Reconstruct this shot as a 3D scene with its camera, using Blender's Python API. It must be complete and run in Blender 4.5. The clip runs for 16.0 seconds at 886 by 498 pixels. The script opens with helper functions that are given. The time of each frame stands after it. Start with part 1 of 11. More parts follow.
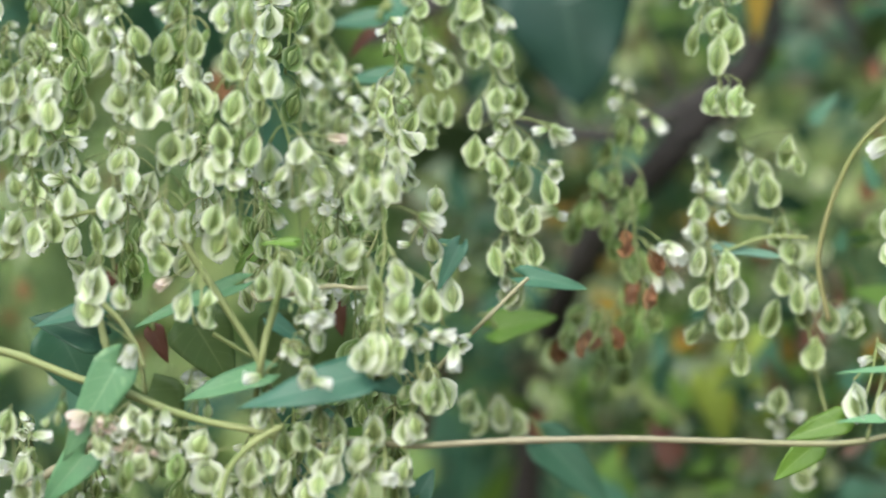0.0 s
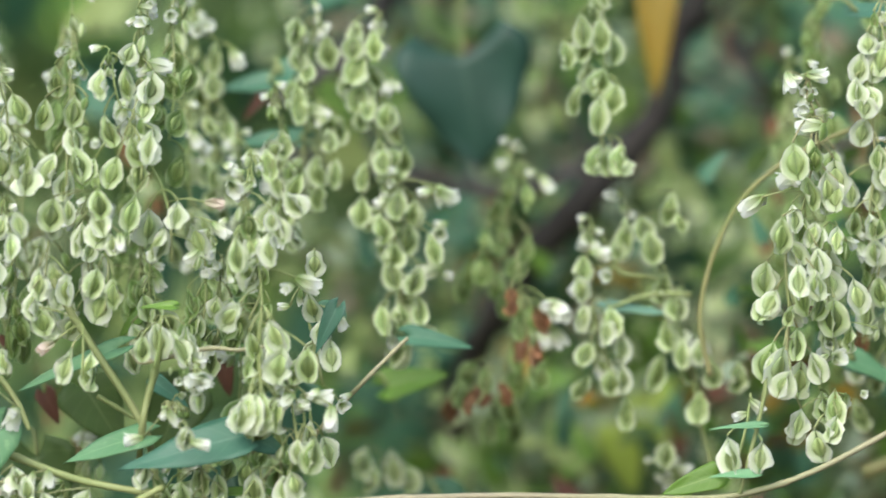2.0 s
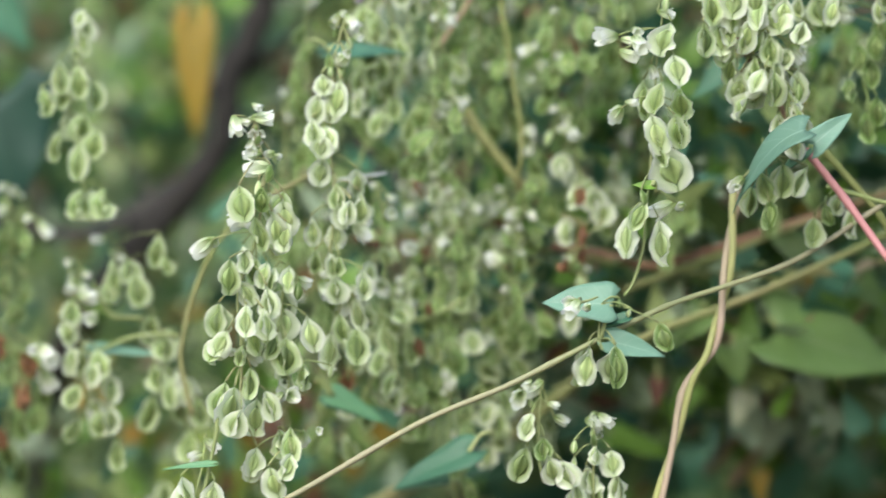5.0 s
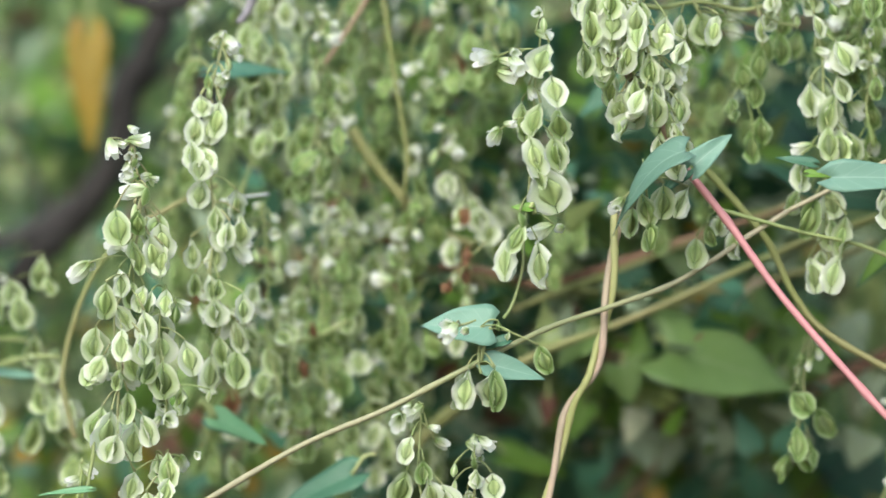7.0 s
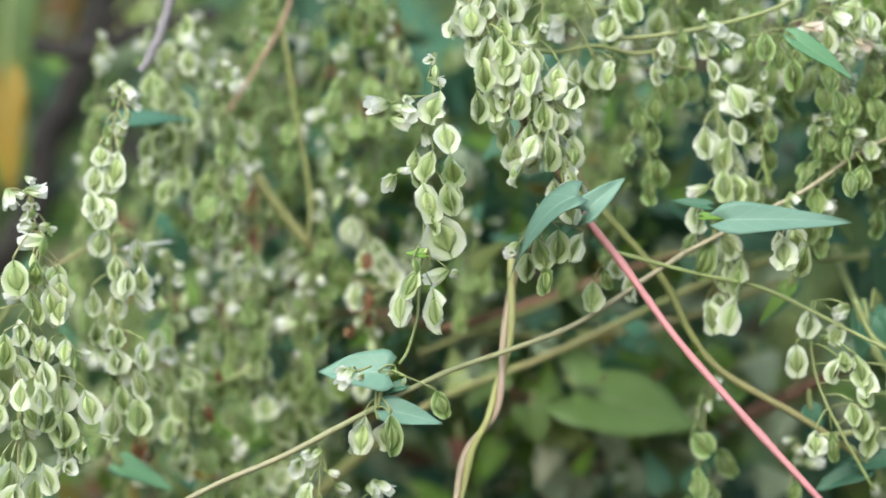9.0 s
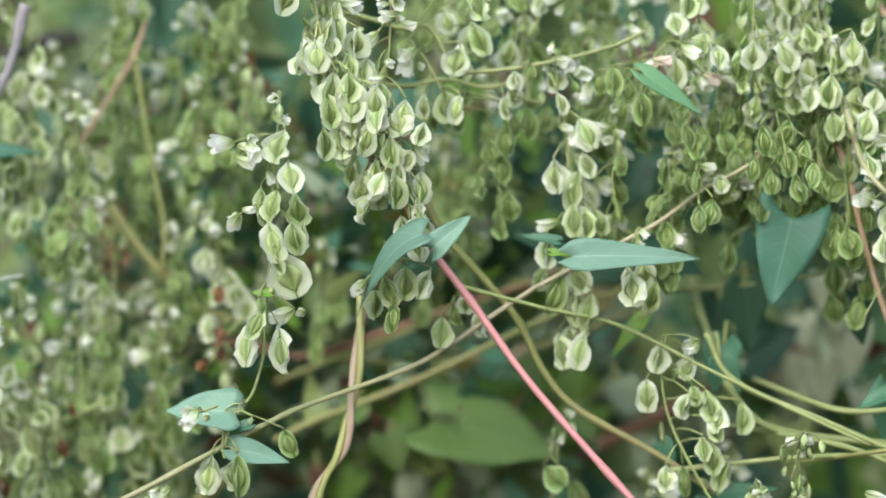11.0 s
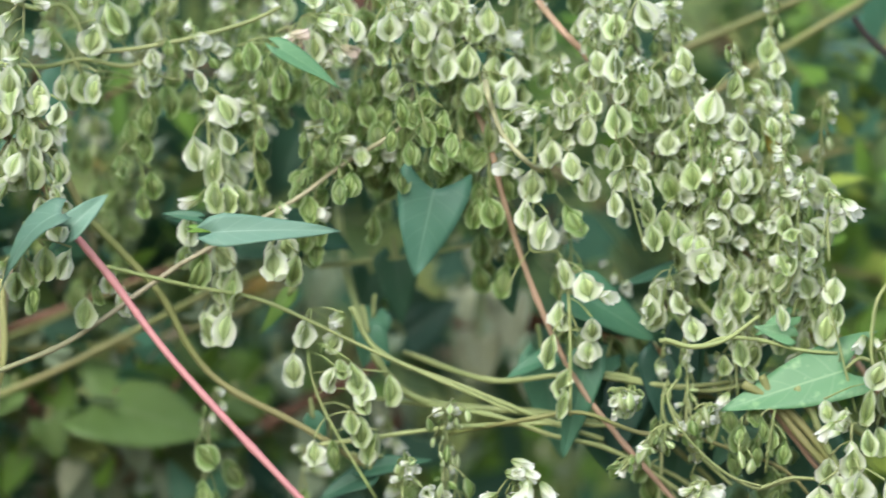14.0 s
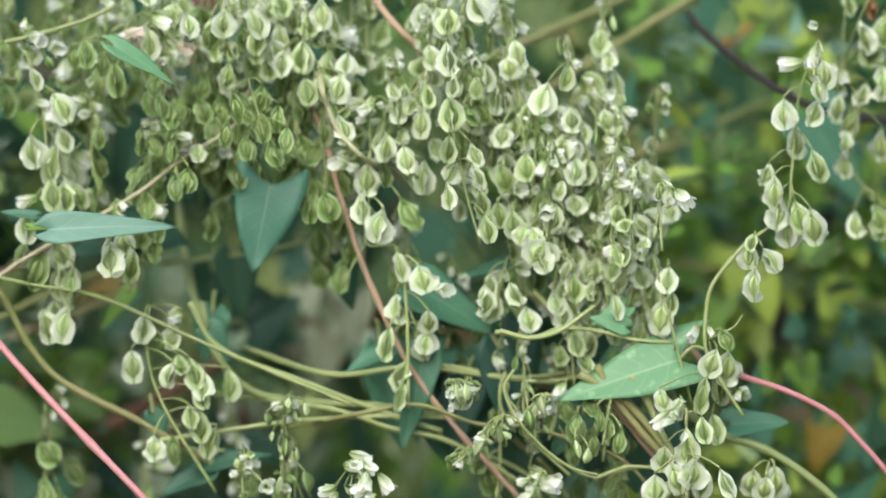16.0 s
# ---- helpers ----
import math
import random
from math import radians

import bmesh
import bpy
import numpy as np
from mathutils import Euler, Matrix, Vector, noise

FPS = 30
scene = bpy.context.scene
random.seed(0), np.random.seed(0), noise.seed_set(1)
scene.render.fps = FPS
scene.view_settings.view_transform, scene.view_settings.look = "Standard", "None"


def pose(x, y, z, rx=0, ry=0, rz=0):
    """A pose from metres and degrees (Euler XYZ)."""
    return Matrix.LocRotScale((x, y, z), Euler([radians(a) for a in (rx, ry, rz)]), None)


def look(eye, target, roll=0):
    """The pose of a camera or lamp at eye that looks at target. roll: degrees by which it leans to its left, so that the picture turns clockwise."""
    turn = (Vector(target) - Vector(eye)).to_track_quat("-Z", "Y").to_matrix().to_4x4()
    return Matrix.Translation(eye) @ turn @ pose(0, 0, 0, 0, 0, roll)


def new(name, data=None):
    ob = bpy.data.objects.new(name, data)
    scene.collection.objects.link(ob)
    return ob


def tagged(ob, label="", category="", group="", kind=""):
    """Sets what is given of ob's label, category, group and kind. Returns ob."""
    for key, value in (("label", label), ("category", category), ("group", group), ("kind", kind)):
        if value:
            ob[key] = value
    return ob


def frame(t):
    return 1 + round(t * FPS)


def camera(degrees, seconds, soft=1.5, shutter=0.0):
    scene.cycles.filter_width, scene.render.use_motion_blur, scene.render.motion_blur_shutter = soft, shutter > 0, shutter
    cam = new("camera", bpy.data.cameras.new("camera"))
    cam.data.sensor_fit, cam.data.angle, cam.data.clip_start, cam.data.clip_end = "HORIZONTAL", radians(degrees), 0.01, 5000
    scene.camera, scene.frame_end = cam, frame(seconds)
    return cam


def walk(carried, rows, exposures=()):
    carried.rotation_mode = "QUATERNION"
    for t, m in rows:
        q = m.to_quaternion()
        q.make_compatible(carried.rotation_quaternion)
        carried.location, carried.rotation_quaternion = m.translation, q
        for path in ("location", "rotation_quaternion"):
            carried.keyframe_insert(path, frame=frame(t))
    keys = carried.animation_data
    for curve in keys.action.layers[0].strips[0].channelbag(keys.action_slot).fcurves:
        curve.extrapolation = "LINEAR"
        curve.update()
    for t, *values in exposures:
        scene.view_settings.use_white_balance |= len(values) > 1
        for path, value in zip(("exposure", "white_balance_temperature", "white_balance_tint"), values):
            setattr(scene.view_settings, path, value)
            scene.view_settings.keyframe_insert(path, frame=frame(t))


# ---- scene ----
# ---- camera ----
cam = camera(12.0, 16.0, soft=1.6, shutter=0.4)
# a long lens focused on the nearest fruit spikes
cam.data.dof.use_dof = True
cam.data.dof.focus_distance = 1.136
cam.data.dof.aperture_fstop = 6.0
PATH = [
    (0, (-0.1783, 0.0256, 1.2834), (-0.2061, 1.2248, 1.3148), 2.31),
    (0.5, (-0.1613, 0.0210, 1.2811), (-0.1917, 1.2201, 1.3172), 2.07),
    (1, (-0.1493, 0.0163, 1.2793), (-0.1841, 1.2149, 1.3231), 1.83),
    (1.5, (-0.1449, 0.0130, 1.2867), (-0.1813, 1.2117, 1.3280), 1.83),
    (2, (-0.1371, 0.0083, 1.2902), (-0.1743, 1.2070, 1.3324), 1.73),
    (2.5, (-0.1149, 0.0088, 1.2992), (-0.1537, 1.2074, 1.3409), 1.48),
    (3, (-0.0865, 0.0083, 1.2988), (-0.1206, 1.2069, 1.3445), 1.06),
    (3.5, (-0.0587, 0.0058, 1.2982), (-0.0898, 1.2045, 1.3434), 1.07),
    (4, (-0.0353, 0.0046, 1.2988), (-0.0632, 1.2034, 1.3445), 0.94),
    (4.5, (-0.0197, 0.0003, 1.2989), (-0.0470, 1.1992, 1.3436), 0.61),
    (5, (0.0074, -0.0045, 1.2984), (-0.0259, 1.1941, 1.3462), 0.29),
    (5.2, (0.0115, -0.0040, 1.2983), (-0.0194, 1.1945, 1.3486), 0.26),
    (7.3, (0.0398, 0.0051, 1.3108), (0.0124, 1.2040, 1.3534), 0.03),
    (7.5, (0.0428, 0.0054, 1.3111), (0.0153, 1.2043, 1.3542), -0.12),
    (8, (0.0495, 0.0018, 1.3089), (0.0199, 1.2005, 1.3554), -0.25),
    (8.5, (0.0569, -0.0035, 1.3144), (0.0250, 1.1952, 1.3604), -0.38),
    (9, (0.0694, -0.0026, 1.3161), (0.0351, 1.1959, 1.3648), -0.53),
    (9.5, (0.0758, 0.0029, 1.3228), (0.0454, 1.2016, 1.3689), -0.42),
    (9.7, (0.0797, 0.0016, 1.3269), (0.0506, 1.2005, 1.3710), -0.45),
    (11.8, (0.1099, 0.0018, 1.3522), (0.0908, 1.2014, 1.3765), -1.32),
    (12, (0.1125, 0.0009, 1.3535), (0.0931, 1.2005, 1.3779), -1.55),
    (12.5, (0.1216, -0.0006, 1.3537), (0.1050, 1.1989, 1.3814), -1.81),
    (13, (0.1237, 0.0035, 1.3478), (0.1268, 1.2033, 1.3710), -1.96),
    (13.5, (0.1307, 0.0018, 1.3399), (0.1486, 1.2013, 1.3664), -2.15),
    (14, (0.1433, 0.0048, 1.3316), (0.1771, 1.2039, 1.3643), -2.48),
    (14.5, (0.1480, 0.0048, 1.3310), (0.1920, 1.2034, 1.3669), -2.71),
    (15, (0.1558, 0.0028, 1.3280), (0.2053, 1.2012, 1.3663), -2.97),
    (15.5, (0.1593, 0.0016, 1.3260), (0.2158, 1.1997, 1.3638), -3.01),
    (16, (0.1605, -0.0035, 1.3236), (0.2226, 1.1943, 1.3603), -3.22),
]
walk(cam, [(t, look(eye, target, roll)) for t, eye, target, roll in PATH],
     exposures=[(0.0, 0.50, 5950, 4), (3.0, 0.47, 5950, 4), (7.5, 0.60, 5950, 4), (12.0, 0.50, 5950, 4), (16.0, 0.47, 5950, 4)])

# ---- sky and sun: bright overcast ----
world = bpy.data.worlds.new("sky")
scene.world = world
world.use_nodes = True
wn, wl = world.node_tree.nodes, world.node_tree.links
sky = wn.new("ShaderNodeTexSky")
sky.sky_type = "NISHITA"
sky.sun_disc = False
sky.sun_elevation, sky.sun_rotation = radians(42), radians(198)
sky.dust_density, sky.ozone_density = 4.0, 0.6
wl.new(sky.outputs[0], wn["Background"].inputs[0])
wn["Background"].inputs[1].default_value = 0.17
sun = new("sun", bpy.data.lights.new("sun", "SUN"))
sun.data.energy, sun.data.angle, sun.data.color = 1.5, radians(60), (1.0, 0.98, 0.94)
sun.matrix_world = look((-1.0, -2.4, 3.8), (0, 1.1, 1.3))


# ---- materials ----
def material(name):
    m = bpy.data.materials.new(name)
    m.use_nodes = True
    return m, m.node_tree.nodes, m.node_tree.links, m.node_tree.nodes["Principled BSDF"]


def ramp(nodes, stops):
    r = nodes.new("ShaderNodeValToRGB")
    while len(r.color_ramp.elements) < len(stops):
        r.color_ramp.elements.new(0.5)
    for e, (p, c) in zip(r.color_ramp.elements, stops):
        e.position, e.color = p, (*c, 1)
    return r


def leafy(name, stops, vary=0.25, thin=0.35, rough=0.5, grain=900.0, hue=0.03, radial=True, spots=None, bump=0.15):
    """Plant tissue: colour along the u of the map, mottling at two scales, a share of light passing through."""
    m, n, l, p = material(name)
    uv = n.new("ShaderNodeUVMap")
    sep = n.new("ShaderNodeSeparateXYZ")
    l.new(uv.outputs[0], sep.inputs[0])
    r = ramp(n, stops)
    tex = n.new("ShaderNodeTexCoord")
    fine = n.new("ShaderNodeTexNoise")
    fine.inputs["Scale"].default_value, fine.inputs["Detail"].default_value = grain, 4
    wide = n.new("ShaderNodeTexNoise")
    wide.inputs["Scale"].default_value, wide.inputs["Detail"].default_value = grain / 7, 2
    l.new(tex.outputs["Object"], fine.inputs["Vector"])
    l.new(tex.outputs["Object"], wide.inputs["Vector"])
    if radial:
        add = n.new("ShaderNodeMath")
        add.operation = "MULTIPLY_ADD"
        add.inputs[1].default_value = 0.24
        l.new(fine.outputs[0], add.inputs[0])
        sub = n.new("ShaderNodeMath")
        sub.operation = "SUBTRACT"
        sub.inputs[1].default_value = 0.12
        l.new(sep.outputs[0], sub.inputs[0])
        l.new(sub.outputs[0], add.inputs[2])
        l.new(add.outputs[0], r.inputs[0])
    else:
        l.new(wide.outputs[0], r.inputs[0])
    info = n.new("ShaderNodeObjectInfo")
    hsv = n.new("ShaderNodeHueSaturation")
    for k, (lo, hi), src in (("Value", (1 - vary, 1 + vary), info.outputs["Random"]), ("Hue", (0.5 - hue, 0.5 + hue), wide.outputs[0])):
        mr = n.new("ShaderNodeMapRange")
        mr.inputs["To Min"].default_value, mr.inputs["To Max"].default_value = lo, hi
        l.new(src, mr.inputs["Value"])
        l.new(mr.outputs[0], hsv.inputs[k])
    l.new(r.outputs[0], hsv.inputs["Color"])
    out = hsv.outputs[0]
    if spots:
        vor = n.new("ShaderNodeTexNoise")
        vor.inputs["Scale"].default_value, vor.inputs["Detail"].default_value = spots[0], 3
        l.new(tex.outputs["Object"], vor.inputs["Vector"])
        sr = ramp(n, [(spots[1], (0, 0, 0)), (spots[1] + 0.12, (1, 1, 1))])
        l.new(vor.outputs[0], sr.inputs[0])
        mix = n.new("ShaderNodeMixRGB")
        mix.inputs[2].default_value = (*spots[2], 1)
        l.new(sr.outputs[0], mix.inputs[0])
        l.new(out, mix.inputs[1])
        out = mix.outputs[0]
    l.new(out, p.inputs["Base Color"])
    p.inputs["Roughness"].default_value = rough
    p.inputs["Specular IOR Level"].default_value = 0.35
    b = n.new("ShaderNodeBump")
    b.inputs["Strength"].default_value, b.inputs["Distance"].default_value = bump, 0.0006
    l.new(fine.outputs[0], b.inputs["Height"])
    l.new(b.outputs[0], p.inputs["Normal"])
    if thin:
        tr = n.new("ShaderNodeBsdfTranslucent")
        l.new(out, tr.inputs[0])
        mixs = n.new("ShaderNodeMixShader")
        mixs.inputs[0].default_value = thin
        l.new(p.outputs[0], mixs.inputs[1])
        l.new(tr.outputs[0], mixs.inputs[2])
        l.new(mixs.outputs[0], n["Material Output"].inputs[0])
    return m


def leaf_material(name, dark, light, vein, vary=0.15, spots=None, thin=0.2, rough=0.42):
    """A leaf blade: pale midrib and side veins along the map, mottled green between them."""
    m = leafy(name, [(0.3, dark), (0.7, light)], vary=vary, thin=thin, rough=rough, grain=260.0, hue=0.015, radial=False, spots=spots, bump=0.25)
    n, l = m.node_tree.nodes, m.node_tree.links
    uv = n.new("ShaderNodeUVMap")
    sep = n.new("ShaderNodeSeparateXYZ")
    l.new(uv.outputs[0], sep.inputs[0])

    def calc(op, a, b=None, c=None):
        k = n.new("ShaderNodeMath")
        k.operation = op
        for i, v in enumerate((a, b, c)):
            if v is None:
                continue
            if isinstance(v, (int, float)):
                k.inputs[i].default_value = v
            else:
                l.new(v, k.inputs[i])
        return k.outputs[0]

    side = calc("ABSOLUTE", calc("SUBTRACT", sep.outputs[0], 0.5))
    rib = calc("LESS_THAN", side, 0.018)
    along = calc("SUBTRACT", sep.outputs[1], calc("MULTIPLY", side, 0.55))
    rung = calc("ABSOLUTE", calc("SUBTRACT", calc("FRACT", calc("MULTIPLY", along, 6.0)), 0.5))
    veins = calc("MULTIPLY", calc("LESS_THAN", rung, 0.05), 0.16)
    both = calc("MAXIMUM", calc("MULTIPLY", rib, 0.5), veins)
    mix = n.new("ShaderNodeMixRGB")
    mix.inputs[2].default_value = (*vein, 1)
    p = n["Principled BSDF"]
    was = p.inputs["Base Color"].links[0].from_socket
    l.new(both, mix.inputs[0])
    l.new(was, mix.inputs[1])
    l.new(mix.outputs[0], p.inputs["Base Color"])
    return m


def plain(name, a, b, scale, rough=0.7, bump=0.3, dist=0.001, vary=0.15):
    m = leafy(name, [(0.35, a), (0.65, b)], vary=vary, thin=0, rough=rough, grain=scale, hue=0.01, radial=False, bump=bump)
    m.node_tree.nodes["Bump"].inputs["Distance"].default_value = dist
    return m


WING = leafy("fruit_wing", [(0.0, (0.31, 0.42, 0.115)), (0.2, (0.51, 0.62, 0.285)), (0.6, (0.64, 0.73, 0.42)), (0.84, (0.78, 0.83, 0.60))], vary=0.18, thin=0.5, hue=0.02, grain=13.0, bump=0.6)
WING_PALE = leafy("papery_wing", [(0.0, (0.48, 0.59, 0.27)), (0.2, (0.69, 0.76, 0.49)), (0.6, (0.79, 0.84, 0.63)), (0.84, (0.88, 0.90, 0.77))], vary=0.12, thin=0.48, hue=0.015, grain=13.0, bump=0.6)
# green of unripe fruit, darkened so rear spikes carry shade in their colour
WING_GREEN = leafy("young_and_shade_painted_wing", [(0.0, (0.13, 0.215, 0.035)), (0.22, (0.22, 0.325, 0.09)), (0.62, (0.31, 0.425, 0.16)), (0.86, (0.50, 0.60, 0.32))], vary=0.22, thin=0.5, hue=0.02, grain=13.0, bump=0.8)
WING_BROWN = leafy("withered_wing", [(0.1, (0.11, 0.055, 0.025)), (0.9, (0.28, 0.14, 0.062))], vary=0.3, thin=0.25, grain=13.0)
NUT = leafy("nutlet_skin", [(0.0, (0.075, 0.115, 0.026)), (0.5, (0.135, 0.19, 0.052)), (0.95, (0.29, 0.365, 0.14))], vary=0.3, thin=0, rough=0.5, grain=16.0)
NUT_PALE = leafy("pale_nutlet_skin", [(0.0, (0.13, 0.18, 0.052)), (0.5, (0.23, 0.295, 0.105)), (0.95, (0.42, 0.50, 0.24))], vary=0.3, thin=0, rough=0.5, grain=16.0)
PETAL = leafy("tepal", [(0.05, (0.40, 0.51, 0.20)), (0.4, (0.74, 0.79, 0.56)), (0.8, (0.92, 0.93, 0.87))], vary=0.08, thin=0.5, grain=13.0)
PETAL_PINK = leafy("pink_tepal", [(0.1, (0.56, 0.54, 0.36)), (0.9, (0.80, 0.67, 0.60))], vary=0.15, thin=0.35)
STALK = plain("spike_stalk", (0.20, 0.26, 0.09), (0.29, 0.31, 0.14), 500, 0.55, vary=0.3)
STALK_RED = plain("reddish_stalk", (0.28, 0.35, 0.13), (0.37, 0.35, 0.18), 500, 0.55, vary=0.3)
VINE_GREEN = plain("green_vine_bark", (0.22, 0.275, 0.10), (0.32, 0.345, 0.15), 220, 0.5)
VINE_TAN = plain("tan_vine_bark", (0.33, 0.35, 0.17), (0.38, 0.335, 0.225), 60, 0.5)
VINE_PINK = plain("pink_vine_bark", (0.35, 0.135, 0.145), (0.44, 0.205, 0.205), 200, 0.45)
VINE_ROSE = plain("rose_tan_bark", (0.33, 0.235, 0.15), (0.37, 0.235, 0.17), 220, 0.5)
VINE_BLUSH = plain("blushed_tan_bark", (0.42, 0.35, 0.23), (0.47, 0.35, 0.27), 180, 0.5)
VINE_YELLOW = plain("yellow_green_vine_bark", (0.36, 0.38, 0.13), (0.46, 0.46, 0.20), 160, 0.5)
VINE_BROWN = plain("brown_vine_bark", (0.15, 0.075, 0.045), (0.20, 0.12, 0.07), 220, 0.55)
VINE_OLIVE = plain("olive_vine_bark", (0.18, 0.21, 0.065), (0.235, 0.215, 0.095), 220, 0.55)
BARK = plain("dark_bark", (0.020, 0.018, 0.016), (0.050, 0.044, 0.039), 90, 0.9, 0.8, 0.003)
BARK_PALE = plain("bleached_bark", (0.20, 0.185, 0.195), (0.30, 0.28, 0.29), 120, 0.8, 0.6, 0.002)
BARK_GREY = plain("grey_bark", (0.06, 0.055, 0.052), (0.12, 0.11, 0.105), 90, 0.9, 0.8, 0.003)
LEAF = leaf_material("vine_leaf", (0.062, 0.165, 0.095), (0.095, 0.215, 0.13), (0.17, 0.31, 0.19))
LEAF_PALE = leaf_material("pale_vine_leaf", (0.14, 0.31, 0.15), (0.20, 0.38, 0.19), (0.32, 0.47, 0.27), spots=(260.0, 0.58, (0.25, 0.41, 0.21)))
# pale bluish copy of the vine leaf; sky sheen is painted into it
LEAF_BLUE = leaf_material("bluish_sheen_painted_leaf", (0.145, 0.275, 0.20), (0.205, 0.335, 0.25), (0.34, 0.46, 0.36))
# darker copy of the vine leaf, with shade put into its colour
LEAF_DARK = leaf_material("shade_painted_leaf", (0.03, 0.088, 0.048), (0.057, 0.135, 0.076), (0.09, 0.17, 0.105))
# darkest leaf copy: deep shade is painted into this colour
LEAF_SHADE = leaf_material("deep_shade_painted_leaf", (0.020, 0.058, 0.040), (0.034, 0.086, 0.060), (0.07, 0.13, 0.09))
LEAF_MID = leaf_material("olive_leaf", (0.06, 0.11, 0.03), (0.12, 0.18, 0.055), (0.2, 0.26, 0.1))
LEAF_LIME = leaf_material("lime_leaf", (0.11, 0.22, 0.03), (0.185, 0.32, 0.05), (0.29, 0.40, 0.12))
LEAF_YELLOW = leaf_material("yellow_leaf", (0.27, 0.20, 0.03), (0.38, 0.25, 0.035), (0.42, 0.32, 0.09), spots=(90.0, 0.58, (0.35, 0.12, 0.04)))
LEAF_BEIGE = leaf_material("bleached_leaf", (0.28, 0.36, 0.11), (0.42, 0.50, 0.20), (0.5, 0.56, 0.28))
LEAF_GREY = leaf_material("grey_green_leaf", (0.26, 0.35, 0.22), (0.40, 0.47, 0.32), (0.45, 0.52, 0.4))
LEAF_SAGE = leaf_material("soft_sage_leaf", (0.115, 0.195, 0.055), (0.175, 0.265, 0.085), (0.26, 0.33, 0.15))
# brighter copy of the lime leaf; the sunlight is in its colour
LEAF_SUNNY = leaf_material("sun_painted_lime_leaf", (0.26, 0.36, 0.05), (0.38, 0.47, 0.09), (0.45, 0.52, 0.16))
LEAF_TEAL = leaf_material("teal_leaf", (0.060, 0.158, 0.102), (0.088, 0.20, 0.135), (0.17, 0.30, 0.21))
LEAF_RED = leaf_material("red_leaf", (0.105, 0.045, 0.03), (0.175, 0.08, 0.048), (0.2, 0.12, 0.07))
LEAF_TAN = leaf_material("dead_leaf", (0.17, 0.14, 0.085), (0.30, 0.255, 0.165), (0.33, 0.29, 0.2))
# near-white leaf: its colour stands for lit background in deep gaps
LEAF_WHITE = leaf_material("bright_painted_leaf", (0.46, 0.51, 0.33), (0.62, 0.66, 0.46), (0.66, 0.7, 0.52))
HEDGE = plain("far_hedge", (0.03, 0.06, 0.025), (0.11, 0.17, 0.06), 9, 0.9, 1.0, 0.05)
SILK = plain("spider_silk", (0.8, 0.8, 0.82), (0.9, 0.9, 0.9), 400, 0.3)
SOIL = plain("leaf_litter", (0.05, 0.035, 0.02), (0.12, 0.085, 0.05), 12, 0.95, 1.0, 0.02)


# ---- mesh helpers ----
def tube(verts, faces, pts, radii, sides=6):
    """Adds a round tube along pts to verts and faces."""
    pts = [Vector(p) for p in pts]
    base, last = len(verts), len(pts) - 1
    side = None
    for i, p in enumerate(pts):
        way = (pts[min(i + 1, last)] - pts[max(i - 1, 0)]).normalized()
        side = (side - way * side.dot(way)) if side is not None else way.orthogonal()
        side.normalize()
        up = way.cross(side)
        r = radii[i] if isinstance(radii, (list, tuple)) else radii
        verts.extend(p + (side * math.cos(a) + up * math.sin(a)) * r for a in (2 * math.pi * k / sides for k in range(sides)))
    for i in range(last):
        for k in range(sides):
            a, b = base + i * sides + k, base + i * sides + (k + 1) % sides
            faces.append((a, b, b + sides, a + sides))
    faces.append(tuple(base + k for k in reversed(range(sides))))
    faces.append(tuple(base + last * sides + k for k in range(sides)))


def glide(pts, n=6):
    """A smooth line through pts."""
    pts = [Vector(p) for p in pts]
    ends = [2 * pts[0] - pts[1], *pts, 2 * pts[-1] - pts[-2]]
    out = []
    for a, b, c, d in zip(ends, ends[1:], ends[2:], ends[3:]):
        for k in range(n):
            t = k / n
            out.append(0.5 * (2 * b + (c - a) * t + (2 * a - 5 * b + 4 * c - d) * t * t + (3 * b - a - 3 * c + d) * t ** 3))
    return [*out, pts[-1]]


def mesh_of(name, verts, faces, mat, uvs=None):
    me = bpy.data.meshes.new(name)
    me.from_pydata([tuple(v) for v in verts], [], faces)
    if uvs is not None:
        layer = me.uv_layers.new(name="UVMap")
        for loop in me.loops:
            layer.data[loop.index].uv = uvs[loop.vertex_index]
    me.materials.append(mat)
    me.polygons.foreach_set("use_smooth", [True] * len(me.polygons))
    return me


def part(name, me, parent, label=""):
    """Links a mesh as one part under a thing or a part."""
    ob = new(name, me)
    ob.parent = parent
    return tagged(ob, label)


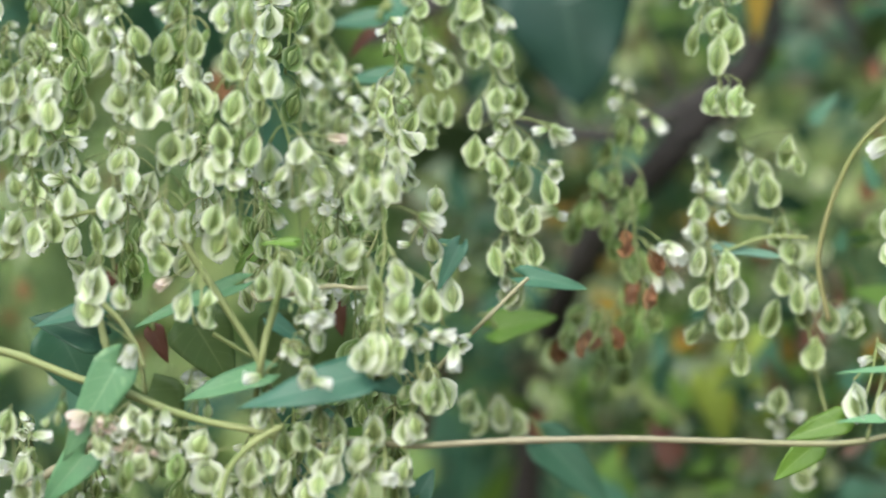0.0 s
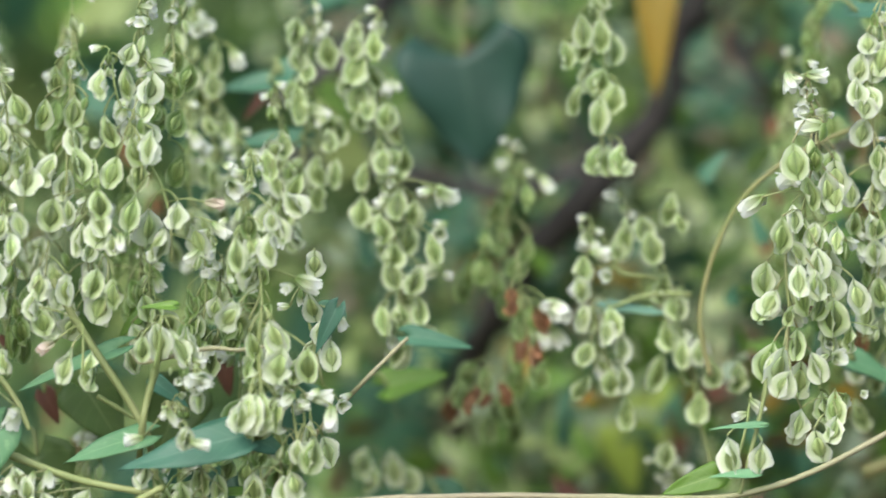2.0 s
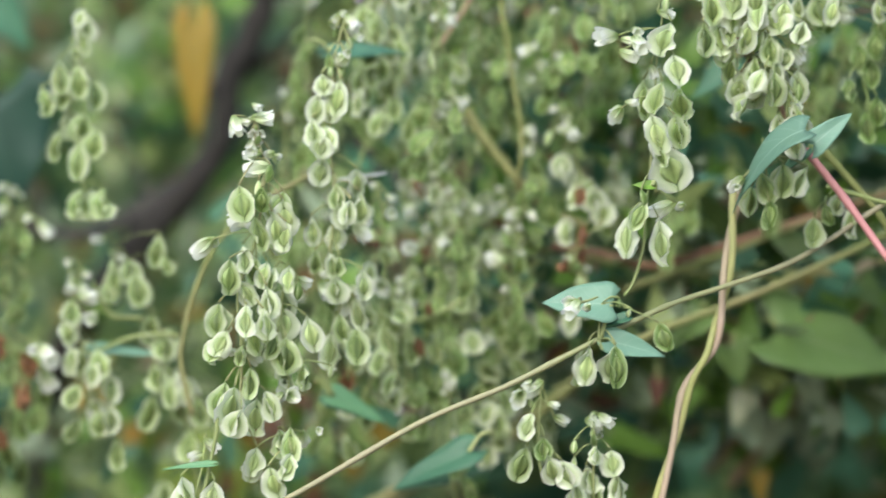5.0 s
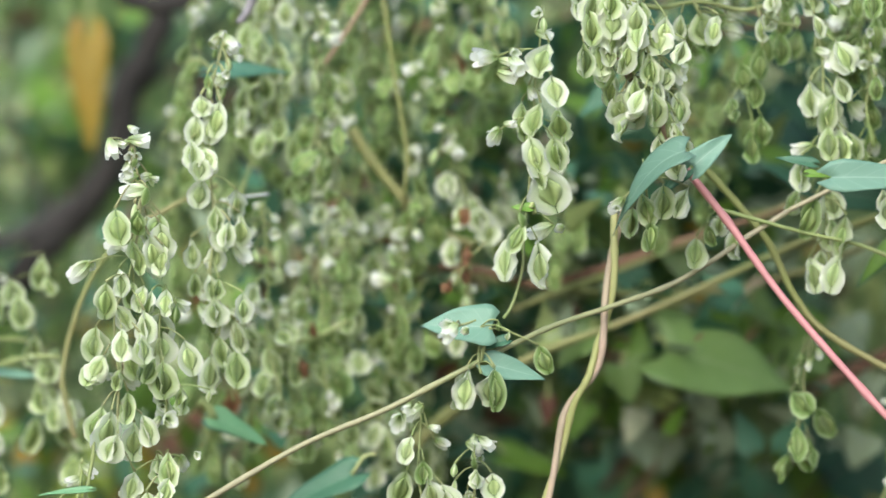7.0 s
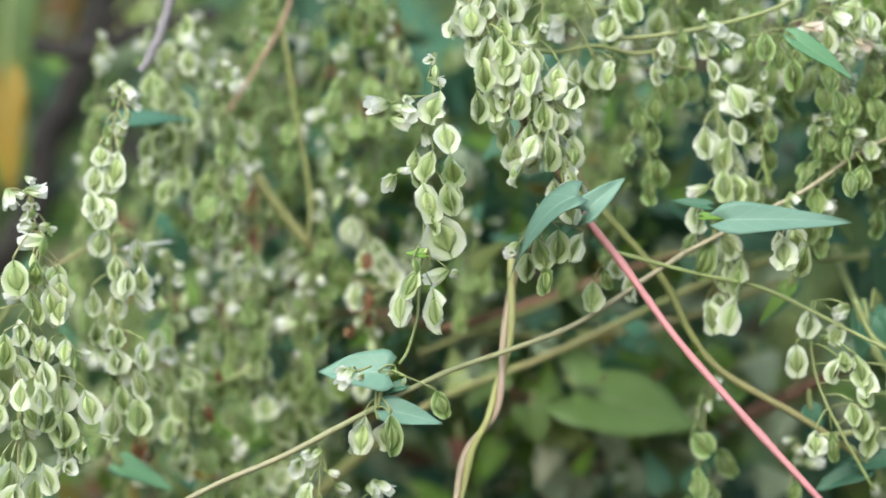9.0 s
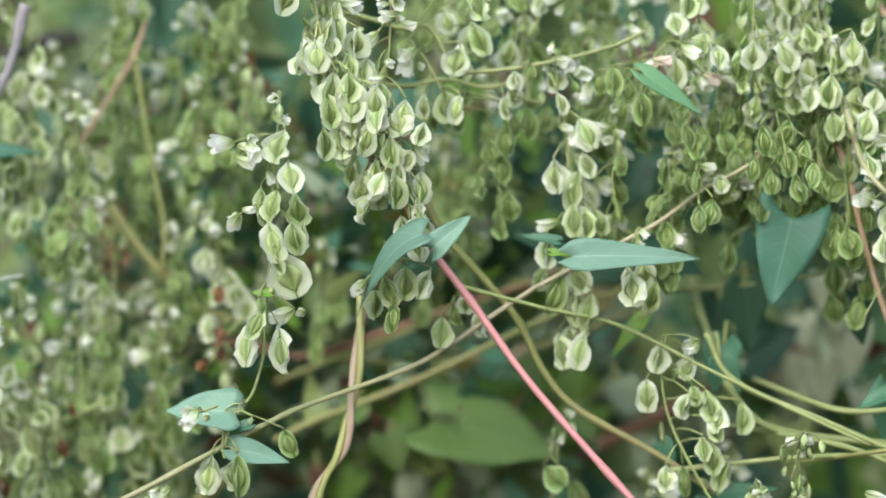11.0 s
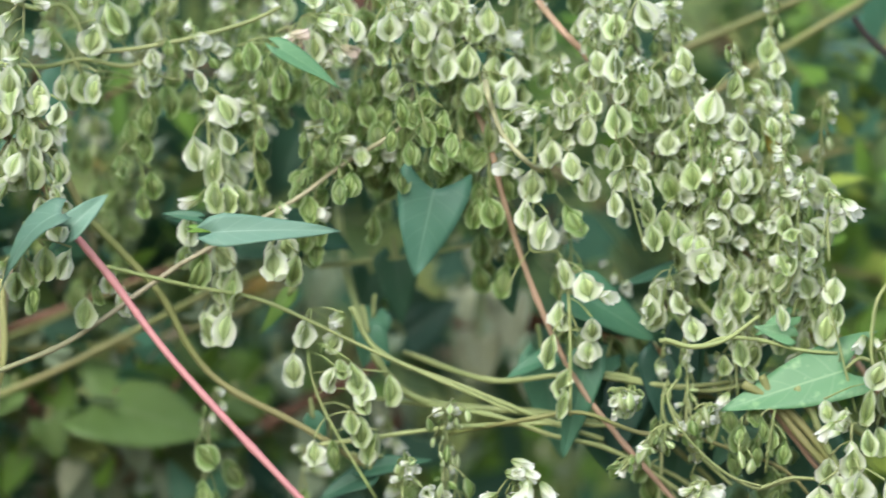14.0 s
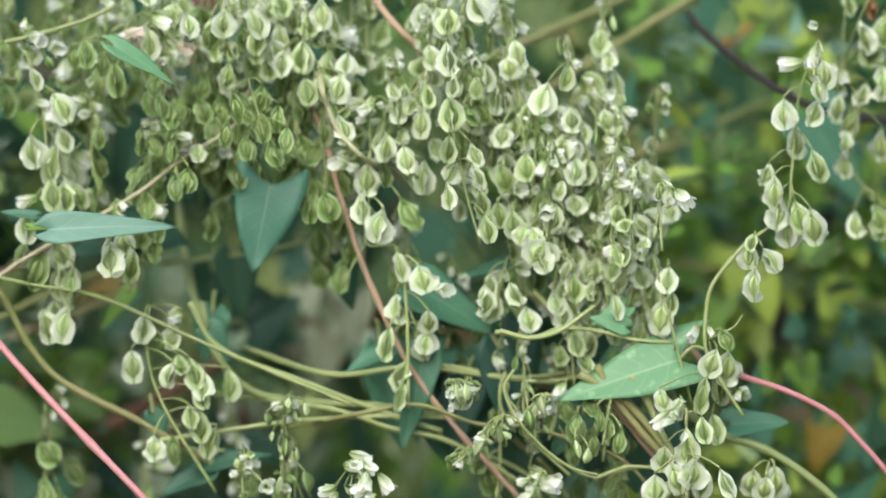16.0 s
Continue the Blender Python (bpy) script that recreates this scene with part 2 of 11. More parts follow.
# ---- fruit: three papery wings on the keels of a dark three-sided nutlet, hanging by its top; one unit high ----
def fruit_meshes(rng, mat, nut_mat, wide, crumple=0.0):
    """The wings and the nutlet of one fruit; its open face looks south, or one keel does."""
    rows, cols = 14, 6
    belly, top, low = rng.uniform(0.17, 0.215), rng.uniform(0.22, 0.28), rng.uniform(0.82, 0.88)
    neck, blunt, foot_end = rng.uniform(0.96, 1.22), rng.uniform(0.48, 0.76), rng.uniform(0.38, 0.5)
    spread = rng.uniform(0.1, 0.45)
    if rng.random() < 0.68:
        keels = (-spread, math.pi + spread, math.pi / 2)
    else:
        keels = (spread, math.pi - spread, -math.pi / 2)
    keels = [a + rng.gauss(0, 0.1) for a in keels]

    def body(v):
        if not top < v < low:
            return 0.012
        return 0.012 + belly * math.sin(math.pi * (v - top) / (low - top)) ** 0.85

    verts, faces, uvs = [], [], []
    for w, a0 in enumerate(keels):
        ph, ph2 = rng.uniform(0, 6.3), rng.uniform(0, 6.3)
        curl = rng.gauss(0, 0.25) + (-0.2, 0.2, 0)[w]
        wave = rng.uniform(0.05, 0.11) * (1 + 2.2 * crumple)
        twist = rng.gauss(0, 0.25 + 0.9 * crumple)
        width, drop = wide * rng.uniform(0.88, 1.08), rng.uniform(0.0, 0.09)
        b = len(verts)
        for i in range(rows):
            v = (1 - math.cos(math.pi * i / (rows - 1))) / 2
            s = min(1.0, max(0.0, (v - 0.06) / 0.94))
            arc = max(0.0, math.sin(math.pi * s ** neck))
            edge = arc ** (blunt if s ** neck < 0.5 else foot_end)
            edge *= 1 + 0.028 * math.sin(ph + 17 * v) + 0.022 * math.sin(ph2 + 29 * v)
            foot = min(body(v) * 0.93, 0.92 * width * edge + 0.01)
            rim = max(foot + 0.012, width * edge)
            for j in range(cols):
                u = j / (cols - 1)
                r = foot + (rim - foot) * u
                bend = r / width
                a = a0 + curl * bend * bend + twist * (v - 0.5) * bend + wave * (1.5 * math.sin(ph + 6 * v) + 1.2 * math.sin(ph2 + 15 * v)) * u * u
                z = -0.92 * v - drop * bend * v ** 3 - 0.03 * bend * math.sin(math.pi * v)
                verts.append((r * math.cos(a), r * math.sin(a), z))
                uvs.append((u, v))
        for i in range(rows - 1):
            for j in range(cols - 1):
                k = b + i * cols + j
                faces.append((k, k + 1, k + cols + 1, k + cols))
    wings = mesh_of("wings", verts, faces, mat, uvs)

    verts, faces, uvs = [], [], []
    order, n = sorted(a % (2 * math.pi) for a in keels), 8
    ring = []
    for a, b in zip(order, order[1:] + [order[0] + 2 * math.pi]):
        span = b - a
        flat = max(0.3, math.cos(min(span, 2.5) / 2))
        ring += [(a, 1.0, 1.0), (a + span * 0.28, 0.3 + 0.35 * flat, 0.35), (a + span * 0.5, 0.5 * flat - 0.08, 0.0), (a + span * 0.72, 0.3 + 0.35 * flat, 0.35)]
    m = len(ring)
    for i in range(n):
        v = top + (low - top) * i / (n - 1)
        r0 = body(min(low - 0.002, max(top + 0.002, v)))
        for a, f, u in ring:
            verts.append((r0 * f * math.cos(a), r0 * f * math.sin(a), -0.92 * v))
            uvs.append((u, v))
    for i in range(n - 1):
        for k in range(m):
            p, q = i * m + k, i * m + (k + 1) % m
            faces.append((p, q, q + m, p + m))
    return wings, mesh_of("nutlet", verts, faces, nut_mat, uvs)


def young_mesh(rng, mat):
    """An unripe fruit: a slim pointed body with three narrow ridges."""
    verts, faces, uvs = [], [], []
    n, m, fat, low = 8, 9, rng.uniform(0.17, 0.24), rng.uniform(1.0, 1.5)
    for i in range(n):
        v = i / (n - 1)
        r = 0.012 + fat * math.sin(math.pi * v ** low) ** 0.9
        for k in range(m):
            a = 2 * math.pi * k / m + 0.5
            rr = r * (1.35 if k % 3 == 0 else 0.85)
            verts.append((rr * math.cos(a), rr * math.sin(a), -0.9 * v))
            uvs.append((1.0 if k % 3 == 0 else 0.25, v))
    for i in range(n - 1):
        for k in range(m):
            p, q = i * m + k, i * m + (k + 1) % m
            faces.append((p, q, q + m, p + m))
    return mesh_of("young_fruit", verts, faces, mat, uvs)


def flower_mesh(rng, mat):
    """A small half-open flower: five blunt tepals round a stub."""
    verts, faces, uvs = [], [], []
    for w in range(5):
        a0, open_ = 2 * math.pi * w / 5 + rng.uniform(-0.2, 0.2), rng.uniform(0.16, 0.48)
        b = len(verts)
        for i in range(5):
            v = i / 4
            half = 0.2 * math.sin(math.pi * min(0.95, 0.12 + 0.75 * v)) + 0.02
            r = 0.03 + open_ * v ** 1.3 * 0.75
            for s in (-1, 0, 1):
                c, t = r * (1.0 - 0.12 * abs(s)), half * s
                verts.append((c * math.cos(a0) - t * math.sin(a0), c * math.sin(a0) + t * math.cos(a0), -v * (0.95 - open_ * 0.4)))
                uvs.append((v, 0.5 + s / 2))
        for i in range(4):
            for j in range(2):
                k = b + i * 3 + j
                faces.append((k, k + 1, k + 4, k + 3))
    return mesh_of("tepals", verts, faces, mat, uvs)


shape = random.Random(5)
KINDS = {
    "ripe": [fruit_meshes(shape, WING, NUT, shape.uniform(0.32, 0.40), (0.0, 0.25, 0.7)[k % 3]) for k in range(12)],
    "pale": [fruit_meshes(shape, WING_PALE, NUT_PALE, shape.uniform(0.36, 0.44), (0.0, 0.4, 0.9)[k % 3]) for k in range(12)],
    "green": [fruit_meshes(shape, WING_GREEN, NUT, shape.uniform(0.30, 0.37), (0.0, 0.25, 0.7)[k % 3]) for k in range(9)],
    "brown": [fruit_meshes(shape, WING_BROWN, WING_BROWN, shape.uniform(0.30, 0.38), 1.0) for _ in range(4)],
}


def whole(wings, nut):
    """Wings and nutlet in one mesh, for fruits too far off to tell them apart."""
    me = bpy.data.meshes.new("fruit")
    n = len(wings.vertices)
    me.from_pydata([v.co[:] for v in wings.vertices] + [v.co[:] for v in nut.vertices], [],
                   [tuple(p.vertices) for p in wings.polygons] + [tuple(n + i for i in p.vertices) for p in nut.polygons])
    layer = me.uv_layers.new(name="UVMap")
    old = [d.uv[:] for d in wings.uv_layers[0].data] + [d.uv[:] for d in nut.uv_layers[0].data]
    for d, uv in zip(layer.data, old):
        d.uv = uv
    me.materials.append(wings.materials[0])
    me.materials.append(nut.materials[0])
    me.polygons.foreach_set("material_index", [0] * len(wings.polygons) + [1] * len(nut.polygons))
    me.polygons.foreach_set("use_smooth", [True] * len(me.polygons))
    return me


WHOLE = {kind: [whole(*pair) for pair in pairs] for kind, pairs in KINDS.items()}
YOUNG = [young_mesh(shape, (WING, WING_GREEN)[k % 2]) for k in range(6)]
FLOWERS = [flower_mesh(shape, PETAL) for _ in range(5)]
PINK_FLOWERS = [flower_mesh(shape, PETAL_PINK) for _ in range(3)]
SIZE = 0.0102


def fruit(thing, rng, kind, top, height, lean=0.3, far=False):
    if kind in ("flower", "pink"):
        ob = part("flower", rng.choice(FLOWERS if kind == "flower" else PINK_FLOWERS), thing)
        ob.matrix_basis = Matrix.LocRotScale(top, Euler((rng.uniform(-1.5, 1.5), rng.uniform(-1.5, 1.5), rng.uniform(0, 6.3))), Vector((1, 1, 1)) * height * 1.0)
        if height > SIZE * 0.6:
            ob = part("flower", rng.choice(FLOWERS if kind == "flower" else PINK_FLOWERS), thing)
            ob.matrix_basis = Matrix.LocRotScale(top + Vector((rng.gauss(0, 0.002), rng.uniform(-0.002, 0.002), rng.gauss(0, 0.002))), Euler((rng.uniform(-1.5, 1.5), rng.uniform(-1.5, 1.5), rng.uniform(0, 6.3))), Vector((1, 1, 1)) * height * 0.55)
        return
    if kind == "young":
        ob, far, height = part("fruit", rng.choice(YOUNG), thing), True, height * 0.78
    else:
        k = rng.randrange(len(KINDS[kind]))
        wings, nut = KINDS[kind][k]
        ob = part("fruit", WHOLE[kind][k] if far else wings, thing)
    ob.matrix_basis = Matrix.LocRotScale(top, Euler((rng.gauss(0, lean), rng.gauss(0, lean), rng.gauss(0, 0.4) if rng.random() < 0.75 else rng.uniform(0, 6.3))), Vector((rng.uniform(0.74, 1.08), rng.uniform(0.8, 1.1), rng.uniform(0.9, 1.1))) * height)
    if not far:
        part("nutlet", nut, ob)


LABELS = {
    "ripe": "fruiting spike of pale green three-winged fruits hanging on vine",
    "pale": "fruiting spike of papery cream-white winged fruits on vine",
    "green": "fruiting spike of green winged fruits with painted shade on vine",
    "young": "young flower spike with small green fruits on vine",
    "brown": "fruiting spike of green fruits with withered brown ones",
}


def spike(spine, seed, fruits=(), auto=0, kind="ripe", mix=0.6, size=1.0, red=False, tip=True, far=False):
    """A fruit spike along spine. fruits: (x, z, size) or (x, z, size, kind) of fruit middles, near the spine's depth; auto: so many more, placed along it."""
    rng = random.Random(seed)
    mix = mix * 0.4 if far else mix
    thing = tagged(new("fruit_spike"), LABELS[kind], "fruit spike", "fruit spikes of the vine")
    line = glide(spine, 5)
    verts, faces = [], []
    tube(verts, faces, line, [0.00026 + 0.00022 * i / len(line) for i in range(len(line))], 6)

    def pedicel(top):
        above = min(line, key=lambda p: (p.x - top.x) ** 2 + (p.y - top.y) ** 2 + (p.z - top.z - 0.004) ** 2)
        mid = (above + top) / 2 + Vector((0, 0, 0.001))
        at, first = min(range(6 * len(line)), key=lambda i: (verts[i] - above).length_squared), len(verts)
        tube(verts, faces, glide([above, mid, top], 2), [0.0002, 0.0002, 0.00025, 0.0003, 0.0004], 4)
        faces.extend((first + k, first + (k + 1) % 4, at) for k in range(4))

    def depth(z):
        return min(line, key=lambda p: abs(p.z - z)).y

    for x, z, s, *k in fruits:
        h = SIZE * s * size
        what = k[0] if k else ("pale" if kind == "ripe" and rng.random() < mix else kind)
        if what in ("flower", "pink"):
            top = Vector((x, depth(z) - rng.uniform(-0.002, 0.005), z + h * 0.2))
        else:
            if s < 0.65 and not k:
                what = "young"
            top = Vector((x, depth(z) - rng.uniform(-0.004, 0.008), z + h * 0.5))
        pedicel(top)
        fruit(thing, rng, what, top, h, 0.22, far)
    for i in range(auto):
        f = (i + rng.random()) / auto
        p = line[min(len(line) - 1, int(f * len(line)))]
        h = SIZE * size * min(1.0, 0.5 + 1.2 * f) * rng.uniform(0.85, 1.1)
        a, r = rng.uniform(0, 6.3), rng.uniform(0.3, 1.0) * 0.0075 * size * min(1, 0.4 + f)
        top = Vector((p.x + r * math.cos(a), p.y + r * math.sin(a), p.z - rng.uniform(0, 0.004)))
        pedicel(top)
        roll = rng.random()
        what = kind
        if f < 0.18 and roll < 0.6:
            what = "flower"
        elif f < 0.3:
            what = "young"
        elif roll > 0.9 and kind != "brown":
            what, h = "flower", h * 0.8
        elif kind == "ripe" and roll < mix:
            what = "pale"
        elif kind == "brown":
            what = "brown" if roll < 0.35 else "green"
        fruit(thing, rng, what, top, h, 0.3, far)
    if kind == "young" and not far:  # a close chain of buds
        for i in range(14):
            p = line[int((i + rng.random()) / 14 * (len(line) - 1))] + Vector((rng.gauss(0, 0.0016), rng.gauss(0, 0.0014), rng.gauss(0, 0.0008)))
            pedicel(p)
            fruit(thing, rng, "flower" if rng.random() < 0.28 else "young", p, SIZE * rng.uniform(0.3, 0.5), 0.8)
    if tip:
        for i in range(5):
            p = line[0] + Vector((rng.gauss(0, 0.0012), rng.gauss(0, 0.001), 0.0015 - i * 0.0016))
            pedicel(p)
            fruit(thing, rng, "flower" if i % 2 == 0 else "young", p, SIZE * 0.4)
    part("stalk", mesh_of("stalk", verts, faces, STALK_RED if red else STALK), thing)
    return thing


# ---- leaves and vines ----
def blade_mesh(length, width, mat, lobe=0.22, broad=0.30, fold=0.25, curl=0.2, wave=0.04, seed=0):
    """A pointed heart-shaped blade along +y from its stalk, facing +z, with real thickness."""
    rng = random.Random(seed)
    rows, cols = 13, 9
    top, uvs = [], []
    ph = rng.uniform(0, 6)
    for i in range(rows):
        s = i / (rows - 1)
        half = width / 2 * (broad + (1 - broad) * min(1, s / 0.14) ** 0.6) * max(0.0, 1 - s ** 1.5) ** 0.95 + 0.004 * width
        for j in range(cols):
            k = 2 * j / (cols - 1) - 1
            x = half * k
            y = length * (s - lobe * abs(k) ** 1.4 * (1 - s) ** 2.5)
            z = fold * abs(x) - curl * length * s * s + wave * width * math.sin(ph + 9 * s + 2 * k) * abs(k) ** 2
            top.append(Vector((x, y, z)))
            uvs.append(((k + 1) / 2, s))
    n = len(top)
    thick = 0.00022
    verts = top + [p - Vector((0, 0, thick)) for p in top]
    faces = []
    for i in range(rows - 1):
        for j in range(cols - 1):
            a = i * cols + j
            faces.append((a, a + 1, a + cols + 1, a + cols))
            faces.append((n + a + cols, n + a + cols + 1, n + a + 1, n + a))
    rim = [j for j in range(cols)] + [i * cols + cols - 1 for i in range(1, rows)] + [(rows - 1) * cols + j for j in range(cols - 2, -1, -1)] + [i * cols for i in range(rows - 2, 0, -1)]
    for a, b in zip(rim, rim[1:] + rim[:1]):
        faces.append((b, a, n + a, n + b))
    return mesh_of("blade", verts, faces, mat, uvs + uvs)


def leaf(parent, base, tip, width, mat, face=0.0, seed=0, lobe=0.22, broad=0.30, fold=0.25, curl=0.12, stalk=None, label=""):
    """A leaf from base to tip; face: degrees by which its face turns from the south (0) up to the sky (90)."""
    base, tip = Vector(base), Vector(tip)
    axis = tip - base
    ob = part("leaf", blade_mesh(axis.length, width, mat, lobe, broad, fold, curl, seed=seed), parent, label)
    y = axis.normalized()
    want = Vector((0, -math.cos(radians(face)), math.sin(radians(face))))
    z = (want - y * want.dot(y)).normalized()
    x = y.cross(z)
    ob.matrix_basis = Matrix.Translation(base) @ Matrix((x, y, z)).transposed().to_4x4()
    if stalk is not None:
        verts, faces = [], []
        a = Vector(stalk)
        tube(verts, faces, glide([a, (a + base) / 2 + Vector((0, 0, 0.002)), base], 4), 0.0006, 6)
        part("leaf_stalk", mesh_of("leaf_stalk", verts, faces, VINE_GREEN), parent)
    return ob


def vine(pts, r, mat, label, taper=0.8, twin=None, name="vine_stem"):
    """A vine stem through pts; twin: a second stem wound round the first."""
    thing = tagged(new(name), label, "vine stem", "stems of the climbing vine")
    line = glide(pts, 8)
    n = len(line)
    rng = random.Random(n + int(r * 1e6))
    node = [r * (1 - (1 - taper) * i / n) * (1 + 0.22 * max(0, 1 - abs((i % 17) - 8) / 1.5)) * rng.uniform(0.96, 1.04) for i in range(n)]
    if twin is None:
        verts, faces = [], []
        tube(verts, faces, line, node, 8)
        part("stem", mesh_of("stem", verts, faces, mat), thing)
    else:
        for s, m in ((0, mat), (math.pi, twin)):
            verts, faces = [], []
            pts2 = [p + Vector((math.cos(s + i * 0.22), math.sin(s + i * 0.22), 0)) * r * 0.8 for i, p in enumerate(line)]
            tube(verts, faces, pts2, [k * 0.85 for k in node], 8)
            part("stem", mesh_of("stem", verts, faces, m), thing)
    return thing


def branch(pts, r0, r1, mat, label, twigs=0, seed=0):
    thing = tagged(new("shrub_branch"), label, "branch", "woody branches behind the vine")
    line = glide(pts, 8)
    rng = random.Random(seed)
    n = len(line)
    verts, faces = [], []
    tube(verts, faces, [p + Vector((rng.gauss(0, r0 * 0.12), 0, rng.gauss(0, r0 * 0.12))) for p in line],
         [(r0 + (r1 - r0) * i / n) * rng.uniform(0.9, 1.12) for i in range(n)], 10)
    part("limb", mesh_of("limb", verts, faces, mat), thing)
    for k in range(twigs):
        p = line[int(n * (0.15 + 0.7 * (k + rng.random()) / twigs))]
        way = Vector((rng.uniform(-1, 1), rng.uniform(-0.2, 0.8), rng.uniform(0.1, 1))).normalized()
        verts, faces = [], []
        length = rng.uniform(0.03, 0.09)
        tube(verts, faces, glide([p, p + way * length * 0.5 + Vector((0, 0, 0.006)), p + way * length], 4), [r0 * 0.4 * (1 - 0.09 * i) for i in range(9)], 6)
        part("twig", mesh_of("twig", verts, faces, mat), thing)
    return thing


def spray(seed, count, xs, ys, zs, mats, size, kind_label, name="foliage"):
    """Uncountable foliage: many small curved leaves in one mesh."""
    rng = random.Random(seed)
    verts, faces, uvs, slots = [], [], [], []
    for _ in range(count):
        c = Vector((rng.uniform(*xs), rng.uniform(*ys), rng.uniform(*zs)))
        if size >= 0.04:  # deep foliage has a ragged outline
            c += Vector((rng.gauss(0, 3.5 * size), 0.22 * noise.noise((c.x * 2.3, c.z * 2.1, seed)) + abs(rng.gauss(0, 1.2 * size)), 0.3 * (c.z / 2.2) * noise.noise((c.x * 1.6, c.y * 1.6, seed + 0.5))))
        L = size * rng.uniform(0.6, 1.3)
        W = L * rng.uniform(0.5, 0.85)
        q = Euler((rng.uniform(-0.4, 1.9), rng.uniform(-0.9, 0.9), rng.uniform(0, 6.3))).to_matrix()
        b, slot = len(verts), rng.choices(range(len(mats)), [w for _, w in mats])[0]
        curl = rng.uniform(0.05, 0.3)
        for i in range(6):
            s = i / 5
            half = W / 2 * (0.3 + 0.7 * min(1, s / 0.2)) * max(0.0, 1 - s ** 1.5)
            for k in (-1, 0, 1):
                verts.append(c + q @ Vector((half * k, L * (s - 0.5 - 0.2 * abs(k) * (1 - s) ** 2), 0.2 * half * abs(k) - curl * L * s * s)))
                uvs.append(((k + 1) / 2, s))
        for i in range(5):
            for j in range(2):
                a = b + i * 3 + j
                faces.append((a, a + 1, a + 4, a + 3))
                slots.append(slot)
    me = mesh_of(name, verts, faces, mats[0][0], uvs)
    for m, _ in mats[1:]:
        me.materials.append(m)
    me.polygons.foreach_set("material_index", slots)
    return tagged(new(name, me), kind_label, "foliage", "", "stuff")


def far_spikes(seed, count, xs, ys, zs, label, mats):
    """Distant fruit spikes, too far and too many to tell apart: hanging rows of small two-faced fruits in one mesh."""
    rng = random.Random(seed)
    verts, faces, uvs, slots = [], [], [], []
    for _ in range(count):
        x, y, z = rng.uniform(*xs), rng.uniform(*ys), rng.uniform(*zs)
        long, sway, slot0 = rng.uniform(0.03, 0.07), rng.uniform(-0.15, 0.15), rng.choices(range(len(mats)), [w for _, w in mats])[0]
        for k in range(rng.randint(10, 22)):
            f = rng.random()
            c = Vector((x + sway * long * f + rng.gauss(0, 0.004), y + rng.gauss(0, 0.004), z - long * f))
            h = 0.0095 * rng.uniform(0.6, 1.1)
            slot = slot0 if rng.random() < 0.8 else rng.randrange(len(mats))
            turn = rng.uniform(0, 6.3)
            for w in range(3):
                a = turn + w * 2.094
                b = len(verts)
                for i in range(5):
                    v = i / 4
                    r = 0.36 * h * math.sin(math.pi * v) ** 0.7
                    verts.append(c + Vector((0, 0, -h * v)))
                    verts.append(c + Vector((r * math.cos(a), r * math.sin(a), -h * v)))
                    uvs.extend(((0.15, v), (1.0, v)))
                for i in range(4):
                    q = b + 2 * i
                    faces.append((q, q + 1, q + 3, q + 2))
                    slots.append(slot)
    me = mesh_of("far_fruit", verts, faces, mats[0][0], uvs)
    for m, _ in mats[1:]:
        me.materials.append(m)
    me.polygons.foreach_set("material_index", slots)
    return tagged(new("far_fruit_spikes", me), label, "foliage", "", "stuff")


# ---- ground and distance ----

def sheet(name, x0, x1, y0, y1, z, mat, label):
    n = 24
    verts = [(x0 + (x1 - x0) * i / n, y0 + (y1 - y0) * j / n, z + 0.03 * noise.noise((i * 1.7, j * 1.3, 0))) for j in range(n + 1) for i in range(n + 1)]
    faces = [(j * (n + 1) + i, j * (n + 1) + i + 1, (j + 1) * (n + 1) + i + 1, (j + 1) * (n + 1) + i) for j in range(n) for i in range(n)]
    return tagged(new(name, mesh_of(name, verts, faces, mat)), label, name, "", "structure")


sheet("ground", -60, 60, -60, 60, 0.0, SOIL, "bare ground with brown leaf litter under shrubs")

# a thicket behind the vine, loose in front and dense further back
GREENS = [(LEAF_DARK, 3.5), (LEAF_MID, 3), (LEAF, 1), (LEAF_LIME, 1.5), (LEAF_BEIGE, 2), (LEAF_YELLOW, 0.25)]
FRONT = [(LEAF_DARK, 3), (LEAF_MID, 3), (LEAF_LIME, 4.5), (LEAF_BEIGE, 2), (LEAF_YELLOW, 0.35), (LEAF_RED, 0.4)]
# DEEP is mostly the shade-coloured leaf, so depth looks dark by colour
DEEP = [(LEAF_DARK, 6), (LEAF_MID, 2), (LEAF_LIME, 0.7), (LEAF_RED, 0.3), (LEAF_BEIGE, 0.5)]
spray(9, 900, (-0.7, 0.75), (1.32, 1.95), (0.0, 1.14), GREENS, 0.05, "leafy undergrowth below the vine")
spray(8, 700, (-0.55, 0.55), (1.36, 1.6), (1.14, 1.6), GREENS, 0.015, "small leaves and scraps behind the vine")
spray(1, 300, (-0.55, 0.0), (1.40, 1.60), (1.12, 1.60), FRONT, 0.026, "loose green and yellowing shrub leaves behind the vine")
spray(5, 200, (-0.03, 0.27), (1.30, 1.42), (1.16, 1.52), DEEP, 0.034, "dark green leaves with painted shade close behind the vine")
spray(6, 420, (0.0, 0.35), (1.42, 1.62), (1.12, 1.60), GREENS, 0.03, "mixed shrub leaves behind the vine")
spray(7, 330, (0.27, 0.6), (1.32, 1.62), (1.12, 1.60), [(LEAF_DARK, 5), (LEAF_MID, 2), (LEAF_LIME, 4), (LEAF_YELLOW, 0.3)], 0.03, "sunlit yellow-green shrub leaves at the edge")
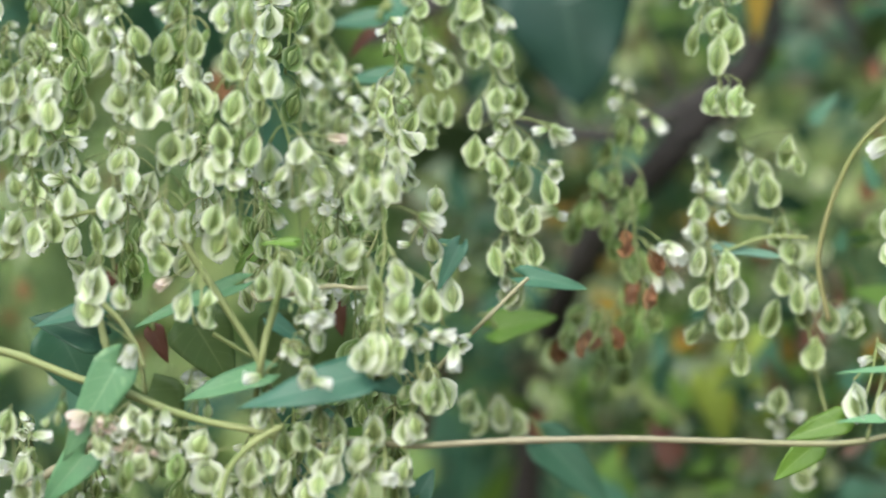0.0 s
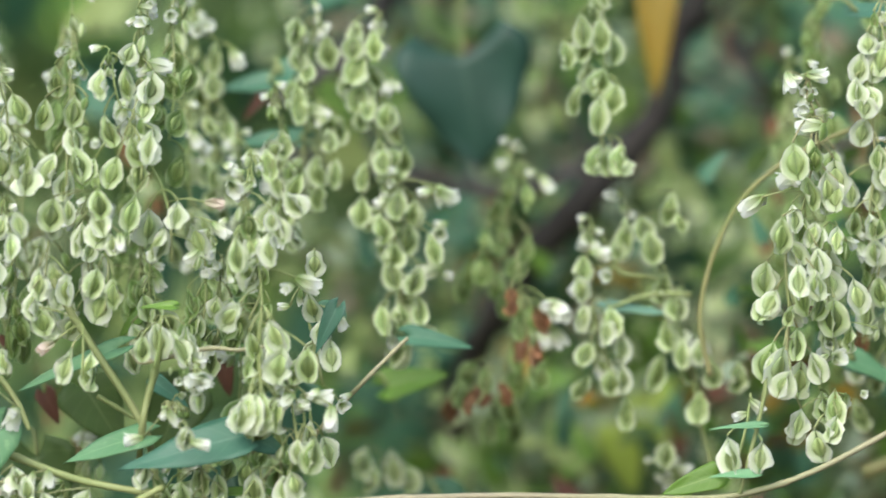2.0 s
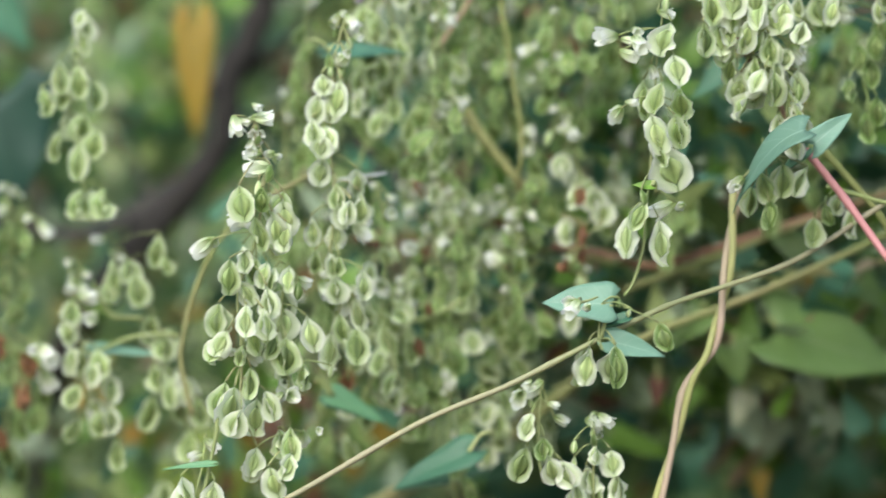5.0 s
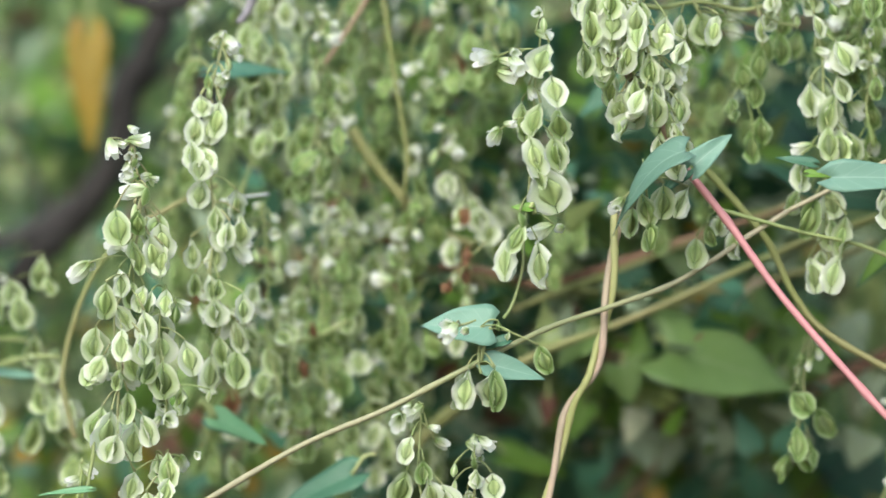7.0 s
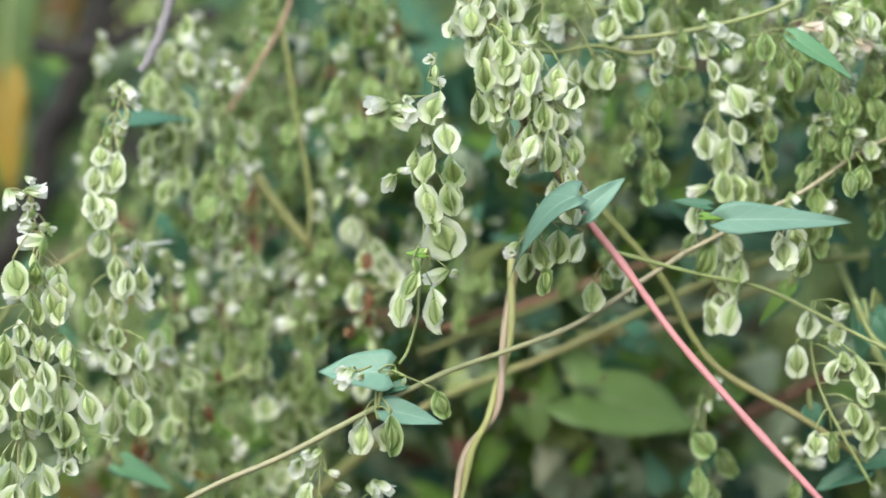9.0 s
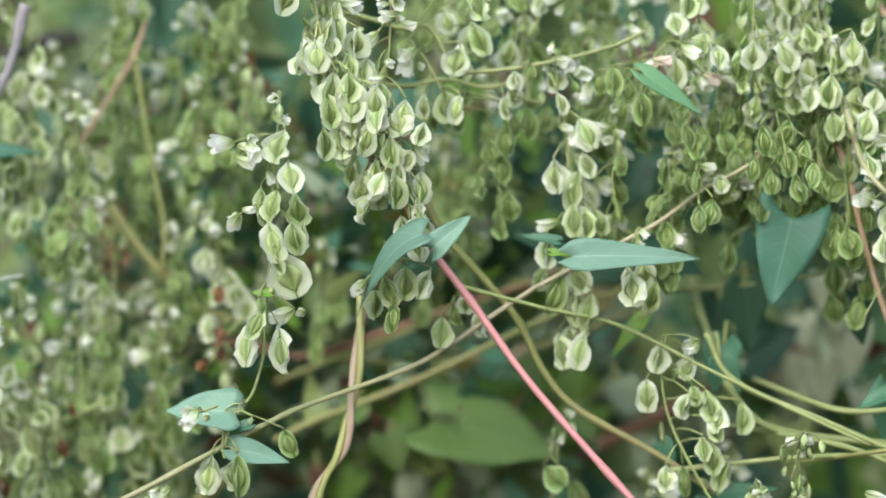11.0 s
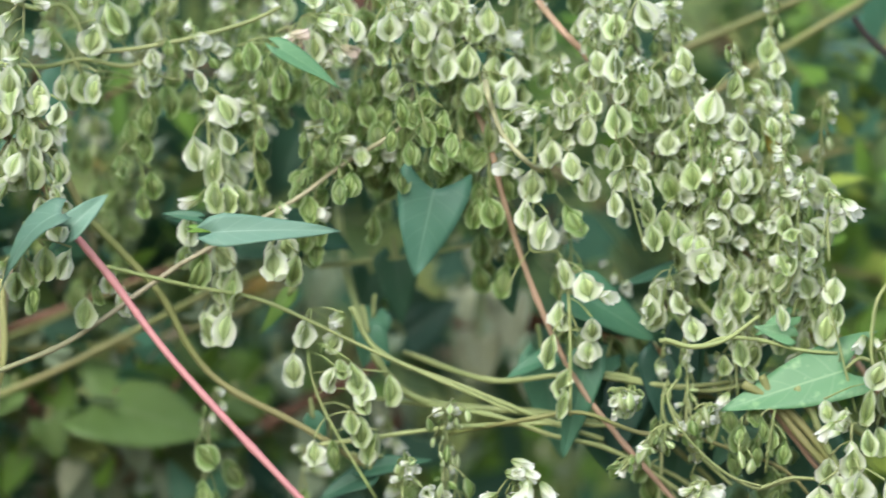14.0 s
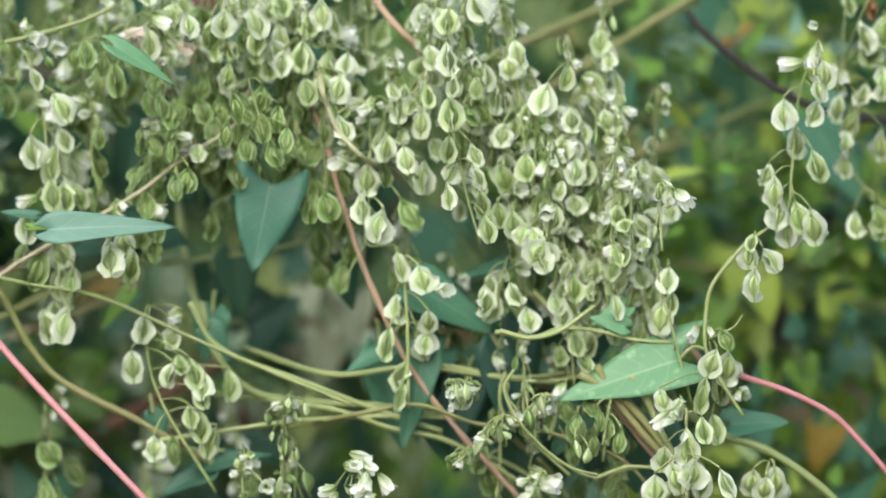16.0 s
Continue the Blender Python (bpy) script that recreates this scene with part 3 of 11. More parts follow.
spray(2, 1100, (-0.75, 0.8), (1.62, 1.95), (0.9, 1.75), GREENS, 0.045, "thicket of mixed green leaves behind the vine")
spray(4, 1500, (-1.4, 1.4), (1.95, 2.5), (0.2, 2.1), GREENS, 0.075, "deeper thicket of mixed green leaves")
spray(3, 2600, (-2.5, 2.5), (2.5, 3.3), (0.0, 2.6), [(LEAF_DARK, 4), (LEAF_MID, 3), (LEAF_LIME, 1.5), (LEAF_BEIGE, 1)], 0.12, "dense far thicket of green leaves")


def hedge(x0, x1, y, z1):
    """A far hedge that closes the view: a bumpy sheet with depth."""
    nx, nz = 90, 36
    verts = [(x0 + (x1 - x0) * i / nx, y + 0.5 * noise.noise((i * 0.31, k * 0.37, 3.0)) + 0.25 * noise.noise((i * 0.9, k * 1.1, 8.0)), z1 * k / nz * (1 + 0.12 * noise.noise((i * 0.4, 0, 5)))) for k in range(nz + 1) for i in range(nx + 1)]
    faces = [(k * (nx + 1) + i, k * (nx + 1) + i + 1, (k + 1) * (nx + 1) + i + 1, (k + 1) * (nx + 1) + i) for k in range(nz) for i in range(nx)]
    return tagged(new("backdrop", mesh_of("hedge", verts, faces, HEDGE)), "dark green hedge far behind the thicket", "hedge", "", "structure")


hedge(-7, 7, 4.2, 3.6)
FAR = [(WING_GREEN, 5), (WING, 2.5), (WING_BROWN, 0.4)]
far_spikes(11, 130, (-0.5, 0.05), (1.36, 1.62), (1.16, 1.58), "hazy pale fruit spikes deep behind the vine", FAR)
far_spikes(12, 90, (0.0, 0.4), (1.34, 1.6), (1.16, 1.58), "hazy green fruit spikes deep behind the vine", FAR)
far_spikes(13, 140, (-0.9, 0.9), (1.65, 2.0), (1.05, 1.75), "hazy fruit spikes far behind the vine", FAR)

spray(21, 620, (0.280, 0.499), (1.25, 1.37), (1.14, 1.50), [(LEAF_LIME, 4), (LEAF_SUNNY, 1.5), (LEAF, 0.6), (LEAF_DARK, 4), (LEAF_MID, 3.5), (LEAF_YELLOW, 0.3), (LEAF_GREY, 0.5)], 0.012, "small mottled leaves beyond the far spikes")
spray(22, 130, (0.015, 0.234), (1.36, 1.5), (1.16, 1.36), [(LEAF_GREY, 4), (LEAF_DARK, 5), (LEAF, 2), (LEAF_LIME, 1)], 0.022, "grey-green and dark leaves in the open gap")
spray(23, 260, (-0.006, 0.132), (1.34, 1.5), (1.296, 1.350), [(LEAF_GREY, 4), (LEAF_LIME, 3), (LEAF, 1.5), (LEAF_MID, 2), (LEAF_YELLOW, 0.3), (LEAF_RED, 0.3)], 0.015, "mixed pale and lime leaves below the crossing stems")
spray(24, 90, (-0.097, 0.017), (1.26, 1.34), (1.299, 1.368), [(LEAF_GREY, 1.5), (LEAF_LIME, 2), (LEAF, 2), (LEAF_MID, 2), (LEAF_RED, 0.6)], 0.011, "small leaves among the hazy spikes")
spray(25, 420, (-0.221, -0.060), (1.46, 1.58), (1.263, 1.448), [(LEAF_GREY, 3), (LEAF_BEIGE, 3), (LEAF_LIME, 2), (LEAF_MID, 2), (LEAF_DARK, 2), (LEAF_YELLOW, 0.5), (LEAF_RED, 0.7)], 0.013, "bleached and yellowing scraps round the dark trunk")
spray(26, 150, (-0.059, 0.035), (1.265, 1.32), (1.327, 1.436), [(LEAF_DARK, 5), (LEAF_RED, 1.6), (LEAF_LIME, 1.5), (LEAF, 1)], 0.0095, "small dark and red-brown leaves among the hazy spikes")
spray(27, 90, (0.031, 0.110), (1.27, 1.35), (1.291, 1.340), [(LEAF_GREY, 3), (LEAF_BEIGE, 1), (LEAF, 2), (LEAF_LIME, 1.5), (LEAF_MID, 2)], 0.010, "scraps of pale and green leaves under the stems")
spray(28, 170, (-0.165, -0.038), (1.35, 1.46), (1.246, 1.305), [(LEAF_LIME, 4), (LEAF_GREY, 2), (LEAF_YELLOW, 1), (LEAF_RED, 0.8), (LEAF, 2), (LEAF_DARK, 2), (LEAF_MID, 2)], 0.013, "lime and orange leaves scattered through the thicket")
spray(29, 90, (-0.023, 0.087), (1.3, 1.4), (1.332, 1.379), [(LEAF, 3), (LEAF_LIME, 2), (LEAF_RED, 0.7), (LEAF_MID, 3), (LEAF_GREY, 1)], 0.012, "small green leaves behind the crossing stems")
spray(30, 230, (0.290, 0.394), (1.3, 1.42), (1.278, 1.445), [(LEAF_SUNNY, 4), (LEAF_LIME, 3), (LEAF_DARK, 3), (LEAF_MID, 3), (LEAF_YELLOW, 0.4)], 0.015, "yellow-green leaves with painted sunlight beyond the far spikes")
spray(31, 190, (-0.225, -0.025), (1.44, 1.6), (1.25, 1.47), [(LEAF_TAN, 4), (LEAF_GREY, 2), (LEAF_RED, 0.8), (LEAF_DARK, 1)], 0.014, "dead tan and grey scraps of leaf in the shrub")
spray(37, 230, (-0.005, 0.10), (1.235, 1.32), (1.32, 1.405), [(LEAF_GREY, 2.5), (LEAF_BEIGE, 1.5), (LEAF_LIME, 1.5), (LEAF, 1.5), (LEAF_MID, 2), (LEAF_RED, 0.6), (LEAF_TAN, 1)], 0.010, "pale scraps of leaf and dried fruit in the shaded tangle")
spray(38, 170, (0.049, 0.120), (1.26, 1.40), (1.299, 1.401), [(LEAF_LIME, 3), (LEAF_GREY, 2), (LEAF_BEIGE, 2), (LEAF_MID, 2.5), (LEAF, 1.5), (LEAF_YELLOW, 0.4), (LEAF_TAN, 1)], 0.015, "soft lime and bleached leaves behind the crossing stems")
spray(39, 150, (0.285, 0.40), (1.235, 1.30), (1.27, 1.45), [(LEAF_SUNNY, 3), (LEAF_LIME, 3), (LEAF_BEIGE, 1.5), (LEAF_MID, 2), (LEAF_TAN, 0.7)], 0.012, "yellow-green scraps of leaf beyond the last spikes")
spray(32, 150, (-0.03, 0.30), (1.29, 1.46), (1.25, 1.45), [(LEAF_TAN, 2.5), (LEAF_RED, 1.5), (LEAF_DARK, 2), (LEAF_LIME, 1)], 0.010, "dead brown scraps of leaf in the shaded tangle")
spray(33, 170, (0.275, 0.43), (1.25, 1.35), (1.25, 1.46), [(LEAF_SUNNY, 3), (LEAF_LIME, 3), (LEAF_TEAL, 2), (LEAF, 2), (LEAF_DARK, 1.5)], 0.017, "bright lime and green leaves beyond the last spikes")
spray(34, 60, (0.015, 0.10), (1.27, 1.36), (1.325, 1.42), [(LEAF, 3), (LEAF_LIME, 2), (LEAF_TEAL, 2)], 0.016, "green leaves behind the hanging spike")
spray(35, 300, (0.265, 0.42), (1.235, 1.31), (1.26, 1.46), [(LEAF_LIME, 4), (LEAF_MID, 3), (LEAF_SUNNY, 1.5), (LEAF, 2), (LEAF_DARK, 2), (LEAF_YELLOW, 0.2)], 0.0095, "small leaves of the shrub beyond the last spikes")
spray(36, 120, (-0.0106, 0.0736), (1.25, 1.34), (1.3395, 1.3874), [(LEAF, 3), (LEAF_LIME, 3), (LEAF_MID, 2), (LEAF_TEAL, 2), (LEAF_GREY, 1)], 0.012, "green leaves in the shade of the crossing stems")
# ---- woody shrub behind ----
b = branch([(-0.0830, 1.4200, 1.4663), (-0.0957, 1.4200, 1.4336), (-0.1058, 1.4200, 1.4106), (-0.1092, 1.4200, 1.3895), (-0.1231, 1.4200, 1.3703), (-0.1379, 1.4200, 1.3529), (-0.1597, 1.4400, 1.3263), (-0.1728, 1.4800, 1.2972), (-0.1794, 1.5400, 1.2396), (-0.1707, 1.5700, 0.9067), (-0.1451, 1.5700, -0.0374)], 0.00514, 0.00590, BARK, "dark trunk of a shrub behind the vine", twigs=3, seed=13)
b = branch([(-0.1127, 1.4400, 1.3850), (-0.1393, 1.4400, 1.3672), (-0.1624, 1.4400, 1.3610), (-0.1992, 1.4400, 1.3661), (-0.2361, 1.4400, 1.3713)], 0.00328, 0.00251, BARK_GREY, "grey-brown shrub branch in the shade", twigs=3, seed=14)
b = branch([(-0.1949, 1.3800, 1.4356), (-0.2037, 1.3800, 1.4131), (-0.2163, 1.3800, 1.3981), (-0.2364, 1.3800, 1.3848)], 0.00315, 0.00278, BARK_GREY, "dark grey bent twig of the shrub", twigs=3, seed=15)
b = branch([(-0.0853, 1.4600, 1.4177), (-0.0711, 1.4600, 1.3967), (-0.0572, 1.4600, 1.3845), (-0.0381, 1.4600, 1.3802)], 0.00294, 0.00235, BARK_GREY, "thin grey shrub branch", twigs=3, seed=16)
b = branch([(-0.0990, 1.3400, 1.4378), (-0.0845, 1.3400, 1.4350), (-0.0664, 1.3400, 1.4411), (-0.0393, 1.3400, 1.4472)], 0.00305, 0.00269, BARK, "dark shrub branch across the back", twigs=3, seed=17)
b = branch([(-0.0399, 1.1900, 1.4441), (-0.0432, 1.1900, 1.4312), (-0.0470, 1.1900, 1.4215), (-0.0505, 1.1900, 1.4156)], 0.00175, 0.00096, BARK_PALE, "broken bare grey twig", twigs=0, seed=18)
b = branch([(0.2968, 1.2000, 1.4255), (0.3008, 1.2000, 1.4192), (0.3113, 1.2000, 1.4094), (0.3250, 1.2000, 1.3991), (0.3390, 1.2000, 1.3931), (0.3674, 1.2000, 1.3883)], 0.00088, 0.00137, BARK, "bare dark twig with a broken end", twigs=0, seed=19)
b = branch([(0.3691, 1.4000, 1.4129), (0.3619, 1.4000, 1.3787), (0.3512, 1.4000, 1.3499), (0.3413, 1.4000, 1.3237), (0.3279, 1.4000, 1.3015), (0.3206, 1.4300, 1.2718), (0.3174, 1.4600, 1.2050), (0.3050, 1.5000, 0.8927), (0.2506, 1.5000, -0.0602)], 0.00657, 0.00788, BARK, "dark shaded trunk behind the far leaves", twigs=3, seed=20)
# ---- climbing vine: stems and leaves ----
v = vine([(-0.2360, 1.1500, 1.2590), (-0.2217, 1.1320, 1.2608), (-0.2082, 1.1250, 1.2607), (-0.1847, 1.1250, 1.2629), (-0.1553, 1.1270, 1.2646), (-0.1330, 1.1300, 1.2649), (-0.0997, 1.1330, 1.2655), (-0.0847, 1.1350, 1.2684), (-0.0727, 1.1370, 1.2729), (-0.0598, 1.1380, 1.2797), (-0.0302, 1.1390, 1.2969), (-0.0074, 1.1400, 1.3067), (0.0110, 1.1410, 1.3161), (0.0264, 1.1430, 1.3241), (0.0386, 1.1480, 1.3298), (0.0540, 1.1550, 1.3351), (0.0695, 1.1600, 1.3408), (0.0805, 1.1620, 1.3470), (0.0916, 1.1650, 1.3545), (0.1050, 1.1670, 1.3630)], 0.00088, VINE_TAN, "long tan vine stem crossing the whole tangle")
leaf(v, (0.0216, 1.1400, 1.3291), (0.0023, 1.1400, 1.3306), 0.0141, LEAF_BLUE, face=27, seed=1, stalk=(0.0187, 1.1400, 1.3200), label="blue-green leaf with a bud on it", lobe=0.1, broad=0.6)
leaf(v, (0.0210, 1.1400, 1.3192), (0.0362, 1.1400, 1.3157), 0.0086, LEAF_BLUE, face=20, seed=2)
leaf(v, (0.0254, 1.1400, 1.3257), (0.0176, 1.1400, 1.3236), 0.0040, LEAF, face=31, seed=3)
v = vine([(0.0562, 1.1600, 1.3628), (0.0548, 1.1600, 1.3503), (0.0534, 1.1600, 1.3377), (0.0514, 1.1600, 1.3262), (0.0489, 1.1600, 1.3168), (0.0428, 1.1600, 1.3074), (0.0393, 1.1600, 1.2927), (0.0343, 1.1600, 1.2739), (0.0289, 1.1600, 1.2500), (0.0239, 1.1615, 1.2134), (0.0195, 1.1650, 1.1584), (0.0155, 1.1715, 1.0758), (0.0119, 1.1824, 0.9518), (0.0087, 1.1995, 0.7659), (0.0058, 1.2261, 0.4871), (0.0039, 1.2552, 0.1885), (0.0028, 1.2845, -0.0200)], 0.00120, VINE_BLUSH, "rosy tan and yellow-green stems wound round each other", twin=VINE_YELLOW)
v = vine([(0.0555, 1.1450, 1.4028), (0.0608, 1.1550, 1.3949), (0.0677, 1.1550, 1.3847), (0.0733, 1.1550, 1.3738)], 0.00108, VINE_ROSE, "rose-tan top of a vine stem above a node")
v = vine([(0.0730, 1.1550, 1.3744), (0.0852, 1.1500, 1.3587), (0.1002, 1.1430, 1.3372), (0.1195, 1.1350, 1.3141), (0.1392, 1.1280, 1.2916), (0.1615, 1.1200, 1.2647), (0.1830, 1.1146, 1.2156), (0.2029, 1.1129, 1.1374), (0.2208, 1.1163, 1.0178), (0.2370, 1.1266, 0.8372), (0.2516, 1.1467, 0.5660), (0.2612, 1.1720, 0.2672), (0.2669, 1.1991, -0.0200)], 0.00105, VINE_PINK, "smooth pink-red vine stem running downwards")
leaf(v, (0.0735, 1.133, 1.3764), (0.0503, 1.133, 1.3704), 0.0130, LEAF_BLUE, face=48, seed=4, label="drooping blue-green leaf at a node", lobe=0.1, broad=0.6, curl=0.95)
leaf(v, (0.0757, 1.1350, 1.3724), (0.0861, 1.1350, 1.3814), 0.0082, LEAF_BLUE, face=18, seed=5, broad=0.7, fold=0.3, curl=0.1)
leaf(v, (0.0745, 1.1500, 1.3719), (0.0675, 1.1500, 1.3658), 0.0046, LEAF, face=24, seed=6)
v = vine([(0.0727, 1.1750, 1.3878), (0.0779, 1.1750, 1.3772), (0.0863, 1.1750, 1.3676), (0.0978, 1.1750, 1.3537), (0.1051, 1.1750, 1.3388), (0.1145, 1.1750, 1.3280), (0.1355, 1.1750, 1.3157), (0.1512, 1.1750, 1.3048)], 0.00110, VINE_OLIVE, "olive-green vine stem sloping down behind the pink one")
v = vine([(0.0810, 1.1650, 1.3630), (0.0883, 1.1650, 1.3609), (0.1061, 1.1650, 1.3560), (0.1259, 1.1650, 1.3511), (0.1509, 1.1650, 1.3384), (0.1679, 1.1650, 1.3299), (0.1945, 1.1650, 1.3171)], 0.00058, VINE_GREEN, "thin green vine stem with small shoots")
v = vine([(0.1031, 1.1640, 1.3618), (0.1190, 1.1640, 1.3699), (0.1371, 1.1640, 1.3792), (0.1494, 1.1701, 1.3879), (0.1603, 1.1620, 1.3934), (0.1658, 1.1680, 1.3977), (0.1692, 1.1720, 1.4053), (0.1713, 1.1780, 1.4158), (0.1713, 1.1780, 1.4260)], 0.00066, VINE_TAN, "tan vine stem rising towards the fruit mass")
leaf(v, (0.1133, 1.1423, 1.3698), (0.1480, 1.1423, 1.3703), 0.0103, LEAF_BLUE, face=22, seed=7, label="long blue-green pointed leaf held flat", lobe=0.12)
leaf(v, (0.1092, 1.1600, 1.3746), (0.0991, 1.1600, 1.3768), 0.0038, LEAF, face=31, seed=8)
leaf(v, (0.1200, 1.2000, 1.3682), (0.1405, 1.2000, 1.3648), 0.0119, LEAF_DARK, face=24, seed=9)
leaf(v, (0.1079, 1.1500, 1.3711), (0.1159, 1.1500, 1.3708), 0.0031, LEAF_LIME, face=37, seed=10)
v = vine([(0.0266, 1.2300, 1.3192), (0.0377, 1.2300, 1.3246), (0.0611, 1.2300, 1.3333), (0.0811, 1.2300, 1.3420), (0.1066, 1.2300, 1.3540), (0.1221, 1.2300, 1.3594), (0.1443, 1.2300, 1.3670)], 0.00115, VINE_OLIVE, "olive vine stem in the second row")
v = vine([(0.0259, 1.2500, 1.3360), (0.0372, 1.2500, 1.3404), (0.0609, 1.2500, 1.3492), (0.0801, 1.2500, 1.3570), (0.0982, 1.2500, 1.3636), (0.1230, 1.2500, 1.3735)], 0.00109, VINE_OLIVE, "brown vine stem in the second row")
v = vine([(-0.0017, 1.2600, 1.3499), (0.0210, 1.2600, 1.3452), (0.0392, 1.2600, 1.3428), (0.0619, 1.2600, 1.3413), (0.0891, 1.2600, 1.3424), (0.1118, 1.2600, 1.3479), (0.1346, 1.2600, 1.3568)], 0.00118, VINE_OLIVE, "thin brown vine stem in the second row")
v = vine([(-0.0500, 1.2500, 1.2718), (-0.0344, 1.2500, 1.2788), (-0.0120, 1.2500, 1.2892), (0.0057, 1.2500, 1.3041), (0.0158, 1.2500, 1.3121)], 0.00218, VINE_OLIVE, "olive and red vine stem in the second row")
v = vine([(-0.0202, 1.2300, 1.3884), (-0.0146, 1.2300, 1.3796), (-0.0056, 1.2300, 1.3686), (0.0045, 1.2300, 1.3588), (0.0156, 1.2300, 1.3545)], 0.00165, VINE_OLIVE, "olive vine stem bending behind the fruit")
v = vine([(-0.0975, 1.2000, 1.2984), (-0.1006, 1.2000, 1.3112), (-0.1007, 1.2000, 1.3192), (-0.0973, 1.2000, 1.3337), (-0.0904, 1.2000, 1.3482), (-0.0794, 1.2000, 1.3588), (-0.0667, 1.2000, 1.3663), (-0.0571, 1.2000, 1.3705)], 0.00082, VINE_OLIVE, "pale green arching vine stem behind the spikes")
v = vine([(0.1079, 1.3000, 1.3067), (0.1243, 1.3000, 1.3159), (0.1431, 1.3000, 1.3251), (0.1595, 1.3000, 1.3332)], 0.00227, VINE_BROWN, "thick brown vine stem deep in the tangle")
v = vine([(0.0520, 1.1650, 1.4387), (0.0604, 1.1650, 1.4363), (0.0677, 1.1650, 1.4340), (0.0741, 1.1650, 1.4348), (0.0781, 1.1650, 1.4294), (0.0816, 1.1650, 1.4225), (0.0895, 1.1650, 1.4217), (0.1068, 1.1650, 1.4238), (0.1245, 1.1650, 1.4279), (0.1341, 1.1650, 1.4318)], 0.00078, VINE_GREEN, "green twining stem with fruit spikes")
v = vine([(0.0575, 1.1700, 1.4198), (0.0680, 1.1700, 1.4184), (0.0787, 1.1700, 1.4200), (0.0903, 1.1700, 1.4177), (0.0988, 1.1700, 1.4195)], 0.00071, VINE_GREEN, "short green side stem")
v = vine([(0.1477, 1.2420, 1.3796), (0.1492, 1.2220, 1.3620), (0.1520, 1.1920, 1.3479), (0.1557, 1.1820, 1.3358), (0.1637, 1.1820, 1.3247), (0.1762, 1.1820, 1.3199), (0.2018, 1.1820, 1.3168), (0.2191, 1.1820, 1.3130)], 0.00125, VINE_GREEN, "smooth green stem curving to a junction")
v = vine([(0.1501, 1.1720, 1.3487), (0.1578, 1.1720, 1.3354), (0.1806, 1.1720, 1.3248), (0.2024, 1.1720, 1.3150), (0.2184, 1.1720, 1.3088)], 0.00084, VINE_GREEN, "straight green stem sloping to the junction")
v = vine([(0.1395, 1.1720, 1.3107), (0.1481, 1.1720, 1.3115), (0.1758, 1.1720, 1.3139), (0.2023, 1.1720, 1.3140), (0.2225, 1.1720, 1.3123)], 0.00074, VINE_GREEN, "green stem running to the junction")
v = vine([(0.1416, 1.2120, 1.3611), (0.1548, 1.2120, 1.3619), (0.1746, 1.2120, 1.3636), (0.1946, 1.2120, 1.3670)], 0.0008, VINE_GREEN, "green stem in the second row")
v = vine([(0.1832, 1.1870, 1.4083), (0.1891, 1.1670, 1.3958), (0.1936, 1.1670, 1.3752), (0.2003, 1.1670, 1.3515), (0.2100, 1.1670, 1.3277), (0.2218, 1.1670, 1.3099), (0.2335, 1.1670, 1.2953), (0.2482, 1.1670, 1.2759), (0.2621, 1.1686, 1.2422), (0.2748, 1.1723, 1.1890), (0.2864, 1.1789, 1.1078), (0.2967, 1.1900, 0.9854), (0.3061, 1.2074, 0.8013), (0.3146, 1.2343, 0.5250), (0.3199, 1.2634, 0.2304), (0.3233, 1.2929, -0.0014)], 0.00087, VINE_ROSE, "reddish-brown vine stem hanging down")
v = vine([(0.1905, 1.1820, 1.4140), (0.1895, 1.1520, 1.4057), (0.1911, 1.1520, 1.3994), (0.1939, 1.1520, 1.3923), (0.2004, 1.1520, 1.3849), (0.2080, 1.1820, 1.3823)], 0.00086, VINE_TAN, "tan curved vine stem")
v = vine([(0.1920, 1.2020, 1.4558), (0.2008, 1.1920, 1.4412), (0.2110, 1.1720, 1.4238), (0.2180, 1.1720, 1.4159), (0.2239, 1.1720, 1.4076), (0.2337, 1.1720, 1.3905), (0.2466, 1.1720, 1.3736), (0.2607, 1.1720, 1.3581), (0.2769, 1.1820, 1.3446), (0.2901, 1.1920, 1.3300), (0.3034, 1.2020, 1.3119)], 0.00104, VINE_ROSE, "pink vine stem behind the fruit spikes")
v = vine([(0.2973, 1.1800, 1.3235), (0.3004, 1.1540, 1.3198), (0.3123, 1.1500, 1.3149), (0.3245, 1.1500, 1.3079), (0.3325, 1.1500, 1.2993), (0.3393, 1.1500, 1.2905), (0.3519, 1.1500, 1.2720)], 0.0009, VINE_PINK, "pink vine stem arching out of the tangle")
v = vine([(0.2779, 1.1600, 1.3213), (0.2857, 1.1600, 1.3103), (0.2959, 1.1600, 1.3034), (0.3053, 1.1600, 1.2997), (0.3145, 1.1600, 1.2939), (0.3256, 1.1600, 1.2838), (0.3374, 1.1600, 1.2683), (0.3487, 1.1612, 1.2414), (0.3589, 1.1641, 1.1989), (0.3682, 1.1694, 1.1340), (0.3766, 1.1781, 1.0362), (0.3841, 1.1918, 0.8891), (0.3909, 1.2130, 0.6684), (0.3963, 1.2422, 0.3699), (0.3996, 1.2716, -0.0200)], 0.00117, VINE_GREEN, "green vine stem arching downwards")
v = vine([(0.2559, 1.1520, 1.3226), (0.2681, 1.1520, 1.3146), (0.2798, 1.1520, 1.2993), (0.2896, 1.1520, 1.2861)], 0.00125, VINE_OLIVE, "brown-green vine stem in the tangle")
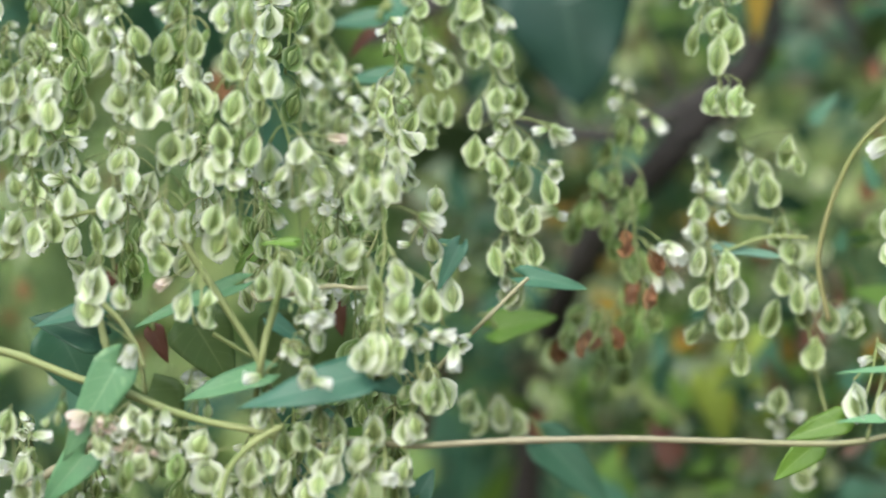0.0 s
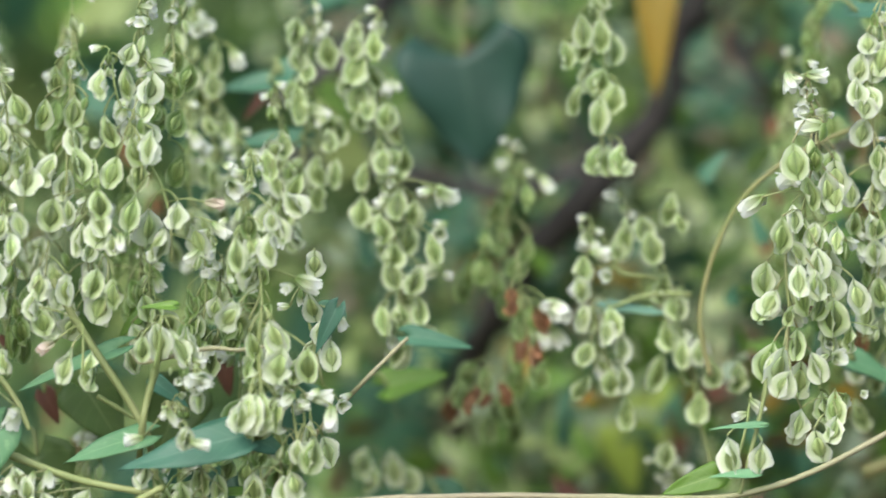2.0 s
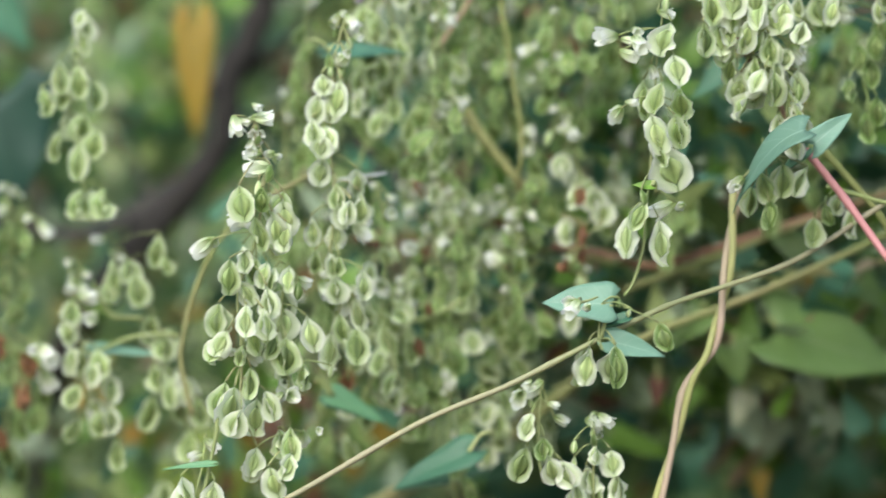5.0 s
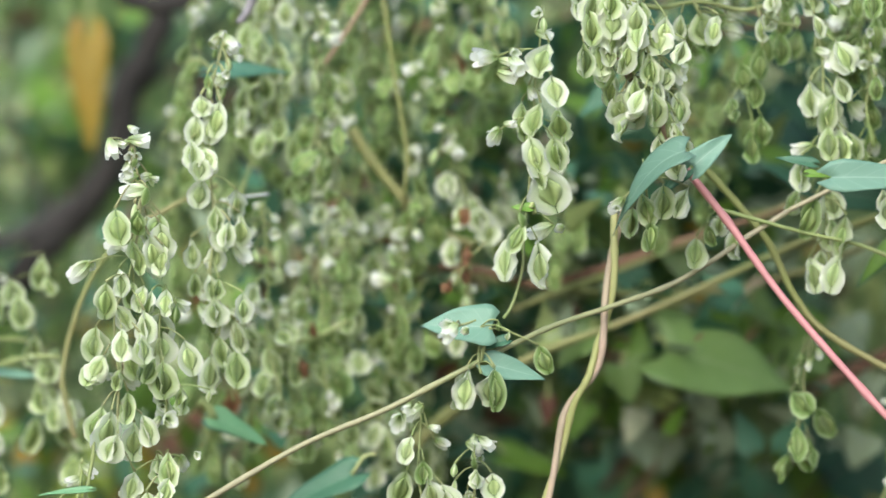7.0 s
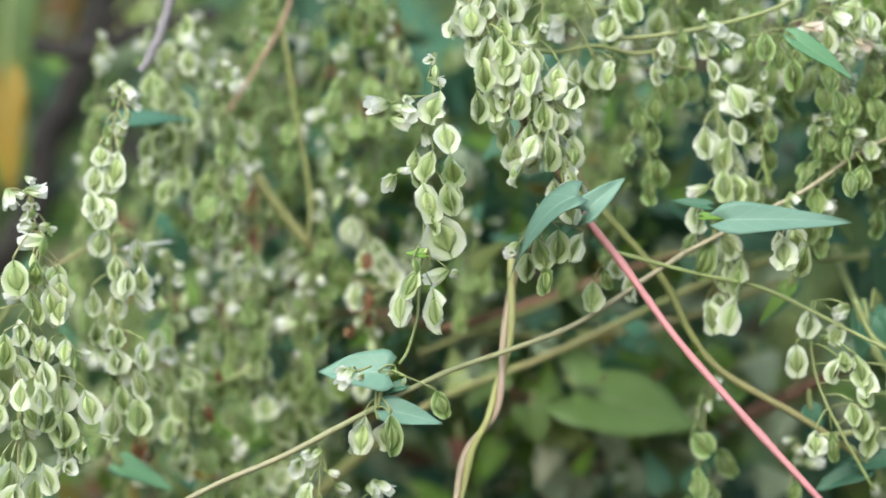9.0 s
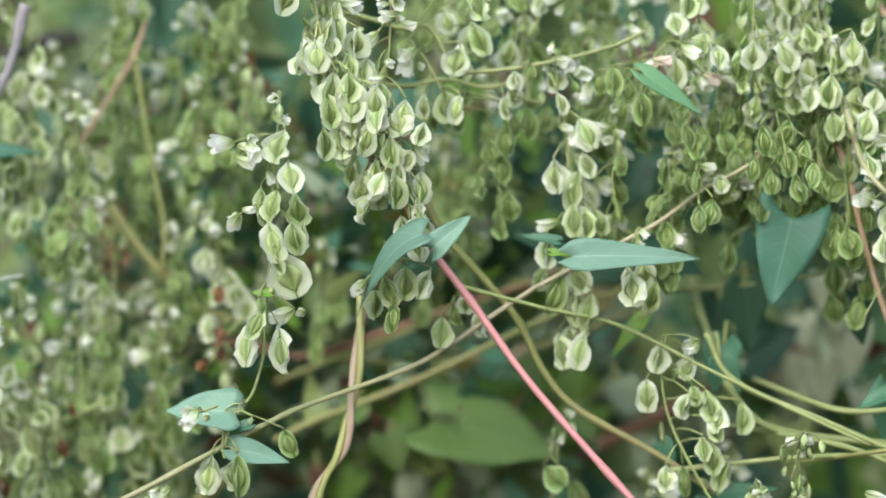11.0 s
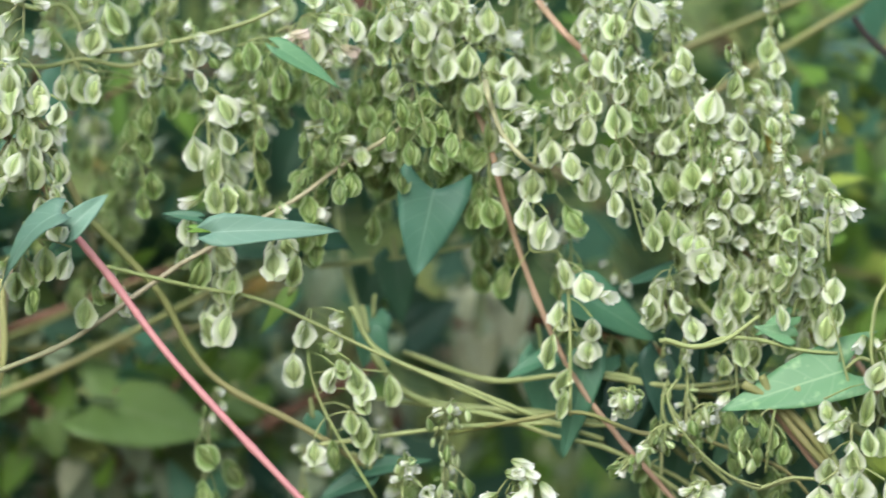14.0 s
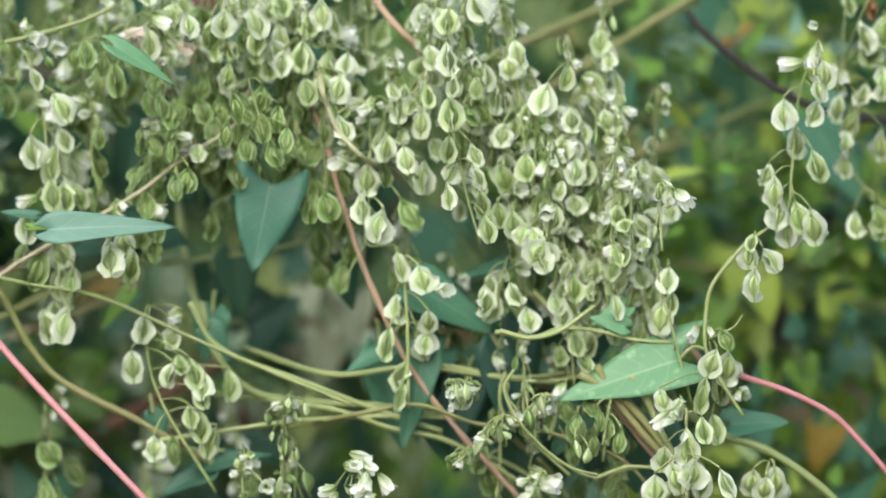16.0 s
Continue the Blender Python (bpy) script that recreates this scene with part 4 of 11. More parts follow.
v = vine([(0.3030, 1.1400, 1.3562), (0.2980, 1.1400, 1.3512), (0.2923, 1.1400, 1.3443), (0.2903, 1.1400, 1.3361), (0.2898, 1.1400, 1.3278), (0.2925, 1.1400, 1.3204), (0.2991, 1.1400, 1.3086)], 0.00061, VINE_GREEN, "thin green shoot with a tendril")
v = vine([(0.2910, 1.1400, 1.3303), (0.2942, 1.1400, 1.3315), (0.2979, 1.1400, 1.3331), (0.3005, 1.1400, 1.3363)], 0.00031, VINE_GREEN, "tendril of the vine")
leaf(v, (0.2836, 1.1500, 1.3251), (0.2491, 1.1500, 1.3164), 0.0200, LEAF_PALE, face=29, seed=11, stalk=(0.2911, 1.1500, 1.3273), label="pale spotted green heart-shaped leaf", lobe=0.34, broad=0.85, fold=0.15, curl=0.05)
leaf(v, (0.2978, 1.1620, 1.3063), (0.3150, 1.1620, 1.3069), 0.0107, LEAF, face=31, seed=12, lobe=0.2)
leaf(v, (0.2693, 1.1520, 1.3349), (0.2595, 1.1520, 1.3386), 0.0063, LEAF_PALE, face=18, seed=13)
leaf(v, (0.1742, 1.1650, 1.3798), (0.1678, 1.1650, 1.3558), 0.0215, LEAF_TEAL, face=8, seed=14, label="heart-shaped blue-green leaf hanging tip down", lobe=0.26, broad=0.85, fold=0.1, curl=0.06)
leaf(v, (0.1336, 1.1470, 1.4190), (0.1501, 1.1470, 1.4088), 0.0076, LEAF_PALE, face=40, seed=15)
v = vine([(-0.2760, 1.1300, 1.3186), (-0.2689, 1.1300, 1.3070), (-0.2602, 1.1300, 1.2947), (-0.2504, 1.1300, 1.2802), (-0.2472, 1.1300, 1.2693), (-0.2444, 1.1307, 1.2524), (-0.2418, 1.1323, 1.2268), (-0.2395, 1.1354, 1.1885), (-0.2375, 1.1404, 1.1309), (-0.2356, 1.1484, 1.0445), (-0.2339, 1.1608, 0.9150), (-0.2324, 1.1797, 0.7207), (-0.2311, 1.2083, 0.4293), (-0.2303, 1.2379, 0.1307), (-0.2298, 1.2676, -0.0200)], 0.00106, VINE_GREEN, "green vine stem in the fruit mass")
leaf(v, (-0.2224, 1.1170, 1.2787), (-0.2555, 1.1170, 1.2691), 0.0150, LEAF_TEAL, face=34, seed=16, label="blue-green leaf with a fallen fruit on it", lobe=0.1, broad=0.6, fold=0.08, curl=0.03)
leaf(v, (-0.2203, 1.1250, 1.2778), (-0.2117, 1.1250, 1.2741), 0.0077, LEAF_TEAL, face=18, seed=17)
leaf(v, (-0.2500, 1.1280, 1.2777), (-0.2719, 1.1280, 1.2712), 0.0098, LEAF_PALE, face=38, seed=18, label="pale green leaf on the stem", fold=0.1)
leaf(v, (-0.2875, 1.1220, 1.2779), (-0.3010, 1.1220, 1.2530), 0.0132, LEAF_PALE, face=14, seed=19, label="pale green leaf hanging tip down", fold=0.1)
leaf(v, (-0.2590, 1.1350, 1.3006), (-0.2859, 1.1350, 1.2898), 0.0064, LEAF_PALE, face=36, seed=20, curl=0.1)
leaf(v, (-0.2927, 1.1400, 1.2944), (-0.3128, 1.1400, 1.2886), 0.0072, LEAF_TEAL, face=30, seed=21)
leaf(v, (-0.2966, 1.1500, 1.2857), (-0.3143, 1.1500, 1.2912), 0.0135, LEAF_DARK, face=30, seed=22)
leaf(v, (-0.2962, 1.1350, 1.2544), (-0.3072, 1.1350, 1.2409), 0.0113, LEAF_PALE, face=14, seed=23)
leaf(v, (-0.2485, 1.1400, 1.2919), (-0.2391, 1.1400, 1.2859), 0.0058, LEAF_TEAL, face=24, seed=24)
leaf(v, (-0.1998, 1.1300, 1.3131), (-0.2054, 1.1300, 1.3009), 0.0061, LEAF_TEAL, face=24, seed=25)
leaf(v, (-0.2078, 1.1400, 1.2474), (-0.2041, 1.1400, 1.2546), 0.0072, LEAF_TEAL, face=10, seed=26)
v = vine([(-0.2462, 1.1250, 1.3013), (-0.2474, 1.1250, 1.2943), (-0.2491, 1.1250, 1.2872), (-0.2501, 1.1250, 1.2802), (-0.2518, 1.1350, 1.2701)], 0.00106, VINE_GREEN, "short green stem joining the main one")
v = vine([(-0.2980, 1.1350, 1.3027), (-0.2942, 1.1350, 1.2958), (-0.2890, 1.1350, 1.2909), (-0.2847, 1.1350, 1.2850), (-0.2814, 1.1350, 1.2781)], 0.00091, VINE_GREEN, "green stem among the fruit at the edge")
v = vine([(-0.2937, 1.1300, 1.2917), (-0.2917, 1.1300, 1.2847), (-0.2899, 1.1300, 1.2773), (-0.2876, 1.1300, 1.2708)], 0.00098, VINE_GREEN, "green stem beside a pale leaf")
v = vine([(-0.2641, 1.1400, 1.2878), (-0.2589, 1.1400, 1.2850), (-0.2537, 1.1400, 1.2821)], 0.00069, VINE_GREEN, "thin green stem in the shade")
v = vine([(-0.2434, 1.1200, 1.2646), (-0.2502, 1.1200, 1.2603), (-0.2560, 1.1200, 1.2542), (-0.2586, 1.1200, 1.2461), (-0.2583, 1.1200, 1.2362)], 0.00090, VINE_GREEN, "pale green stem drooping below the leaf")
v = vine([(-0.2535, 1.1300, 1.2992), (-0.2514, 1.1300, 1.2972), (-0.2454, 1.1300, 1.2984), (-0.2335, 1.1300, 1.3014), (-0.2254, 1.1300, 1.3012), (-0.2155, 1.1300, 1.3030)], 0.00068, VINE_TAN, "thin tan stem behind the fruit")
v = vine([(-0.3251, 1.1300, 1.2824), (-0.3131, 1.1300, 1.2796), (-0.2995, 1.1300, 1.2749), (-0.2859, 1.1300, 1.2714), (-0.2679, 1.1300, 1.2655), (-0.2499, 1.1300, 1.2625), (-0.2350, 1.1300, 1.2601)], 0.00114, VINE_GREEN, "green vine stem below the fruit mass")
leaf(v, (-0.2425, 1.1200, 1.3122), (-0.2516, 1.1200, 1.3121), 0.0033, LEAF_LIME, face=37, seed=27)
leaf(v, (-0.2262, 1.1300, 1.2634), (-0.2070, 1.1300, 1.2647), 0.0033, LEAF_LIME, face=43, seed=28)
leaf(v, (-0.2022, 1.1600, 1.3134), (-0.2064, 1.1600, 1.3056), 0.0093, LEAF, face=12, seed=29)
v = vine([(-0.3128, 1.1400, 1.2441), (-0.3055, 1.1400, 1.2496), (-0.2968, 1.1400, 1.2559), (-0.2881, 1.1400, 1.2645)], 0.00107, VINE_TAN, "tan vine stem at the foot of the fruit mass")
v = vine([(-0.3201, 1.1300, 1.3049), (-0.3115, 1.1300, 1.3119), (-0.3028, 1.1300, 1.3168), (-0.2924, 1.1300, 1.3194)], 0.00083, VINE_GREEN, "thin green vine stem in the fruit mass")
v = vine([(-0.2100, 1.1700, 1.2750), (-0.2010, 1.1600, 1.2853), (-0.1936, 1.1500, 1.2931), (-0.1856, 1.1500, 1.3017), (-0.1813, 1.1500, 1.3061)], 0.00069, VINE_TAN, "tan side stem with a green leaf")
leaf(v, (-0.1822, 1.1900, 1.3072), (-0.1641, 1.1900, 1.3051), 0.0070, LEAF, face=24, seed=30)
v = vine([(-0.0851, 1.1330, 1.2983), (-0.0852, 1.1330, 1.2941), (-0.0868, 1.1330, 1.2855), (-0.0889, 1.1330, 1.2762), (-0.0910, 1.1330, 1.2670)], 0.00061, VINE_GREEN, "green side shoot with yellow-green leaves")
leaf(v, (-0.0971, 1.1400, 1.2715), (-0.1121, 1.1400, 1.2664), 0.0086, LEAF_LIME, face=18, seed=31)
leaf(v, (-0.1037, 1.1500, 1.2644), (-0.1141, 1.1500, 1.2549), 0.0093, LEAF_LIME, face=12, seed=32)
leaf(v, (-0.0876, 1.1300, 1.2725), (-0.0994, 1.1300, 1.2720), 0.0033, LEAF_PALE, face=37, seed=33)
leaf(v, (-0.0866, 1.1300, 1.2854), (-0.0998, 1.1300, 1.2848), 0.0024, LEAF_PALE, face=40, seed=34)
v = vine([(0.2343, 1.1550, 1.3237), (0.2361, 1.1550, 1.3173), (0.2395, 1.1550, 1.3119), (0.2447, 1.1550, 1.3032), (0.2518, 1.1550, 1.2974), (0.2589, 1.1550, 1.2940), (0.2675, 1.1550, 1.2956), (0.2743, 1.1550, 1.2961)], 0.00046, VINE_GREEN, "thin curling green tendril")
v = vine([(0.1647, 1.2020, 1.3355), (0.1877, 1.1820, 1.3266), (0.2066, 1.1720, 1.3271), (0.2194, 1.1720, 1.3260), (0.2367, 1.1720, 1.3229), (0.2512, 1.1720, 1.3229), (0.2692, 1.1920, 1.3253)], 0.00080, VINE_GREEN, "green stem across the shaded foot of the mass")
v = vine([(0.1554, 1.1920, 1.3230), (0.1870, 1.1720, 1.3170), (0.2036, 1.1720, 1.3107), (0.2183, 1.1720, 1.3067), (0.2306, 1.1720, 1.2997), (0.2449, 1.1720, 1.2882), (0.2590, 1.1720, 1.2725)], 0.00074, VINE_GREEN, "green stem low in the tangle")
v = vine([(0.1762, 1.1820, 1.3122), (0.1971, 1.1620, 1.3154), (0.2120, 1.1620, 1.3166), (0.2275, 1.1620, 1.3105), (0.2407, 1.1620, 1.3089), (0.2526, 1.1620, 1.3049), (0.2680, 1.1620, 1.2977), (0.2798, 1.1620, 1.2823)], 0.00063, VINE_OLIVE, "thin olive stem low in the tangle")
v = vine([(0.2343, 1.1470, 1.3357), (0.2425, 1.1470, 1.3333), (0.2510, 1.1470, 1.3348), (0.2607, 1.1470, 1.3410)], 0.00070, VINE_GREEN, "green stem bending below the fruit")
v = vine([(0.2387, 1.2320, 1.4158), (0.2490, 1.2320, 1.4197), (0.2652, 1.2320, 1.4262), (0.2836, 1.2320, 1.4331), (0.3079, 1.2320, 1.4431)], 0.00134, VINE_OLIVE, "olive vine stem behind the mass")
v = vine([(0.2702, 1.2900, 1.4309), (0.2755, 1.2900, 1.4188), (0.2853, 1.2900, 1.4054), (0.3001, 1.2900, 1.3957), (0.3162, 1.3100, 1.3895), (0.3427, 1.3500, 1.3818), (0.3851, 1.3900, 1.3624)], 0.00121, VINE_OLIVE, "olive stem deep behind the mass")
v = vine([(0.2579, 1.2700, 1.3858), (0.2696, 1.2700, 1.3874), (0.2837, 1.2700, 1.3899), (0.2966, 1.2700, 1.3918), (0.3144, 1.2900, 1.3979), (0.3401, 1.3200, 1.4057), (0.3723, 1.3700, 1.4125)], 0.00136, VINE_GREEN, "pale green stem behind the mass")
v = vine([(0.2988, 1.3000, 1.3561), (0.3281, 1.3000, 1.3474), (0.3458, 1.3000, 1.3441), (0.3691, 1.3000, 1.3357)], 0.00105, VINE_OLIVE, "olive stem crossing far behind")
v = vine([(-0.0145, 1.2500, 1.4590), (-0.0191, 1.2500, 1.4420), (-0.0220, 1.2500, 1.4330), (-0.0260, 1.2500, 1.4217), (-0.0300, 1.2500, 1.4104), (-0.0318, 1.2500, 1.4002), (-0.0347, 1.2700, 1.3831)], 0.00059, VINE_OLIVE, "thin olive stem among hazy spikes")
v = vine([(-0.0113, 1.2200, 1.4292), (-0.0092, 1.2200, 1.4137), (-0.0071, 1.2200, 1.4004), (-0.0055, 1.2200, 1.3915), (-0.0039, 1.2200, 1.3805), (-0.0045, 1.2200, 1.3695), (-0.0070, 1.2400, 1.3546), (-0.0108, 1.2600, 1.3347)], 0.00074, VINE_OLIVE, "thin olive stem among hazy spikes")
v = vine([(-0.0379, 1.2300, 1.3991), (-0.0446, 1.2300, 1.3880), (-0.0502, 1.2300, 1.3769), (-0.0536, 1.2300, 1.3658)], 0.00058, VINE_GREEN, "thin green stem among hazy spikes")
v = vine([(-0.0517, 1.2200, 1.2989), (-0.0473, 1.2200, 1.3088), (-0.0406, 1.2200, 1.3175), (-0.0307, 1.2200, 1.3229)], 0.00057, VINE_GREEN, "thin green stem low among hazy spikes")
v = vine([(-0.0469, 1.2150, 1.3283), (-0.0403, 1.2150, 1.3268), (-0.0316, 1.2150, 1.3269), (-0.0207, 1.2150, 1.3322)], 0.00081, VINE_GREEN, "pale green stem between hazy spikes")
v = vine([(0.0046, 1.2500, 1.3492), (0.0196, 1.2500, 1.3474), (0.0347, 1.2500, 1.3437), (0.0565, 1.2500, 1.3498), (0.0783, 1.2500, 1.3572), (0.1101, 1.2500, 1.3670)], 0.00125, VINE_BROWN, "reddish-brown stem behind the crossing stems")
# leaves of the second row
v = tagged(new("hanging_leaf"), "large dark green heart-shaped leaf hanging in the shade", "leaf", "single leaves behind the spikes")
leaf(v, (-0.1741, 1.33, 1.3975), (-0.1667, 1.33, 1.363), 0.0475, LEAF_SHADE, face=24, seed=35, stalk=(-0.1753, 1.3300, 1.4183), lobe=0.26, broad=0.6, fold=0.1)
v = tagged(new("hanging_leaf"), "green leaf above the dark heart-shaped leaf", "leaf", "single leaves behind the spikes")
leaf(v, (-0.1801, 1.3600, 1.4356), (-0.1651, 1.3600, 1.4176), 0.0201, LEAF, face=15, seed=36, stalk=(-0.1847, 1.3600, 1.4456))
v = tagged(new("hanging_leaf"), "green leaf beside a bent twig", "leaf", "single leaves behind the spikes")
leaf(v, (-0.1965, 1.3600, 1.4317), (-0.2272, 1.3600, 1.4147), 0.0219, LEAF, face=25, seed=37, stalk=(-0.1874, 1.3600, 1.4416))
v = tagged(new("hanging_leaf"), "olive green leaf over a yellow one", "leaf", "single leaves behind the spikes")
leaf(v, (-0.1118, 1.3800, 1.4555), (-0.1130, 1.3800, 1.4184), 0.0204, LEAF_MID, face=15, seed=38, stalk=(-0.1115, 1.3800, 1.4685))
v = tagged(new("hanging_leaf"), "yellow autumn leaf hanging in front of a dark trunk", "leaf", "single leaves behind the spikes")
leaf(v, (-0.1128, 1.3700, 1.4267), (-0.1120, 1.3700, 1.3890), 0.0154, LEAF_YELLOW, face=10, seed=39, stalk=(-0.1116, 1.3700, 1.4599))
v = tagged(new("hanging_leaf"), "narrow blue-green leaf held flat", "leaf", "single leaves behind the spikes")
leaf(v, (-0.1270, 1.2150, 1.3169), (-0.1093, 1.2150, 1.3176), 0.0088, LEAF_BLUE, face=62, seed=40, stalk=(-0.1031, 1.2150, 1.3219))
v = tagged(new("hanging_leaf"), "olive yellow-green leaf in the second row", "leaf", "single leaves behind the spikes")
leaf(v, (-0.1902, 1.2400, 1.2929), (-0.1728, 1.2400, 1.2979), 0.0123, LEAF_LIME, face=30, seed=41, stalk=(-0.1956, 1.2400, 1.2964))
v = tagged(new("hanging_leaf"), "blurred blue-green leaf low in the thicket", "leaf", "single leaves behind the spikes")
leaf(v, (-0.1746, 1.2600, 1.2602), (-0.1538, 1.2600, 1.2422), 0.0159, LEAF, face=25, seed=42, stalk=(-0.1809, 1.2600, 1.2673))
v = tagged(new("hanging_leaf"), "green leaf behind the fruit spikes", "leaf", "single leaves behind the spikes")
leaf(v, (-0.2250, 1.2500, 1.3841), (-0.2161, 1.2500, 1.3833), 0.0124, LEAF, face=40, seed=43, stalk=(-0.2278, 1.2500, 1.3886))
v = tagged(new("hanging_leaf"), "green leaf behind the fruit spikes", "leaf", "single leaves behind the spikes")
leaf(v, (-0.2286, 1.2500, 1.3816), (-0.2432, 1.2500, 1.3801), 0.0079, LEAF, face=30, seed=44, stalk=(-0.2243, 1.2500, 1.3864))
v = tagged(new("hanging_leaf"), "green leaf behind the fruit spikes", "leaf", "single leaves behind the spikes")
leaf(v, (-0.2174, 1.2300, 1.3639), (-0.2385, 1.2300, 1.3634), 0.0089, LEAF, face=40, seed=45, stalk=(-0.2112, 1.2300, 1.3685))
v = tagged(new("hanging_leaf"), "small red-brown leaf among the spikes", "leaf", "single leaves behind the spikes")
leaf(v, (-0.2295, 1.2600, 1.3800), (-0.2372, 1.2600, 1.3707), 0.0046, LEAF_RED, face=20, seed=46, stalk=(-0.2272, 1.2600, 1.3860))
v = tagged(new("hanging_leaf"), "green leaf bending under a spike", "leaf", "single leaves behind the spikes")
leaf(v, (-0.0583, 1.2000, 1.3035), (-0.0447, 1.2000, 1.2983), 0.0072, LEAF, face=35, seed=47, stalk=(-0.0624, 1.2000, 1.3086))
v = tagged(new("hanging_leaf"), "dark green leaf low in the second row", "leaf", "single leaves behind the spikes")
leaf(v, (-0.0155, 1.2400, 1.2859), (-0.0410, 1.2400, 1.2777), 0.0123, LEAF_DARK, face=30, seed=48, stalk=(-0.0079, 1.2400, 1.2916))
v = tagged(new("hanging_leaf"), "green leaf in the second row", "leaf", "single leaves behind the spikes")
leaf(v, (-0.0017, 1.2400, 1.3396), (-0.0139, 1.2400, 1.3372), 0.0067, LEAF, face=40, seed=49, stalk=(0.0020, 1.2400, 1.3445))
v = tagged(new("hanging_leaf"), "broad dark leaf hanging behind a spike", "leaf", "single leaves behind the spikes")
leaf(v, (0.0614, 1.2900, 1.4043), (0.0723, 1.2900, 1.3649), 0.0233, LEAF_DARK, face=10, seed=50, stalk=(0.0582, 1.2900, 1.4149))
v = tagged(new("hanging_leaf"), "dark leaf in the shade behind spikes", "leaf", "single leaves behind the spikes")
leaf(v, (0.0224, 1.3000, 1.3988), (0.0367, 1.3000, 1.3767), 0.0176, LEAF_DARK, face=20, seed=51, stalk=(0.0181, 1.3000, 1.4068))
v = tagged(new("hanging_leaf"), "lime green leaf catching light in the gap", "leaf", "single leaves behind the spikes")
leaf(v, (0.0012, 1.3000, 1.4114), (0.0107, 1.3000, 1.3975), 0.0141, LEAF_LIME, face=20, seed=52, stalk=(-0.0017, 1.3000, 1.4182))
v = tagged(new("hanging_leaf"), "dark green leaf in the second row", "leaf", "single leaves behind the spikes")
leaf(v, (0.0149, 1.2600, 1.4139), (-0.0067, 1.2600, 1.4147), 0.0091, LEAF_DARK, face=40, seed=53, stalk=(0.0213, 1.2600, 1.4183))
v = tagged(new("hanging_leaf"), "blue-green leaf held flat behind the spikes", "leaf", "single leaves behind the spikes")
leaf(v, (-0.0586, 1.205, 1.4031), (-0.0366, 1.205, 1.405), 0.0085, LEAF_TEAL, face=48, seed=54, stalk=(-0.0666, 1.205, 1.4061))
v = tagged(new("hanging_leaf"), "green leaf behind the spikes", "leaf", "single leaves behind the spikes")
leaf(v, (0.0022, 1.2500, 1.4124), (-0.0136, 1.2500, 1.4069), 0.0079, LEAF, face=40, seed=55, stalk=(0.0070, 1.2500, 1.4177))
v = tagged(new("hanging_leaf"), "large olive-green leaf low in the tangle", "leaf", "single leaves behind the spikes")
leaf(v, (0.0813, 1.3000, 1.3337), (0.1126, 1.3000, 1.3090), 0.0305, LEAF_LIME, face=42, seed=56, stalk=(0.0719, 1.3000, 1.3422), fold=0.1)
v = tagged(new("hanging_leaf"), "bleached leaf in a dark gap", "leaf", "single leaves behind the spikes")
leaf(v, (0.1747, 1.4200, 1.3615), (0.1795, 1.4200, 1.3347), 0.0190, LEAF_BEIGE, face=15, seed=57, stalk=(0.1733, 1.4200, 1.3731))
v = tagged(new("hanging_leaf"), "bleached leaf low in a dark gap", "leaf", "single leaves behind the spikes")
leaf(v, (0.1442, 1.4500, 1.3471), (0.1532, 1.4500, 1.3235), 0.0175, LEAF_BEIGE, face=15, seed=58, stalk=(0.1417, 1.4500, 1.3584))
v = tagged(new("hanging_leaf"), "olive leaf hanging low in the tangle", "leaf", "single leaves behind the spikes")
leaf(v, (0.0918, 1.3100, 1.3161), (0.1080, 1.3100, 1.2913), 0.0177, LEAF_MID, face=20, seed=59, stalk=(0.0869, 1.3100, 1.3245))
v = tagged(new("hanging_leaf"), "green leaf behind the cluster", "leaf", "single leaves behind the spikes")
leaf(v, (0.0573, 1.2200, 1.4009), (0.0451, 1.2200, 1.3916), 0.0088, LEAF, face=30, seed=60, stalk=(0.0610, 1.2200, 1.4067))
v = tagged(new("hanging_leaf"), "dark leaf high in the tangle", "leaf", "single leaves behind the spikes")
leaf(v, (0.1444, 1.3000, 1.4534), (0.1372, 1.3000, 1.4358), 0.0200, LEAF_DARK, face=10, seed=61, stalk=(0.1466, 1.3000, 1.4607))
v = tagged(new("hanging_leaf"), "dark leaf hanging between the stems", "leaf", "single leaves behind the spikes")
leaf(v, (0.1567, 1.2320, 1.3586), (0.1536, 1.2320, 1.3431), 0.0135, LEAF_DARK, face=10, seed=62, stalk=(0.1578, 1.2320, 1.3653))
v = tagged(new("hanging_leaf"), "dark leaf in the gap between stems", "leaf", "single leaves behind the spikes")
leaf(v, (0.1652, 1.2420, 1.3493), (0.1753, 1.2420, 1.3499), 0.0148, LEAF_DARK, face=15, seed=63, stalk=(0.1624, 1.2420, 1.3539))
v = tagged(new("hanging_leaf"), "narrow dark green leaf held flat", "leaf", "single leaves behind the spikes")
leaf(v, (0.2472, 1.1820, 1.3567), (0.2186, 1.1820, 1.3514), 0.0074, LEAF, face=55, seed=64, stalk=(0.2559, 1.1820, 1.3636))
v = tagged(new("hanging_leaf"), "dark green leaf behind the spikes", "leaf", "single leaves behind the spikes")
leaf(v, (0.2134, 1.1820, 1.3473), (0.2351, 1.1820, 1.3375), 0.0177, LEAF_DARK, face=25, seed=65, stalk=(0.2071, 1.1820, 1.3551))
v = tagged(new("hanging_leaf"), "green leaf hanging tip down", "leaf", "single leaves behind the spikes")
leaf(v, (0.2036, 1.1920, 1.3311), (0.2079, 1.1920, 1.3035), 0.0162, LEAF, face=8, seed=66, stalk=(0.2024, 1.1920, 1.3416))
